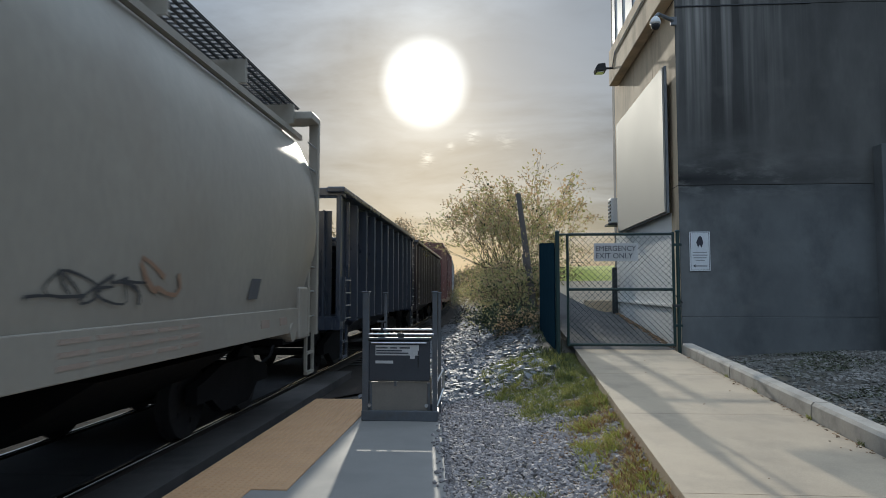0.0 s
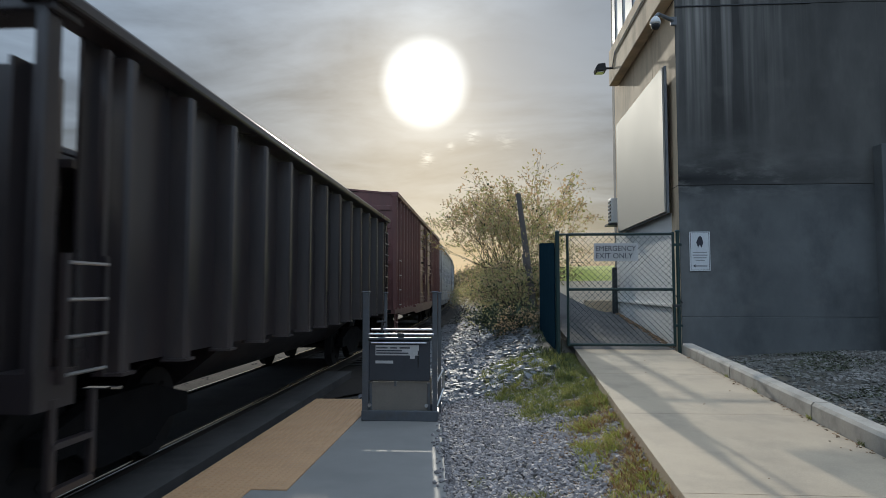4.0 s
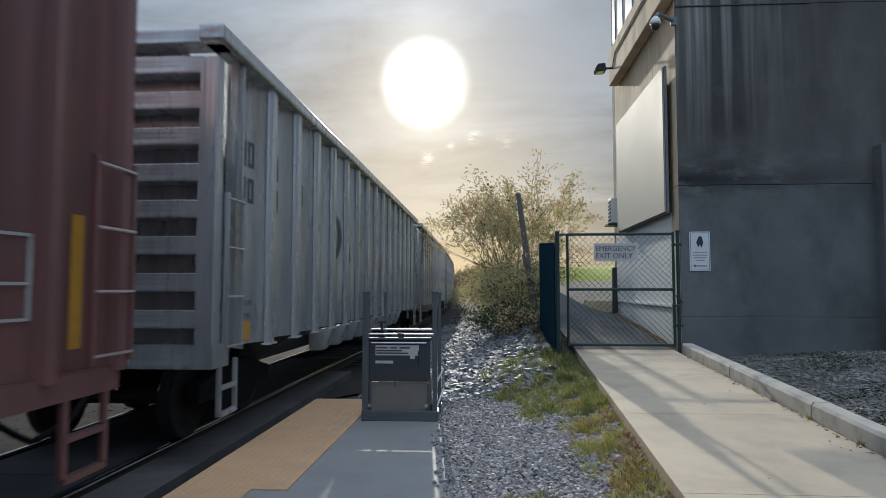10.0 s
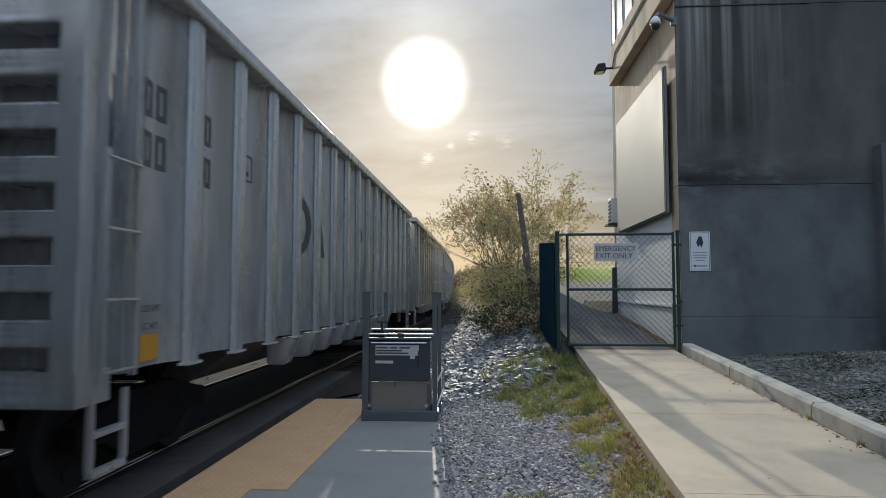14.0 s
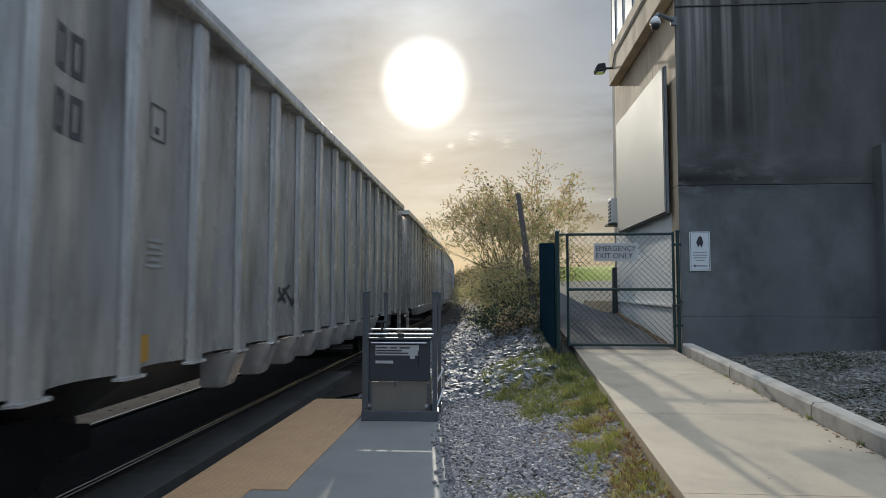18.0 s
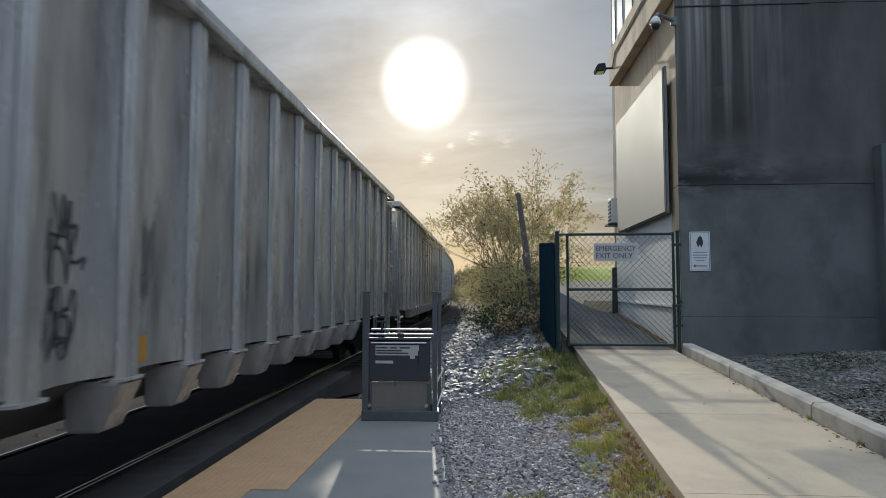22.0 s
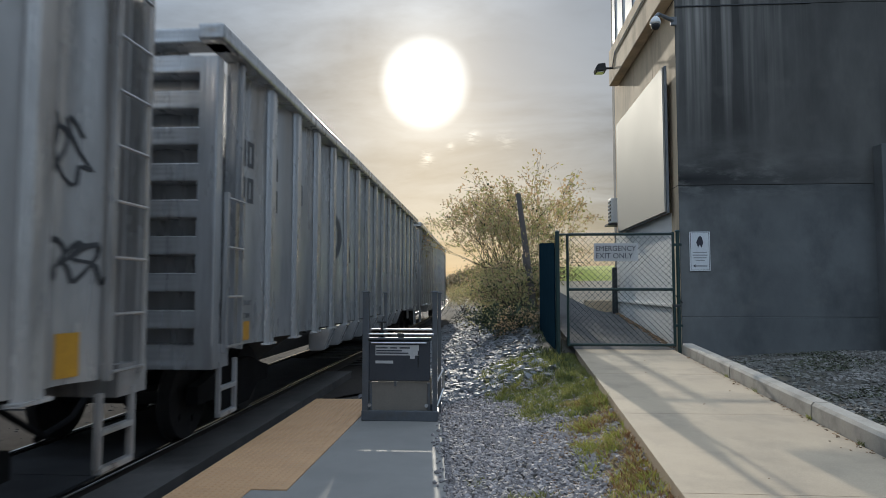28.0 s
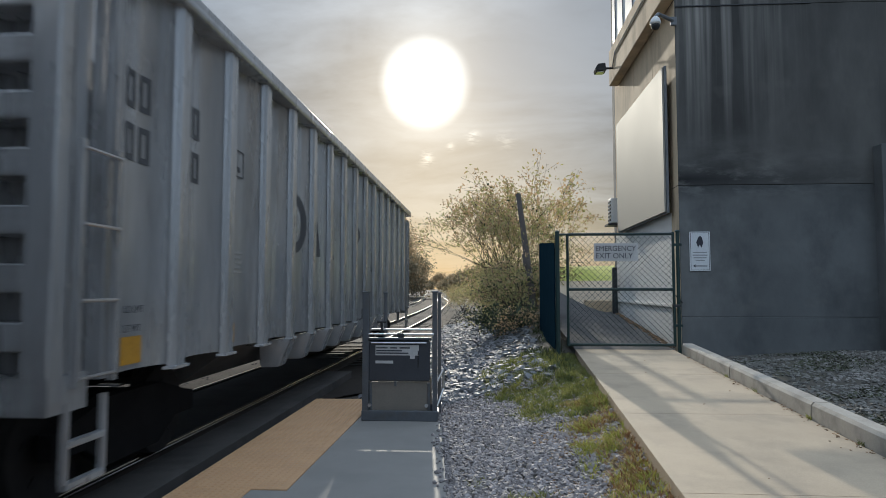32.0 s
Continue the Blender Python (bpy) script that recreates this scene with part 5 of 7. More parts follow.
def box_car():
    L, top = 18.06, 4.66
    half = L / 2
    car = thing("boxcar", pose(0, 0, 0), "faded oxide-red ribbed boxcar with two side doors, one slid open", "freight car")
    near_ribs = [-half + 0.05] + [float(y) for y in np.linspace(-8.13, -3.26, 7)] + [-2.22]
    far_ribs = [3.30] + [float(y) for y in np.linspace(4.09, 8.22, 6)] + [half - 0.03]
    for s in (1, -1):
        x0, x1 = sorted((s * 1.44, s * 1.47))
        for ribs in (near_ribs, far_ribs):
            part("side_sheet", dished_sheet(s, ribs, 1.485, BOX_DISH, 1.15, top - 0.12), BOX_CAR, car, "", True)
        part_of("door_header", box, (x0, x1, -2.24, 3.32, top - 0.35, top - 0.12), BOX_CAR, car)
        part_of("side_sill", box, (min(s * 1.42, s * 1.54), max(s * 1.42, s * 1.54), -half, half, 0.98, 1.15), BOX_CAR, car)
        bm = bmesh.new()
        prism(bm, [(-half + 1.2, 0.98), (-half + 1.9, 0.88), (-3.2, 0.88), (-2.6, 0.78), (4.0, 0.78), (4.6, 0.88), (half - 1.9, 0.88), (half - 1.2, 0.98)], min(s * 1.46, s * 1.50), max(s * 1.46, s * 1.50), "x")
        part("sill_skirt", bm, BOX_CAR, car)
        part_of("roof_edge", soft_box, (min(s * 1.40, s * 1.62), max(s * 1.40, s * 1.62), -half, half, top - 0.14, top, 0.02), BOX_CAR, car)
        # doors
        for y0, y1, nm in (((-2.12, -0.02, "door"), (1.13, 3.24, "door")) if s > 0 else ((-2.0, 0.66, "door"), (0.68, 3.38, "door"))):
            bm = bmesh.new()
            soft_box(bm, min(s * 1.49, s * 1.55), max(s * 1.49, s * 1.55), y0, y1, 1.16, top - 0.2, 0.012)
            d = part(nm, bm, BOX_DOOR, car, "ribbed sliding door")
            for k, z in enumerate((1.27, 1.40, 1.57, 1.95, 2.17, 2.48, 2.68, 3.08, 3.54, 3.98)):
                part_of("door_rib", soft_box, (min(s * 1.55, s * 1.605), max(s * 1.55, s * 1.605), y0 + 0.05, y1 - 0.05, z - 0.024, z + 0.024, 0.012), BOX_DOOR, d)
            for y in (y0 + 0.03, y1 - 0.03):
                part_of("door_stile", soft_box, (min(s * 1.55, s * 1.61), max(s * 1.55, s * 1.61), y - 0.035, y + 0.035, 1.16, top - 0.22, 0.01), BOX_DOOR, d)
            part_of("door_handle", soft_box, (min(s * 1.555, s * 1.64), max(s * 1.555, s * 1.64), (y0 + y1) / 2 - 0.2, (y0 + y1) / 2 - 0.02, 2.80, 2.86, 0.012), UNDER, d)
            part_of("lock_box", soft_box, (min(s * 1.555, s * 1.66), max(s * 1.555, s * 1.66), y1 - 0.45, y1 - 0.12, 1.9, 2.35, 0.015), BOX_CAR, d)
        part_of("door_track", box, (min(s * 1.5, s * 1.64), max(s * 1.5, s * 1.64), -4.2, 3.5, 1.06, 1.15), BOX_CAR, car)
        part_of("door_rod", rod, ((s * 1.62, -0.1, 1.2), (s * 1.62, -0.1, top - 0.25), 0.018), BOX_DOOR, car)
    part_of("floor", box, (-1.42, 1.42, -half, half, 1.0, 1.1), UNDER, car)
    me = rib_mesh("rib", BOX_CAR, 1.12, top - 0.14, 0.17, 0.085, 1.48, 1.60)
    ys = near_ribs + far_ribs
    for s in (0, 180):
        for y in ys:
            shared("rib", me, car, (0, -y if s else y, 0), (0, 0, s))
    bm = bmesh.new()
    prism(bm, [(-1.5, top - 0.08), (-1.5, top - 0.03), (0, top + 0.12), (1.5, top - 0.03), (1.5, top - 0.08), (0, top + 0.06)], -half, half)
    part("roof", bm, BOX_CAR, car)
    for s in (-1, 1):
        y0, y1 = sorted((s * (half - 0.06), s * (half - 0.02)))
        part_of("end_wall", box, (-1.5, 1.5, y0, y1, 0.98, top), BOX_CAR, car)
        for k in range(6):
            z = 1.35 + k * 0.55
            part_of("end_rib", soft_box, (-1.4, 1.4, min(s * (half - 0.02), s * (half + 0.02)), max(s * (half - 0.02), s * (half + 0.02)), z, z + 0.14, 0.015), BOX_CAR, car)
        for x in (1, -1):
            lead = s < 0
            ladder(car, BOX_CAR, x * 1.56, s * half + (0.42 if s < 0 else -0.44), s * half + (0.88 if s < 0 else 0.03), 1.25, 2.6, 4, x)
            stirrup(car, BOX_CAR, x * 1.52, s * half + (0.15 if s < 0 else -0.6), s * half + (0.6 if s < 0 else -0.15), 0.45, 1.0)
    add_truck(car, half - 2.1)
    add_truck(car, -half + 2.1)
    add_coupler(car, half + 0.25)
    x = 1.472
    before = set(car.children)
    # stencils and numbers as plain bars
    for y, z, w, h in ((-7.86, 3.75, 0.36, 0.24), (-7.86, 3.33, 0.36, 0.24), (-7.12, 3.75, 0.16, 0.22), (-7.12, 3.33, 0.34, 0.22), (-6.34, 3.33, 0.24, 0.2)):
        for a, b, e, f in ((0, 0.14, 0, 1), (0.28, 0.42, 0, 1), (0.58, 0.72, 0, 1), (0.86, 1.0, 0, 1)):
            mark(car, "number_bar", STENCIL_WHITE, x, y + w * a, y + w * b, z + h * e, z + h * f)
    for y, text, z in ((-7.88, "LD LMT", 3.0), (-7.88, "LT WT", 2.84)):
        word(car, text, 0.10, STENCIL_WHITE, x, y, z)
    for y in (-8.66, 8.6):
        mark(car, "reflector", REFLECT, x, y, y + 0.12, 1.3, 2.24)
    for s in (0, 1):
        mark(car, "label_plate", STENCIL_WHITE, 1.642, -1.6 + s * 3.9, -1.37 + s * 3.9, 1.07, 1.14)
    for y0, z0, w in ((7.66, 1.52, 0.46),):
        for a in ((0, w, 0, 0.02), (0, w, 0.22, 0.24), (0, w, 0.52, 0.54), (0, 0.02, 0, 0.54), (w - 0.02, w, 0, 0.54), (w / 2 - 0.01, w / 2 + 0.01, 0.22, 0.54)):
            mark(car, "stencil_box", STENCIL_WHITE, x, y0 + a[0], y0 + a[1], z0 + a[2], z0 + a[3])
    tag_paint(car, 1, SPRAY["white"], x, -7.92, 1.85, 0.5, 0.45, 6, 0.03)
    tag_paint(car, 2, SPRAY["white"], x, -7.92, 1.35, 0.3, 0.4, 3, 0.03)
    for nm, mat, pts in (("silver_patch", SPRAY["ghost"], [(-2.87, 1.40), (-2.74, 1.31), (-2.72, 1.62), (-2.675, 1.72), (-2.71, 1.93), (-2.76, 2.05), (-2.77, 1.80), (-2.84, 1.71)]),
                         ("orange_patch", SPRAY["amber"], [(-2.61, 1.31), (-2.495, 1.33), (-2.485, 1.51), (-2.505, 1.59), (-2.485, 1.74), (-2.595, 1.76), (-2.585, 1.57)])):
        bm = bmesh.new()
        prism(bm, pts, x, x + 0.004, "x")
        part(nm, bm, mat, car, "faded sprayed patch")
    # old sprayed shapes, ghosted under dust, one on each lower panel
    rng = np.random.default_rng(77)
    for ribs, hi in ((near_ribs, 2.15), (far_ribs, 2.5)):
        for k, (y0, y1) in enumerate(zip(ribs, ribs[1:])):
            if ribs is near_ribs and k < 2 or ribs is far_ribs and k > 3:
                continue
            w = y1 - y0 - 0.24
            tip = hi + rng.uniform(-0.35, 0.3)
            side = [(0.0, 1.17), (0.0, tip - 0.75), (0.08, tip - 0.5), (0.2, tip - 0.42), (0.3, tip - 0.12), (0.36, tip), (0.44, tip - 0.1), (0.52, tip - 0.4), (0.6, tip - 0.6), (0.72, tip - 0.7), (0.86, tip - 0.95), (0.86, 1.17)]
            ys = np.linspace(y0 + 0.12, y0 + 0.12 + w * 0.98, 14)
            us = [q[0] for q in side[1:-1]]
            verts = []
            for y in ys:
                verts += [(x + 0.001, float(y), 1.17), (x + 0.001, float(y), float(np.interp((y - y0 - 0.12) / w, us, [q[1] for q in side[1:-1]])) + 0.04 * rng.normal())]
            ob = new("ghost_tag", mesh_from("ghost_tag", verts, [(2 * q, 2 * q + 2, 2 * q + 3, 2 * q + 1) for q in range(13)], GHOST))
            ob.parent = car
            ob["label"] = "pale sprayed shape faded under dust"
    for ob in car.children:
        if ob in before or ob.type != "MESH" or ob.name.startswith("label_plate"):
            continue
        for v in ob.data.vertices:
            y = v.co.y + ob.location.y
            ribs = near_ribs if y < 0 else far_ribs
            u = float(np.interp(y, ribs, range(len(ribs)))) % 1.0
            v.co.x += 1.485 - BOX_DISH * dip(u) + 0.003 - x
    return car


def tan_car():
    L, half = 17.2, 8.6
    car = thing("covered_hopper_car", pose(0, 0, 0), "tan round-sided covered hopper car with a mesh roof walkway", "freight car")
    prof = [(1.50, 1.12), (1.545, 1.30), (1.575, 1.7), (1.60, 2.3), (1.60, 2.85), (1.56, 3.3), (1.46, 3.7), (1.28, 4.05), (1.02, 4.32), (0.7, 4.48), (0.35, 4.55), (0, 4.57)]
    full = prof + [(-x, z) for x, z in prof[-2::-1]]
    verts, faces, n = [], [], len(full)
    ends = [(0.05, 0.92, 3.1), (0.10, 0.955, 2.85), (0.2, 0.98, 2.6), (0.35, 0.992, 2.3), (0.5, 1.0, 2.08), (1.0, 1.0, 1.55), (1.4, 1.0, 1.14), (2.4, 1.0, 1.12)]
    stations = [(-half + d, k, low) for d, k, low in ends] + [(y, 1.0, 1.12) for y in np.linspace(-half + 3.4, half - 3.4, 12)] + [(half - d, k, low) for d, k, low in ends[::-1]]
    for y, k, low in stations:
        for x, z in full:
            zc = 2.7 + (z - 2.7) * (0.4 + 0.6 * k)
            verts.append((x * k, y, max(zc, low)))
    m = len(stations)
    for a in range(m - 1):
        faces += [(a * n + i, a * n + i + 1, (a + 1) * n + i + 1, (a + 1) * n + i) for i in range(n - 1)]
        faces.append((a * n + n - 1, a * n, (a + 1) * n, (a + 1) * n + n - 1))
    faces += [tuple(range(n)), tuple((m - 1) * n + i for i in range(n))[::-1]]
    ob = new("shell", mesh_from("shell", verts, faces, TAN_CAR))
    ob.data.shade_smooth()
    ob.data.set_sharp_from_angle(angle=radians(45))
    ob.parent = car
    for s in (1, -1):
        part_of("side_sill", soft_box, (min(s * 1.5, s * 1.58), max(s * 1.5, s * 1.58), -half + 1.1, half - 1.1, 1.11, 1.45, 0.01), TAN_CAR, car, "flat tan sill plate")
        part_of("seam", box, (min(s * 1.6, s * 1.604), max(s * 1.6, s * 1.604), -0.012, 0.012, 1.8, 3.0), TAN_CAR, car)
        # roof walkway of open mesh beside the hatches
        bm = bmesh.new()
        x0 = s * 0.72
        x1 = s * 1.28
        for y in np.arange(-half + 0.3, half - 0.3, 0.12):
            box(bm, min(x0, x1), max(x0, x1), y, y + 0.03, 4.60, 4.625)
        for k in range(6):
            x = x0 + (x1 - x0) * k / 5
            box(bm, x - 0.012, x + 0.012, -half + 0.3, half - 0.3, 4.60, 4.63)
        part("roof_walkway", bm, DARK_METAL, car, "dark expanded-metal walkway")
        part_of("roof_edge_rail", box, (min(s * 1.24, s * 1.32), max(s * 1.24, s * 1.32), -half + 0.2, half - 0.2, 4.12, 4.2), TAN_CAR, car)
        for y in np.linspace(-half + 0.6, half - 0.6, 9):
            part_of("walkway_bracket", box, (min(s * 0.7, s * 1.3), max(s * 0.7, s * 1.3), y - 0.025, y + 0.025, 4.3, 4.60), TAN_CAR, car)
        for e in (1, -1):
            # end frame: two posts with rungs, a top cap, a battery-like jacking box
            y_out, y_in = e * (half - 0.12), e * (half - 0.60)
            for y in (y_out, y_in):
                part_of("end_post", soft_box, (min(s * 1.42, s * 1.58), max(s * 1.42, s * 1.58), y - 0.05, y + 0.05, 1.0, 4.45 if y == y_out else 2.3, 0.01), TAN_CAR, car)
            part_of("post_cap", soft_box, (min(s * 0.7, s * 1.58), max(s * 0.7, s * 1.58), min(y_out - e * 0.45, y_out + e * 0.05), max(y_out - e * 0.45, y_out + e * 0.05), 4.38, 4.5, 0.015), TAN_CAR, car)
            for z in np.linspace(1.3, 4.0, 8):
                part_of("rung", rod, ((s * 1.53, y_in, z), (s * 1.53, y_out, z), 0.013, 6), STEEL, car)
            stirrup(car, TAN_CAR, s * 1.52, min(y_in, y_out) + 0.05, max(y_in, y_out) - 0.05, 0.42, 1.05)
            part_of("jack_box", soft_box, (min(s * 1.3, s * 1.62), max(s * 1.3, s * 1.62), e * (half - 1.0) - 0.2, e * (half - 1.0) + 0.2, 1.0, 1.75, 0.03), TAN_CAR, car)
            part_of("jack_pad", rod, ((s * 1.3, e * (half - 1.45), 1.12), (s * 1.6, e * (half - 1.45), 1.12), 0.13, 18), TAN_CAR, car)
    for y in np.linspace(-6, 6, 9):
        part_of("roof_hatch", soft_box, (-0.35, 0.35, y - 0.35, y + 0.35, 4.55, 4.72, 0.03), TAN_CAR, car)
    for e in (1, -1):
        part_of("end_platform", box, (-1.5, 1.5, min(e * (half - 0.05), e * (half - 1.6)), max(e * (half - 0.05), e * (half - 1.6)), 0.95, 1.03), UNDER, car)
        part_of("end_cross_rail", soft_box, (-1.5, 1.5, e * (half - 0.12) - 0.04, e * (half - 0.12) + 0.04, 4.38, 4.48, 0.01), TAN_CAR, car)
    for y in (-4.2, 0, 4.2):
        bm = bmesh.new()
        prism(bm, [(-1.4, 1.02), (1.4, 1.02), (0.45, 0.45), (-0.45, 0.45)], y - 1.3, y + 1.3)
        part("outlet_bay", bm, UNDER, car)
    part_of("centre_sill", box, (-0.2, 0.2, -half + 0.1, half - 0.1, 0.72, 1.0), UNDER, car)
    add_truck(car, half - 2.1)
    add_truck(car, -half + 2.1)
    add_coupler(car, half)
    for row in range(3):
        for k in range(5):
            y = 2.2 + k * 0.42
            mark(car, "stencil_bar", TAN_TEXT, 1.58, y, y + 0.34, 1.19 + row * 0.085, 1.225 + row * 0.085)
    bm = bmesh.new()
    prism(bm, [(5.42, 1.60), (5.72, 1.60), (5.86, 1.84), (5.56, 1.84)], 1.588, 1.592, "x")
    part("placard", bm, STENCIL_DARK, car, "dark slanted placard")
    for y in (5.9, 6.6):
        mark(car, "stencil_bar", TAN_TEXT, 1.58, y, y + 0.3, 1.24, 1.34)
    tag_paint(car, 21, SPRAY["black"], 1.588, 2.05, 1.6, 1.15, 0.24, 6, 0.02)
    tag_paint(car, 22, SPRAY["orange"], 1.59, 3.3, 1.62, 0.25, 0.35, 1, 0.05)
    return car


GREY_RIB = (1.10, 0.27, 0.20, 1.54, 1.60)
GREY_DISH = 0.10
GREY_FRONT = [59.92, 79.62, 99.40, 119.08, 138.80, 158.45, 177.95]
GREY_LONG, GREY_LEAD, GREY_TAIL = 18.6, 1.77, 1.43
TRAIN = []


def grey_marks(car, k):
    """What sets one grey hopper apart: stencils, big dark shapes and sprayed tags."""
    half = GREY_LONG / 2
    px, rx = 1.47, 1.602
    before = set(car.children)
    gap = 1.1
    cell = [-half + 1.22] + [-half + GREY_LEAD + gap * (i - 0.5) for i in range(1, 15)] + [half - 1.0]
    for i in (0, 2, 4, 11, 13):
        d = 0.0 if i == 0 else -0.22
        mark(car, "reflector", REFLECT, px, cell[i] + d - 0.15, cell[i] + d + 0.15, 1.12, 1.34)
    mark(car, "reflector", REFLECT, px, cell[15] - 0.05, cell[15] + 0.14, 1.12, 1.42)
    # reporting mark and number as plain dark bars
    for i, z, h in ((0, 3.18, 0.31), (0, 2.75, 0.30), (1, 3.18, 0.31), (1, 2.75, 0.30)):
        for d in (-0.17, 0.04):
            for a, b, e, f in ((0, 0.045, 0, h), (0.10, 0.145, 0, h), (0.045, 0.10, 0, 0.05), (0.045, 0.10, h - 0.05, h)):
                mark(car, "number_bar", STENCIL_DARK, px, cell[i] - 0.14 * i + d + a, cell[i] - 0.14 * i + d + b, z + e, z + f)
    word(car, "LD LMT", 0.085, STENCIL_DARK, px + 0.02, cell[0] - 0.18, 1.53)
    word(car, "LT WT", 0.085, STENCIL_DARK, px + 0.02, cell[0] - 0.18, 1.38)
    word(car, "IL 54-0", 0.085, STENCIL_DARK, px, cell[14] - 0.25, 1.80)
    word(car, "CU FT 4400", 0.085, STENCIL_DARK, px, cell[14] - 0.25, 1.66)
    if k != 4:
        # outlined inspection box and a pale paragraph of small print below it
        y = cell[2] - 0.14
        for a, b, e, f in ((0, 0.25, 0, 0.014), (0, 0.25, 0.296, 0.31), (0, 0.014, 0.014, 0.296), (0.236, 0.25, 0.014, 0.296), (0.09, 0.15, 0.06, 0.12)):
            mark(car, "stencil_box", STENCIL_DARK, px, y + a, y + b, 3.0 + e, 3.0 + f)
        for row in range(5):
            mark(car, "print_bar", STENCIL_WHITE, px, y, y + 0.24 - 0.03 * (row % 2), 1.9 + row * 0.055, 1.93 + row * 0.055)
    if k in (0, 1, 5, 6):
        # large company lettering stands as dark shapes, some close to their letters
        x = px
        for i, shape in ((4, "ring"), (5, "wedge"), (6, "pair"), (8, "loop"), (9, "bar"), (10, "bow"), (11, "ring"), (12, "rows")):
            y, z0, z1 = cell[i] + {5: -0.05, 6: -0.12, 8: 0.0, 9: -0.06, 10: -0.08, 11: -0.1}.get(i, 0.05), 2.26, 3.14
            a, b = y - 0.3, y + 0.3
            bm = bmesh.new()
            if shape == "ring":
                o = [(y + 0.31 * math.cos(t), (z0 + z1) / 2 + 0.44 * math.sin(t)) for t in np.linspace(0, 2 * math.pi, 21)[:-1]]
                p = [(y + 0.17 * math.cos(t), (z0 + z1) / 2 + 0.28 * math.sin(t)) for t in np.linspace(0, 2 * math.pi, 21)[:-1]]
                vo, vp = [bm.verts.new((x + 0.003, *q)) for q in o], [bm.verts.new((x + 0.003, *q)) for q in p]
                for k2 in range(20):
                    k3 = (k2 + 1) % 20
                    bm.faces.new((vo[k2], vo[k3], vp[k3], vp[k2]))
            elif shape == "wedge":
                prism(bm, [(a, z0), (a + 0.15, z0), (y, z1 - 0.2), (b - 0.15, z0), (b, z0), (y + 0.08, z1), (y - 0.08, z1)], x, x + 0.003, "x")
            elif shape == "pair":
                prism(bm, [(a, z0), (a + 0.15, z0), (a + 0.15, z0 + 0.3), (b - 0.16, z0), (b, z0), (y + 0.1, z1 - 0.35), (a + 0.15, z1 - 0.5), (a + 0.15, z1), (a, z1)], x, x + 0.003, "x")
            elif shape in ("loop", "bow"):
                # half rings, one of them shorter
                low = z0 + 0.42 if shape == "loop" else z0
                mid, tall = (low + z1) / 2, (z1 - low) / 2
                arcs = [[(y - 0.05, mid + tall)] + [(y - 0.02 + r * math.cos(t), mid + (tall if r > 0.25 else tall - 0.15) * math.sin(t)) for t in np.linspace(math.pi / 2, -math.pi / 2, 13)] for r in (0.32, 0.18)]
                vo, vp = [bm.verts.new((x + 0.003, *q)) for q in arcs[0][1:]], [bm.verts.new((x + 0.003, *q)) for q in arcs[1][1:]]
                for k2 in range(12):
                    bm.faces.new((vo[k2], vo[k2 + 1], vp[k2 + 1], vp[k2]))
                prism(bm, [(a, low), (y - 0.022, low), (y - 0.022, low + 0.15), (a, low + 0.15)], x, x + 0.003, "x")
                prism(bm, [(a, z1 - 0.15), (y - 0.022, z1 - 0.15), (y - 0.022, z1), (a, z1)], x, x + 0.003, "x")
            elif shape == "bar":
                prism(bm, [(y - 0.08, z0), (y + 0.08, z0), (y + 0.08, z1), (y - 0.08, z1)], x, x + 0.003, "x")
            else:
                # upright and three bars, the outline of a letter E
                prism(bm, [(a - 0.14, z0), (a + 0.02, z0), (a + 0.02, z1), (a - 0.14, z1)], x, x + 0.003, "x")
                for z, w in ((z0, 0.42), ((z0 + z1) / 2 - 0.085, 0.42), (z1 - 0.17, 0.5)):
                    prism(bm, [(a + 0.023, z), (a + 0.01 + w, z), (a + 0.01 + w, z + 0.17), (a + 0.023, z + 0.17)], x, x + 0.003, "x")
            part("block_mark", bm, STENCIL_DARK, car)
    tags = {2: [(31, "black", 5, 1.5, 0.7, 0.3)], 3: [(41, "violet", 0, 1.75, 0.7, 0.7), (42, "violet", 1, 1.75, 0.7, 0.7), (43, "violet", 2, 1.5, 0.5, 0.5), (44, "black", 3, 1.75, 0.42, 0.6), (48, "black", 3, 1.25, 0.36, 0.5), (45, "ghost", 4, 1.6, 0.25, 0.7), (46, "ghost", 6, 1.5, 0.3, 0.6), (47, "black", 12, 1.6, 0.6, 0.7)],
            4: [(51, "black", 0, 2.0, 0.55, 0.65), (52, "black", 0, 1.6, 0.3, 0.4), (54, "black", 2, 1.75, 0.3, 0.25)],
            5: [], 0: [], 1: [], 6: []}[k]
    for seed, colour, i, z, w, h in tags:
        tag_paint(car, seed, SPRAY[colour], px, cell[i] - w / 2 - (0.14 if k == 3 else 0.0), z, w, h, 5, 0.045 if w > 0.45 else 0.024)
    if k == 4:
        # pink crosses with black outlines, and a green smear low on the panels
        arms = [(-0.07, -0.19), (0.07, -0.21), (0.06, -0.09), (0.17, -0.1), (0.16, 0.08), (0.07, 0.06), (0.09, 0.19), (-0.06, 0.2), (-0.05, 0.08), (-0.18, 0.05), (-0.17, -0.08), (-0.06, -0.07)]
        for i, y in ((3, cell[3] - 0.12), (4, cell[4] - 0.3)):
            for nm, mat, grow_by, x in (("cross_outline", SPRAY["black"], 1.16, px), ("cross", SPRAY["pink"], 0.94, px + 0.003)):
                bm = bmesh.new()
                prism(bm, [(y + a * grow_by, 1.73 + b * grow_by) for a, b in arms], x, x + 0.002, "x")
                part(nm, bm, mat, car, "sprayed cross")
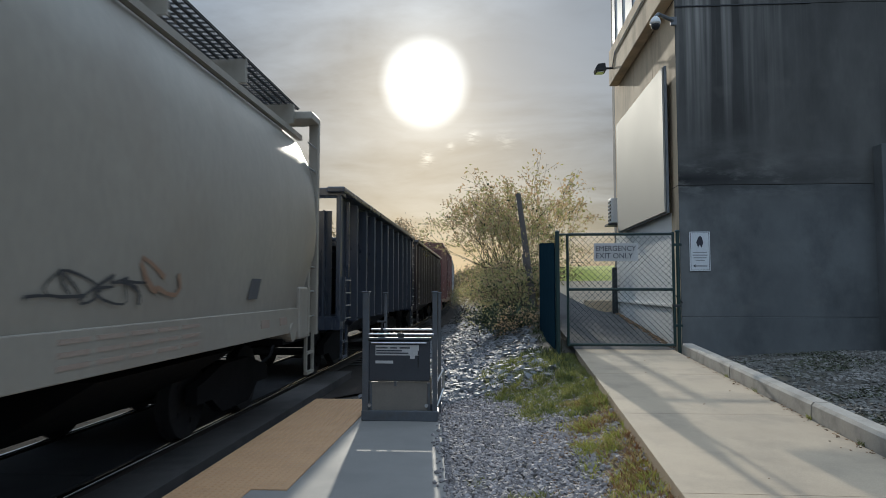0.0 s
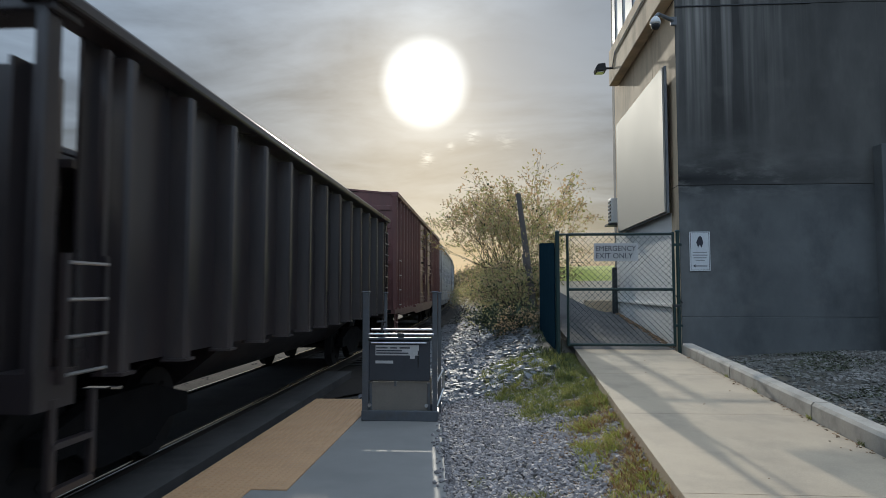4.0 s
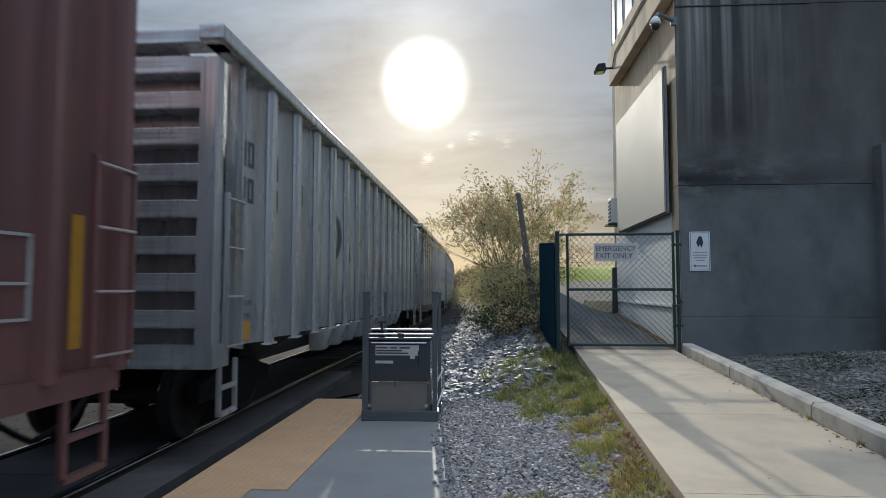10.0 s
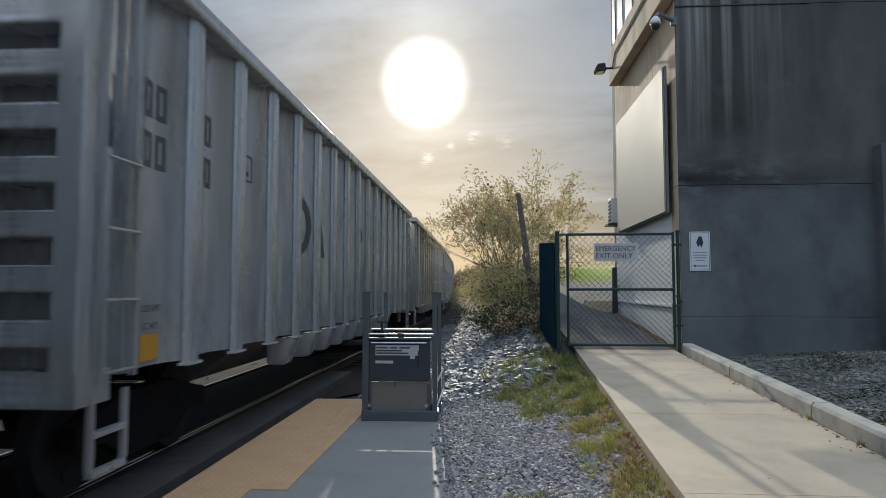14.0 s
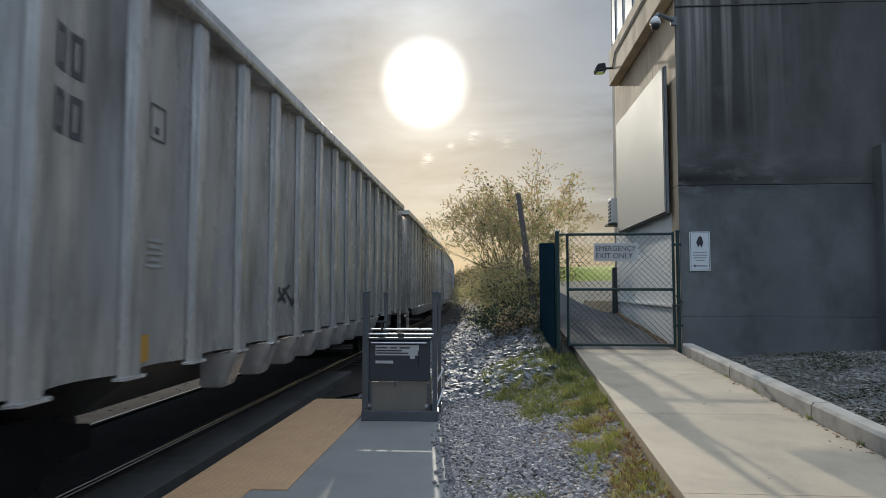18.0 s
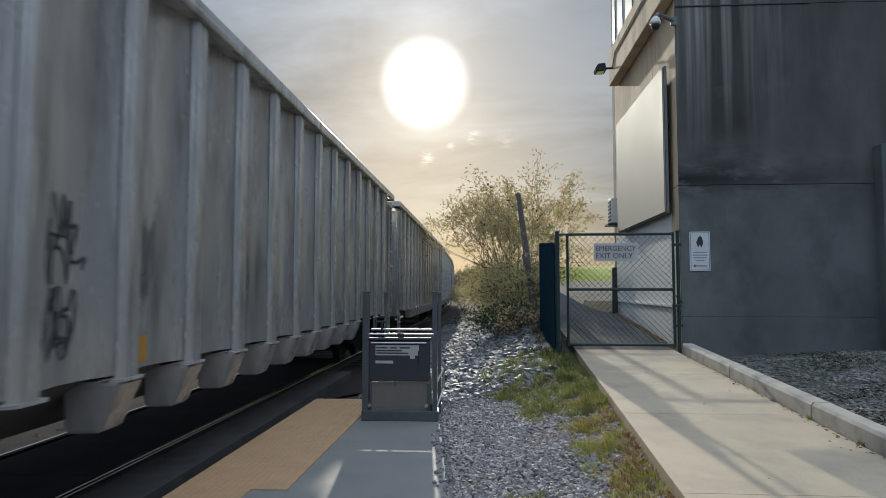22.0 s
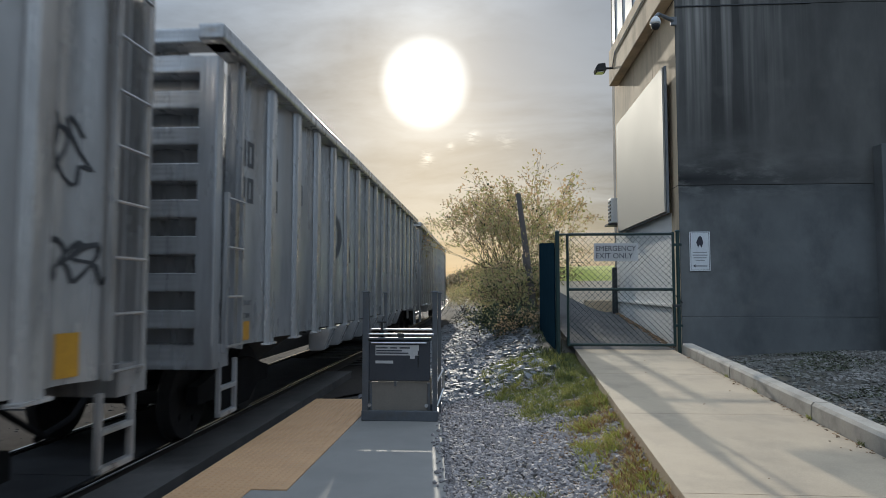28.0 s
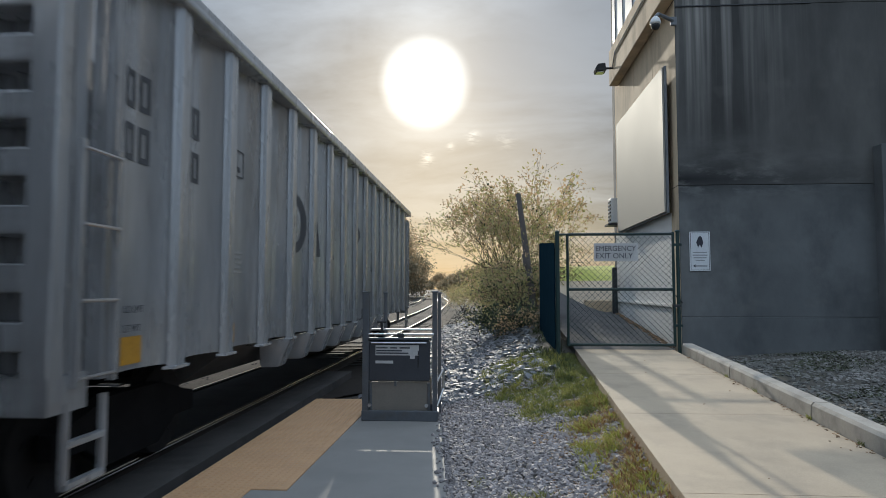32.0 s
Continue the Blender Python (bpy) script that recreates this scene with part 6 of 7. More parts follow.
        for i in (1, 2, 3):
            tag_paint(car, 70 + i, SPRAY["moss"], px, cell[i] - 0.3, 1.2, 0.5, 0.45, 4, 0.11, "dull green smear")
        # a large mural of teal, lime and red towards the trailing end, over panels and ribs alike
        def edge(y, base, amp, seed):
            return base + amp * noise.noise((y * 1.1, seed, 0)) + amp * 0.6 * noise.noise((y * 2.7, seed, 5))
        bands = (("red", 2.92, 2.42, 0.2, 1), ("teal", 2.55, 1.95, 0.2, 2), ("lime", 2.0, 1.5, 0.2, 3), ("rust", 1.62, 1.2, 0.16, 4))
        w = gap / 2 - 0.12
        strips = []
        for i in range(10, 14):
            strips.append((px, cell[i] - w, cell[i] + w, bands))
            strips.append((rx, cell[i] + gap / 2 - 0.095, cell[i] + gap / 2 + 0.095, bands))
        # it breaks off just past the last full panel
        strips.append((px, cell[14] - w, cell[14] - w + 0.22, (("teal", 2.6, 2.0, 0.2, 2), ("rust", 1.9, 1.3, 0.2, 4))))
        for n, (x, a, b, rows) in enumerate(strips):
            ys = np.linspace(a, b, 15)
            for k2, (colour, hi, lo, amp, seed) in enumerate(rows):
                verts = []
                for y in ys:
                    up = x + 0.002 + 0.0006 * k2
                    verts += [(up, y, edge(y, lo, amp, seed + 1) + 0.03 * noise.noise((y * 17, 3, seed))), (up, y, edge(y, hi, amp, seed) + 0.05 * noise.noise((y * 19, 8, seed)))]
                faces = [(2 * q, 2 * q + 2, 2 * q + 3, 2 * q + 1) for q in range(14)]
                ob = new("mural_" + colour, mesh_from("mural_" + colour, verts, faces, SPRAY[colour]))
                ob.parent = car
            if x == px and b - a > 0.5:
                for m, (z, h) in enumerate(((1.35, 0.6), (1.85, 0.65), (2.3, 0.5))):
                    tag_paint(car, 60 + 5 * n + m, SPRAY["black"], x + 0.005, a + 0.04, z, b - a - 0.08, h, 2, 0.06, "black outline of the mural")
                tag_paint(car, 160 + n, SPRAY["ghost"], x + 0.006, a + 0.1, 1.7, b - a - 0.2, 0.7, 2, 0.03, "pale highlight of the mural")
        tag_paint(car, 81, SPRAY["black"], px, cell[15] - 0.3, 1.75, 0.55, 0.3, 5, 0.035)
        tag_paint(car, 82, SPRAY["black"], px, cell[15] - 0.25, 2.4, 0.4, 0.5, 3, 0.03)
    # paint lies on the dished panels
    first, last = -half + GREY_LEAD, half - GREY_TAIL
    for ob in car.children:
        if ob in before or ob.type != "MESH" or ob.name.startswith("lettering"):
            continue
        for v in ob.data.vertices:
            if v.co.x < 1.55:
                if v.co.y < first or v.co.y > last:
                    end = (v.co.y + half - 0.68) / (GREY_LEAD - 0.68) if v.co.y < 0 else (half - 0.68 - v.co.y) / (GREY_TAIL - 0.68)
                    u = min(1.0, max(0.0, end))
                else:
                    u = ((v.co.y - first) / gap) % 1.0
                v.co.x += GREY_RIB[3] - GREY_DISH * dip(u) + 0.003 - px


def build_train():
    t = tan_car()
    TRAIN.append((t, 1.74))
    b = open_hopper("black open-top hopper car with gold markings and sprayed tags", 12.0, 3.64, (BLACK_CAR, BLACK_CAR), (1.045, 0.075, 0.05, 1.37, 1.60), False, "plain", lead=1.51, tail=1.10)
    cells = [-4.49 + 1.0433 * (i + 0.5) for i in range(9)]
    bx = 1.373
    # reporting mark and number stand as plain gold bars
    for i, z, strokes in ((0, 2.62, (-0.15, 0.16)), (0, 2.12, (-0.15, 0.16)), (1, 2.62, (-0.08, 0.22)), (1, 2.12, (-0.08, 0.22)), (2, 2.12, (-0.04, 0.22))):
        for d in strokes:
            for q in ((0, 0.07, 0, 0.34), (0.13, 0.2, 0, 0.34)):
                mark(b, "number_bar", STENCIL_GOLD, bx, cells[i] + d + q[0], cells[i] + d + q[1], z + q[2], z + q[3])
    # the emblem: an open ring and two broken blocks, each over a bar
    bm = bmesh.new()
    ring = [[bm.verts.new((bx + 0.003, cells[6] + 0.17 + r * 0.74 * math.cos(t), 2.87 + r * math.sin(t))) for t in np.linspace(0.75, 2 * math.pi - 0.75, 23)] for r in (0.40, 0.235)]
    for k in range(22):
        bm.faces.new((ring[0][k], ring[0][k + 1], ring[1][k + 1], ring[1][k]))
    part("emblem_ring", bm, STENCIL_GOLD, b, "worn gold painted open ring")
    for i, blocks in ((7, ((-0.34, 0.08, 3.02, 3.24), (-0.36, 0.1, 2.76, 2.96), (-0.34, 0.08, 2.5, 2.70))),
                      (8, ((-0.38, -0.19, 2.5, 3.24), (-0.11, 0.08, 2.5, 3.24)))):
        for y0, y1, z0, z1 in blocks:
            mark(b, "emblem_block", STENCIL_GOLD, bx, cells[i] + y0 + 0.39, cells[i] + y1 + 0.39, z0, z1, "worn gold painted block")
    for i in (6, 7, 8):
        mark(b, "emblem_bar", STENCIL_GOLD, bx, cells[i] - (0.18 if i == 6 else 0.0), cells[i] + 0.47, 2.26, 2.40)
    for i, z, w, d in ((0, 1.62, 0.3, 0.2), (3, 1.28, 0.32, 0.3), (6, 1.22, 0.5, 0.06), (8, 1.42, 0.42, 0.44)):
        mark(b, "reflector", REFLECT, bx, cells[i] - 0.44 + d, cells[i] - 0.44 + d + w, z, z + 0.1)
    for a in ((0, 0.36, 0, 0.02), (0, 0.36, 0.3, 0.32), (0, 0.02, 0, 0.32), (0.34, 0.36, 0, 0.32), (0.17, 0.19, 0, 0.32)):
        mark(b, "stencil_box", STENCIL_WHITE, bx, cells[6] - 0.12 + a[0], cells[6] - 0.12 + a[1], 1.40 + a[2], 1.40 + a[3])
    for text, z in (("LD LMT", 1.62), ("LT WT", 1.46)):
        word(b, text, 0.1, STENCIL_GOLD, bx, cells[1] - 0.12, z)
    for s, i, z, w, h, off in ((90, 1, 1.66, 0.45, 0.5, 0.0), (91, 5, 1.9, 0.3, 0.5, 0.25), (92, 6, 1.72, 0.72, 0.62, 0.15), (93, 7, 1.7, 0.5, 0.7, 0.24), (94, 4, 1.9, 0.35, 0.6, 0.2), (95, 3, 2.0, 0.3, 0.4, 0.2)):
        tag_paint(b, s, SPRAY["white"], bx, cells[i] - w / 2 + off, z, w, h, 5, 0.03)
    mark(b, "orange_patch", SPRAY["orange"], bx, cells[5] + 0.05, cells[5] + 0.4, 2.1, 2.5, "faded orange sprayed patch")
    # a thin bright steel strip paints the sky's glint on each rib edge
    bm = bmesh.new()
    prism(bm, [(1.585, 0.020), (1.604, 0.018), (1.604, 0.032), (1.585, 0.036)], 1.14, 3.44, "z")
    worn = finish(bm, "rib_edge", STEEL)
    for k in range(10):
        shared("rib_edge", worn, b, (0, -4.49 + 1.0433 * k, 0))
    TRAIN.append((b, 17.79))
    d = open_hopper("dark brown open-top hopper car with wide side ribs", 13.92, 3.64, (BROWN_CAR, BROWN_CAR), (1.0, 0.20, 0.12, 1.42, 1.60), False, "plain", lead=1.05, tail=0.85)
    for a in ((0, 0.4, 0, 0.02), (0, 0.4, 0.4, 0.42), (0, 0.02, 0, 0.42), (0.38, 0.4, 0, 0.42), (0.2, 0.22, 0.1, 0.42), (0, 0.4, 0.1, 0.12)):
        mark(d, "stencil_box", STENCIL_WHITE, 1.425, 4.36 + a[0] * 1.05, 4.36 + a[1] * 1.05, 1.26 + a[2] * 0.85, 1.26 + a[3] * 0.85)
    mark(d, "label_plate", STENCIL_WHITE, 1.425, 4.74, 4.9, 1.2, 1.26)
    TRAIN.append((d, 31.78))
    TRAIN.append((box_car(), 49.38))
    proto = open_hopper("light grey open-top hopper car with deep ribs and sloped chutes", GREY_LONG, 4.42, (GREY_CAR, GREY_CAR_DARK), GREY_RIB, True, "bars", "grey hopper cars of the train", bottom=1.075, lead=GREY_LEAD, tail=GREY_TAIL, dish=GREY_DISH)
    first_wheels = list(WHEELS[-4:])
    cars = [proto]
    for k in range(1, 7):
        c = copy_thing(proto, pose(0, 0, 0))
        cars.append(c)
        WHEELS.extend(o for o in c.children_recursive if o.name.startswith("wheelset"))
    more = {0: "large dark marks along its side", 1: "large dark marks along its side", 2: "dented panels, no large marks",
            3: "violet and black sprayed tags", 4: "a teal and lime sprayed mural", 5: "large dark marks along its side", 6: "large dark marks, last in the train"}
    for k, c in enumerate(cars):
        grey_marks(c, k)
        if k in (2, 3, 4):
            for o in c.children_recursive:
                if o.type == "MESH" and o.material_slots and o.data.materials[0] == GREY_CAR:
                    o.material_slots[0].link = "OBJECT"
                    o.material_slots[0].material = GREY_CAR_WORN
        c["label"] = ("weathered" if k in (2, 3, 4) else "light") + " grey open-top hopper car, " + more[k]
        TRAIN.append((c, GREY_FRONT[k] + GREY_LONG / 2))


build_train()


# ---- plants ----
def grow(rng, bm, tips, a, d, length, r, depth, bend=0.25, split=3):
    seg = 3
    for k in range(seg):
        b = a + d * (length / seg)
        r2 = r * (0.86 if k < seg - 1 else 0.75)
        rod(bm, a, b, max(r, 0.006), 5 if r > 0.012 else 3, max(r2, 0.005))
        a, r = b, r2
        d = (d + Vector(rng.normal(0, bend * 0.35, 3).tolist())).normalized()
        if depth <= 1:
            tips.append((a.copy(), d.copy()))
    if depth > 0:
        for _ in range(split):
            e = (d + Vector(rng.normal(0, bend * 1.6, 3).tolist()) + Vector((0, 0, 0.12))).normalized()
            grow(rng, bm, tips, a, e, length * rng.uniform(0.55, 0.85), r * 0.72, depth - 1, bend, split)


def leaves(rng, tips, count, spread, size, mat, name="crown"):
    idx = rng.integers(0, len(tips), count)
    P = np.array([t[0][:] for t in tips])[idx] + rng.normal(0, spread, (count, 3))
    u = rng.normal(0, 1, (count, 3))
    u /= np.linalg.norm(u, axis=1)[:, None]
    w = np.cross(u, rng.normal(0, 1, (count, 3)))
    w /= np.linalg.norm(w, axis=1)[:, None]
    s = rng.uniform(0.6, 1.25, (count, 1)) * size
    V = np.stack([P - u * s, P + w * s * 0.45, P + u * s, P - w * s * 0.45], 1).reshape(-1, 3)
    F = np.arange(count * 4).reshape(-1, 4)
    return mesh_from(name, V.tolist(), F.tolist(), mat)


def tree(name, seed, at, height, stems, lean, n_leaves, leaf, mats, label, depth=3, spread=0.16, bend=0.28, split=3, thick=0.05, category="tree", group=""):
    rng = np.random.default_rng(seed)
    t = thing(name, pose(*at), label, category, group)
    bm, tips = bmesh.new(), []
    for k in range(stems):
        a = 2 * math.pi * (k + rng.random() * 0.6) / stems
        d = Vector((lean * math.cos(a), lean * math.sin(a), 1)).normalized()
        grow(rng, bm, tips, Vector((0.12 * math.cos(a), 0.12 * math.sin(a), -0.15)), d, height * 0.36 * rng.uniform(0.8, 1.1), thick, depth, bend, split)
    part("trunk", bm, BARK, t)
    for mat, share in mats:
        ob = new("crown", leaves(rng, tips, int(n_leaves * share), spread, leaf, mat))
        ob.parent = t
    return t


def build_plants():
    # the sparse bush behind the fence
    tree("shrub_tree", 7, (1.3, 30.0, 1.0), 6.9, 15, 0.43, 5600, 0.09, ((LEAF_GREEN, 0.4), (LEAF_GOLD, 0.6)), "sparse yellow-green autumn bush with bare upper twigs", 3, 0.13, 0.24, 3, 0.045)
    tree("shrub_tree", 9, (0.75, 27.0, 0.95), 5.2, 11, 0.52, 4200, 0.075, ((LEAF_GREEN, 0.6), (LEAF_GOLD, 0.35), (LEAF_SHADED, 0.05)), "lower olive and gold autumn bush with thin stems", 3, 0.14, 0.26, 3, 0.035)
    a = tree("thicket", 12, (1.0, 19.4, 0.72), 2.4, 10, 0.5, 2500, 0.05, ((LEAF_SHADED, 0.12), (LEAF_GREEN, 0.66), (LEAF_GOLD, 0.22)), "dense low olive-green thicket on the bank", 2, 0.28, 0.35, 3, 0.02, "bush", "thicket on the bank")
    b = tree("thicket", 13, (1.3, 20.0, 0.8), 3.2, 10, 0.55, 2500, 0.052, ((LEAF_SHADED, 0.1), (LEAF_GREEN, 0.6), (LEAF_GOLD, 0.3)), "dense low olive-green thicket on the bank", 2, 0.3, 0.35, 3, 0.02, "bush", "thicket on the bank")
    tree("low_shrub", 14, (0.45, 15.9, ground_z(0.45, 15.9)), 1.25, 10, 0.8, 4200, 0.04, ((LEAF_SHADED, 0.8), (LEAF_GREEN, 0.2)), "low green shrub on the bank, shade in its dark leaves", 2, 0.09, 0.4, 3, 0.012, "bush")
    tree("low_shrub", 15, (0.78, 14.6, ground_z(0.78, 14.6)), 0.95, 8, 0.8, 1300, 0.032, ((LEAF_GOLD, 0.6), (LEAF_SHADED, 0.4)), "small golden-brown weed clump beside the fence", 2, 0.07, 0.4, 3, 0.008, "bush")
    tree("low_shrub", 16, (0.8, 22.0, ground_z(0.8, 22.0)), 1.1, 8, 0.9, 1500, 0.04, ((LEAF_SHADED, 0.6), (LEAF_GREEN, 0.4)), "low green shrub at the foot of the thicket", 2, 0.09, 0.4, 3, 0.012, "bush")
    rng = np.random.default_rng(3)
    for k, (x, y) in enumerate([(0.7, 22.5), (0.75, 26), (0.6, 30), (1.2, 33), (0.3, 37), (-0.3, 41), (1.0, 45), (-1.6, 50), (0.6, 55), (-2.2, 62), (-0.5, 70), (-3.2, 78), (-1.5, 90), (-5, 105), (-3, 118), (-8, 130), (-6, 145)  ]):
        src = (a, b)[k % 2]
        copy_thing(src, pose(x, y, ground_z(x, y) - 0.05, 0, 0, rng.uniform(0, 360)))
    c = tree("autumn_tree", 21, (-15.5, 112, -0.3), 13.5, 3, 0.3, 5200, 0.26, ((LEAF_FAR_HAZE, 0.5), (LEAF_GOLD, 0.5)), "autumn tree with thinning gold and green leaves", 3, 0.8, 0.28, 3, 0.14, "tree", "trees beyond the tracks")
    e = tree("autumn_tree", 22, (-20, 150, -0.3), 12.0, 3, 0.3, 6500, 0.3, ((LEAF_FAR_HAZE, 0.8), (LEAF_GOLD, 0.2)), "autumn tree with thinning gold and green leaves", 3, 0.9, 0.28, 3, 0.16, "tree", "trees beyond the tracks")
    spots = [(-19, 120), (-18, 132), (-24, 140), (-22, 166), (-24, 185), (-25, 215), (-29, 240), (-33, 290), (-37, 330), (-42, 390), (-50, 450), (-60, 420), (-36, 200), (-30, 160), (-28, 110), (-34, 90),
             (-33, 440), (-48, 560), (-41, 560), (-56, 600)]
    g = tree("roadside_tree", 23, (-2.5, 128, -0.3), 6.5, 4, 0.4, 6500, 0.2, ((LEAF_FAR_HAZE, 0.8), (LEAF_GOLD, 0.2)), "low autumn scrub tree beside the track", 3, 0.5, 0.3, 3, 0.08, "tree", "scrub trees beside the track")
    for x, y in ((-6, 150), (-1, 140), (-9, 180), (-4, 170), (-12, 215), (-6, 205), (-16, 260), (-10, 250), (-22, 320), (-27, 380), (-18, 330), (1, 120), (3, 105), (4, 150)):
        copy_thing(g, pose(x, y, -0.3, 0, 0, rng.uniform(0, 360)))
    for k, (x, y) in enumerate(spots):
        copy_thing((c, e)[k % 2], pose(x, y, -0.4, 0, 0, rng.uniform(0, 360)))
    # leaning old pole in the bush
    p = thing("old_pole", pose(1.45, 19.0, 0.6), "leaning weathered timber pole in the bush", "pole")
    part_of("shaft", rod, ((0, 0, -0.2), (-0.52, 0.1, 3.85), 0.11, 10, 0.075), POLE_WOOD, p, "", True)
    part_of("shaft_splice", rod, ((-0.28, 0.05, 1.7), (-0.32, 0.06, 2.05), 0.12, 10, 0.11), POLE_WOOD, p, "", True)


build_plants()


def blades(name, rng, spots, mat, lo, hi, label, width=0.006, lean=0.5):
    n = len(spots)
    P = np.array(spots)
    h = rng.uniform(lo, hi, (n, 1))
    a = rng.uniform(0, 2 * np.pi, n)
    side = np.stack([np.cos(a), np.sin(a), np.zeros(n)], 1) * width
    top = P + np.concatenate([rng.normal(0, lean, (n, 2)) * h, h], 1)
    mid = P * 0.55 + top * 0.45 + np.array([0, 0, 1]) * h * 0.12
    V = np.stack([P - side, P + side, mid + side * 0.8, mid - side * 0.8, top], 1).reshape(-1, 3)
    k = np.arange(n) * 5
    quads = np.stack([k, k + 1, k + 2, k + 3], 1).tolist()
    tris = np.stack([k + 3, k + 2, k + 4], 1).tolist()
    ob = new(name, mesh_from(name, V.tolist(), quads + tris, mat))
    return tagged(ob, label, "grass", kind="stuff")


def build_grass():
    rng = np.random.default_rng(8)

    def patch(clumps, each, inside, spread):
        """Tufts: each clump is a handful of blades round one root."""
        out = []
        while clumps > 0:
            y = 2.8 + 9.5 * rng.random()
            x = rng.uniform(-0.4, 1.5)
            w = inside(x, y)
            if w > 0 and rng.random() < w:
                clumps -= 1
                for _ in range(int(rng.integers(each // 2, each * 2))):
                    px, py = x + rng.normal(0, spread), y + rng.normal(0, spread)
                    if px < path_l(py) - 0.01:
                        out.append((px, py, surface_z(px, py) - 0.005))
        return out

    def share(x, y):
        return (x - slab_edge(y)) / (path_l(y) - slab_edge(y))

    def green(x, y):
        u = share(x, y)
        if not 0 < u < 0.995 or not 6.5 < y < 10.6:
            return 0
        rim = float(np.interp(y, (6.5, 7.2, 8.4, 10.0), (0.62, 0.48, 0.36, 0.22))) + 0.10 * noise.noise((x * 5, y * 3, 1))
        near = min(1.0, max(0.0, (y - 6.75 - 0.25 * noise.noise((x * 4, y, 2))) / 0.3))
        return near * min(1.0, max(0.0, (u - rim) / 0.08)) * max(0.12, 0.75 + 1.4 * noise.noise((x * 4.5, y * 3.2, 4)))

    def dry(x, y):
        u = share(x, y)
        if not 0 < u < 0.995 or y > 7.4:
            return 0
        return min(1.0, max(0.0, (u - 0.68 - 0.07 * noise.noise((x * 3, y * 2.2, 8))) / 0.12)) * max(0.05, 0.38 + 1.8 * noise.noise((x * 4, y * 2.6, 9)))

    def stray(x, y):
        u = share(x, y)
        return 0.8 if 0.15 < u < 0.72 and y < 5.8 and noise.noise((x * 2.6, y * 2.2, 15)) > 0.25 else 0

    # bare brown soil between the gravel and the path
    verts, faces = [], []
    rows = np.linspace(-4.0, 10.3, 220)
    for y in rows:
        lo = 0.70 - 0.30 * max(0, 1 - abs(y - 8.6) / 1.9) + 0.16 * noise.noise((0.5, y * 2.3, 3)) + 0.08 * noise.noise((0.5, y * 7.0, 6))
        for k in range(9):
            u = lo + (1.0 - lo) * k / 8
            x = slab_edge(y) + u * (path_l(y) - slab_edge(y))
            verts.append((x, y, surface_z(x, y) + (0.012 if k else -0.01) + 0.006 * noise.noise((x * 9, y * 9, 1))))
    faces = [(j * 9 + i, j * 9 + i + 1, j * 9 + i + 10, j * 9 + i + 9) for j in range(len(rows) - 1) for i in range(8)]
    ob = new("soil", mesh_from("soil", verts, faces, SOIL))
    ob.data.shade_smooth()
    tagged(ob, "bare brown soil along the footpath edge", "soil", kind="structure")
    spots = []
    while len(spots) < 2600:
        y = 3.0 + 7.0 * rng.random()
        u = rng.uniform(0.5, 0.99)
        x = slab_edge(y) + u * (path_l(y) - slab_edge(y))
        if noise.noise((x * 3, y * 2, 13)) > 0.05 - 0.3 * (y < 6.5):
            spots.append((x, y, surface_z(x, y) + 0.015))
    scatter("leaf_litter", rng, spots, LITTER, 0.008, 0.022, 0.35, "fallen brown leaves and dead stems on the soil", "leaves")
    spots = []
    for _ in range(170):
        y = rng.uniform(3.2, 9.9)
        spots.append((path_r(y) - abs(rng.normal(0, 0.035)), y, path_z(y) + 0.004))
    for _ in range(12):
        y = rng.uniform(3.4, 9.9)
        spots.append((rng.uniform(path_l(y), path_r(y)), y, path_z(y) + 0.003))
    scatter("path_litter", rng, spots, LITTER, 0.006, 0.018, 0.3, "dry leaves and grit along the kerb foot", "leaves")
    spots = []
    for y in (6.11, 6.13, 8.17, 5.3, 7.3):
        for _ in range(16):
            spots.append((path_r(y) + rng.normal(0, 0.012), y + rng.normal(0, 0.03), path_z(y) - 0.005))
    blades("kerb_weeds", rng, spots, BLADE, 0.02, 0.07, "small weeds in the kerb joints", 0.003, 0.6)
    blades("grass", rng, patch(3000, 15, green, 0.035), BLADE, 0.015, 0.06, "thick short green grass beside the footpath", 0.005, 0.7)
    blades("clover", rng, patch(3200, 12, green, 0.05), WEED, 0.008, 0.03, "dark broad-leaved weeds among the grass", 0.012, 1.4)
    blades("tall_tufts", rng, patch(110, 12, lambda x, y: green(x, y) * (0.25 + (noise.noise((x * 3, y * 3, 21)) > 0.2)), 0.02), BLADE, 0.06, 0.17, "taller grass tufts standing in the patch", 0.004, 0.45)
    blades("verge_grass", rng, patch(260, 16, dry, 0.03), VERGE_BLADE, 0.02, 0.085, "yellow-green tufts along the footpath edge", 0.0045, 0.6)
    blades("dry_grass", rng, patch(220, 14, dry, 0.035), DRY, 0.02, 0.08, "straw-coloured dry grass and weeds at the footpath edge", 0.004, 0.75)
    blades("rusty_weeds", rng, patch(120, 12, lambda x, y: dry(x, y) * (noise.noise((x * 3.3, y * 2.4, 31)) > -0.05), 0.04), RUSTY, 0.02, 0.09, "reddish dying weeds at the footpath edge", 0.006, 0.8)
    blades("stray_weeds", rng, patch(60, 14, stray, 0.04), BLADE, 0.02, 0.07, "small stray weeds in the gravel", 0.006, 0.9)
    out = []
    for _ in range(30000):
        y = rng.uniform(3, 10.4)
        x = path_r(y) + 0.3 + 4 * rng.random()
        if noise.noise((x * 1.3, y * 1.3, 2)) > 0.12:
            out.append((x, y, surface_z(x, y) + 0.008))
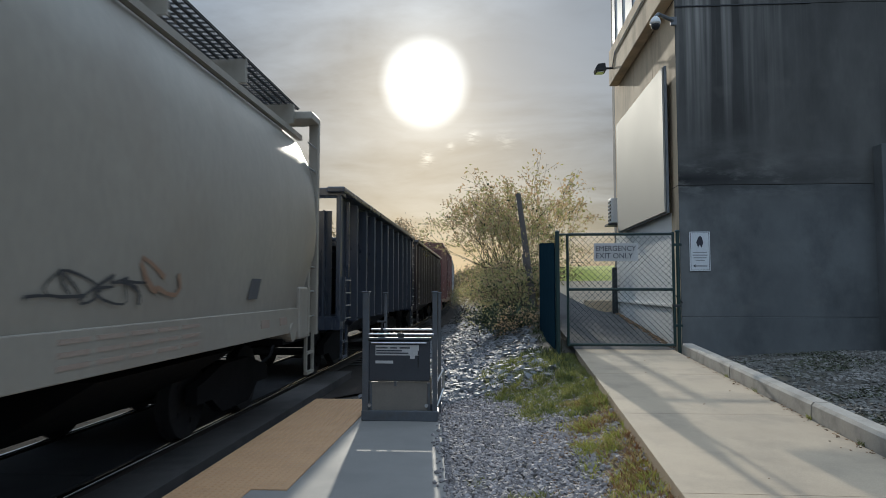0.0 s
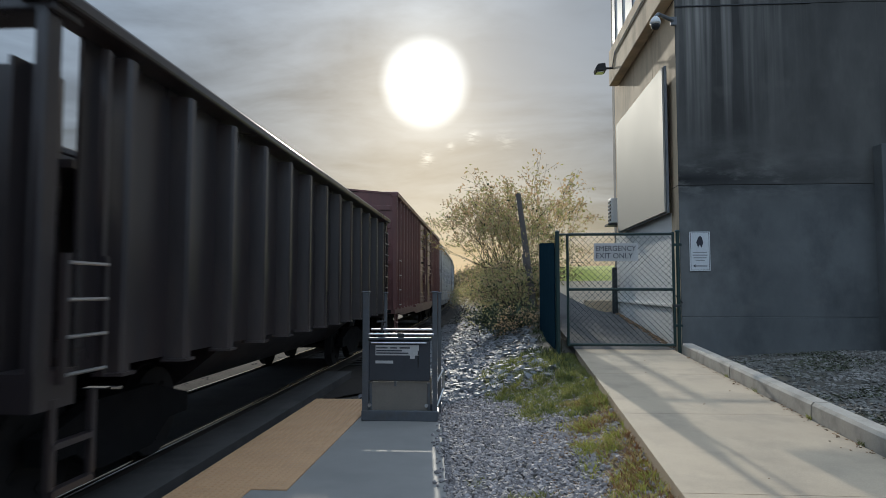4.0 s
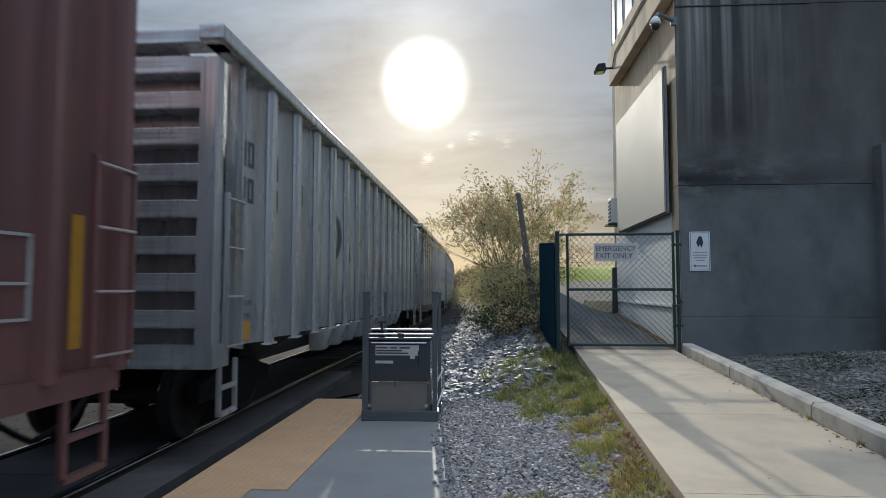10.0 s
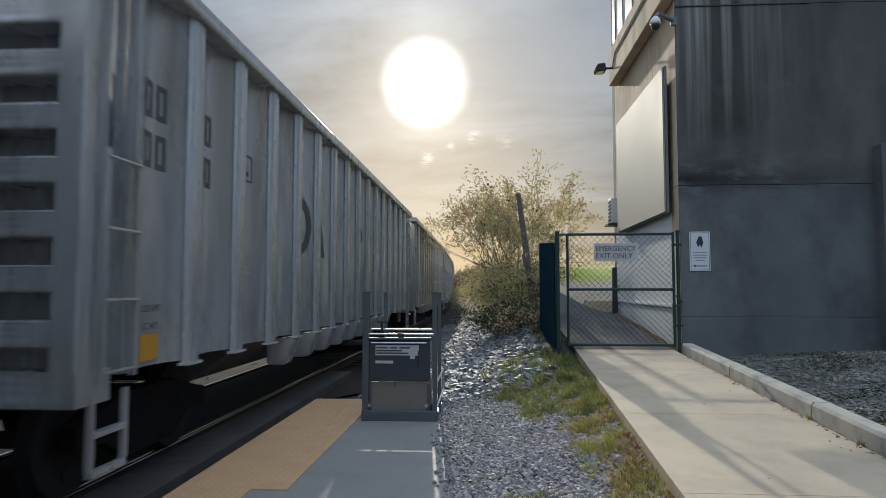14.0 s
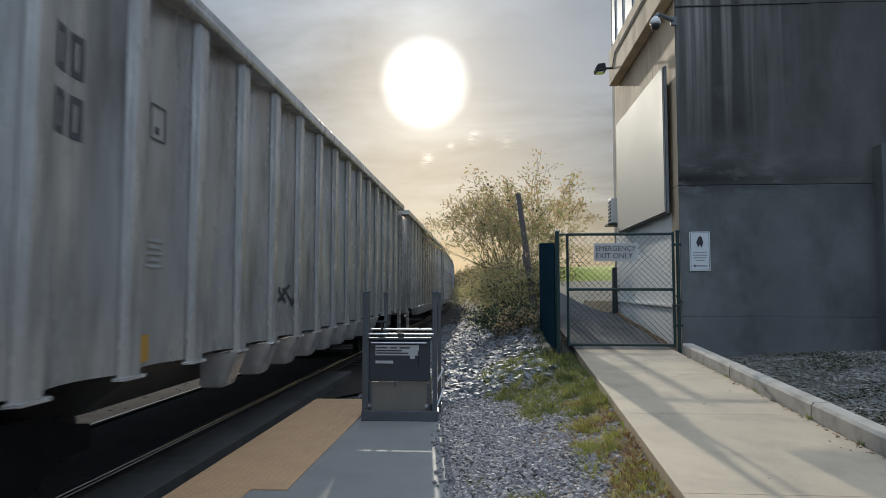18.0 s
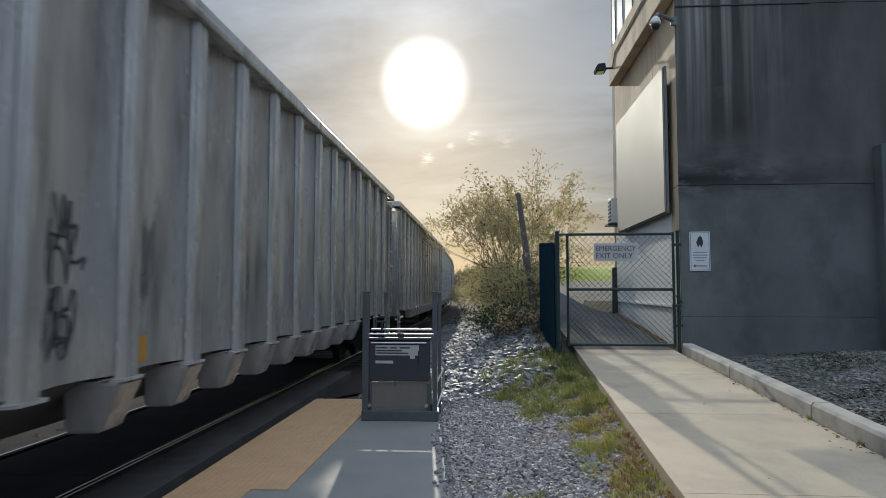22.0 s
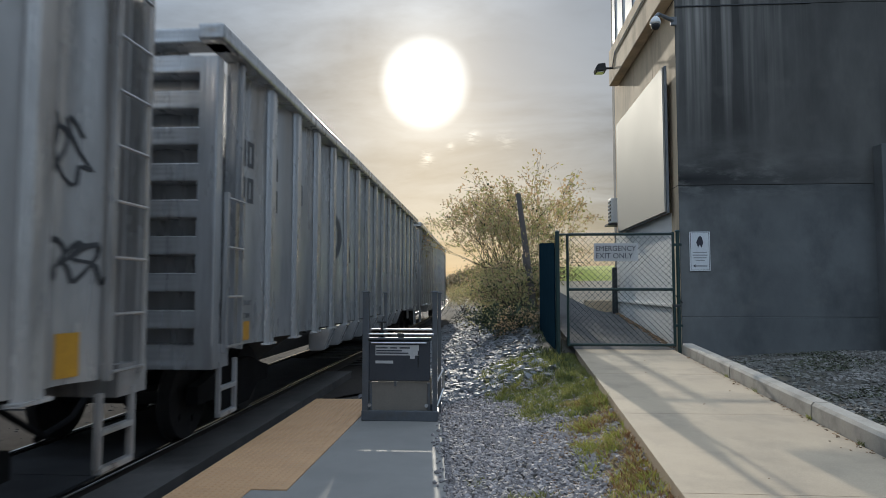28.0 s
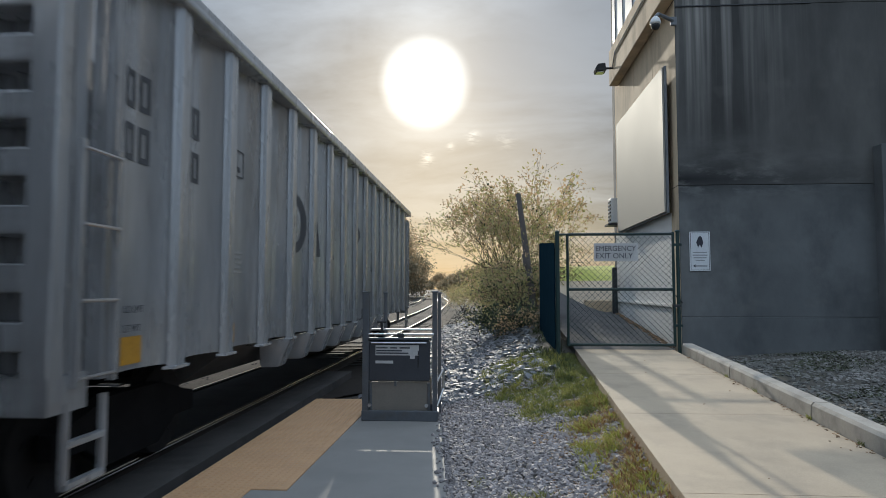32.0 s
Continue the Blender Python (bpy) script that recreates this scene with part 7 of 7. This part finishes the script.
    blades("bed_weeds", rng, out, MOSS, 0.008, 0.022, "short dark weeds and moss in the gravel bed", 0.011, 1.2)
    out = []
    for _ in range(8000):
        y = 9.0 + 20 * rng.random() ** 1.3
        x = rng.uniform(0.1, 1.2) + 0.02 * (y - 9)
        if noise.noise((x * 1.1, y * 0.8, 6)) > 0.0 + 0.9 * max(0, 0.6 - x):
            out.append((x, y, surface_z(x, y)))
    blades("bank_grass", rng, out, WEED, 0.03, 0.12, "rough long grass on the bank", 0.007)
    # lawn rising behind the gate
    bm = bmesh.new()
    cols = np.linspace(0, 1, 30) ** 1.6
    rows = np.concatenate([np.linspace(16.4, 18.4, 5), np.linspace(20, 60, 20)])
    vs = [[bm.verts.new((x, y, 1.2 + 0.45 * min(1, (y - 16.4) / 1.6) + 1.4 * (1 - math.exp(-max(0, y - 18) / 10)) + 0.012 * (x - 2) + 0.04 * noise.noise((x, y, 0)))) for x in (1.35 + 0.03 * y + 40 * c for c in cols)] for y in rows]
    w = min(len(r) for r in vs)
    for r0, r1 in zip(vs, vs[1:]):
        for i in range(1, w):
            bm.faces.new((r0[-i - 1], r0[-i], r1[-i], r1[-i - 1]))
    bm.verts.index_update()
    bmesh.ops.delete(bm, geom=[v for v in bm.verts if not v.link_faces], context="VERTS")
    setting("lawn", bm, LAWN, "sunlit mown grass slope beyond the building", "lawn", True)
    # the walk goes on up between the building and the lawn
    bm = bmesh.new()
    ys, xs = np.linspace(16.42, 19.3, 12), np.linspace(1.9, 8.0, 12)
    vs = [[bm.verts.new((x, y, 1.225 + 0.45 * min(1, (y - 16.4) / 1.6) + 1.4 * (1 - math.exp(-max(0, y - 18) / 10)) + 0.012 * (x - 2) + 0.04 * noise.noise((x, y, 0)))) for x in xs] for y in ys]
    for r0, r1 in zip(vs, vs[1:]):
        for i in range(11):
            bm.faces.new((r0[i], r0[i + 1], r1[i + 1], r1[i]))
    setting("upper_walk", bm, CONCRETE, "pale concrete walk rising beyond the gate", "footpath", True)
    # rough kerb wall and a dark bollard beside the walk behind the gate
    bm = bmesh.new()
    rng_w = np.random.default_rng(41)
    rows_w = []
    for x in np.linspace(2.3, 3.025, 16):
        top = 1.37 + rng_w.normal(0, 0.006)
        rows_w.append([bm.verts.new(p) for p in ((x, 15.30, 0.85), (x, 15.33, top - 0.03 + rng_w.normal(0, 0.008)), (x, 15.36, top), (x, 15.62, top), (x, 15.64, 0.85))])
    for r0, r1 in zip(rows_w, rows_w[1:]):
        for i in range(4):
            bm.faces.new((r0[i], r0[i + 1], r1[i + 1], r1[i]))
    bm.faces.new(rows_w[-1])
    bm.faces.new(rows_w[0][::-1])
    bmesh.ops.recalc_face_normals(bm, faces=bm.faces[:])
    setting("low_wall", bm, WALL_SIDE, "low rough concrete retaining wall across the walk", "wall")
    # the walk banks up beside it, and dirt gathers at the foot of the building
    bm = bmesh.new()
    grid = [[bm.verts.new((x, y, path_z(float(y)) + 0.004 + 0.5 * max(0.0, (2.75 - x) / 1.1) ** 1.3 * max(0.0, (y - 13.0) / 2.3) ** 1.5)) for x in np.linspace(1.5, 2.75, 9)] for y in np.linspace(12.8, 15.29, 12)]
    for r0, r1 in zip(grid, grid[1:]):
        for i in range(8):
            bm.faces.new((r0[i], r0[i + 1], r1[i + 1], r1[i]))
    setting("bank_walk", bm, PAVING, "worn grey paving banking up beside the walk", "footpath", True)
    spots = []
    for _ in range(420):
        y = 10.7 + 4.6 * rng_w.random()
        spots.append((3.02 - abs(rng_w.normal(0, 0.05)), y, path_z(y) + 0.01))
    scatter("wall_foot_litter", rng_w, spots, LITTER, 0.012, 0.035, 0.5, "dead leaves and dirt along the foot of the side wall", "leaves")
    p = thing("bollard", pose(2.93, 15.1, 1.0), "square dark bollard at the wall", "bollard")
    part_of("shaft", soft_box, (-0.055, 0.055, -0.05, 0.05, 0.0, 1.12, 0.01), DARK_METAL, p)


build_grass()


# ---- movement: the train rolls towards and past the camera ----
def gone(t):
    """Metres that the train has rolled after t seconds."""
    return 5.48 * t - 1.2 * (1 - math.exp(-t / 4))


def motions():
    for car, s0 in TRAIN:
        rows = []
        for k in range(0, 33):
            s = s0 - gone(k)
            xa, ya, _ = track(s - 6.5)
            xb, yb, _ = track(s + 6.5)
            rows.append((float(k), pose((xa + xb) / 2, (ya + yb) / 2, RAIL_TOP, 0, 0, math.degrees(math.atan2(xa - xb, yb - ya)))))
        walk(car, rows)
    # wheels roll without slipping
    steps = [0.125 * k for k in range(257)]
    for w in WHEELS:
        at = w.matrix_basis.translation.copy()
        walk(w, [(t, Matrix.Translation(at) @ Euler((gone(t) / 0.457, 0, 0)).to_matrix().to_4x4()) for t in steps])


motions()
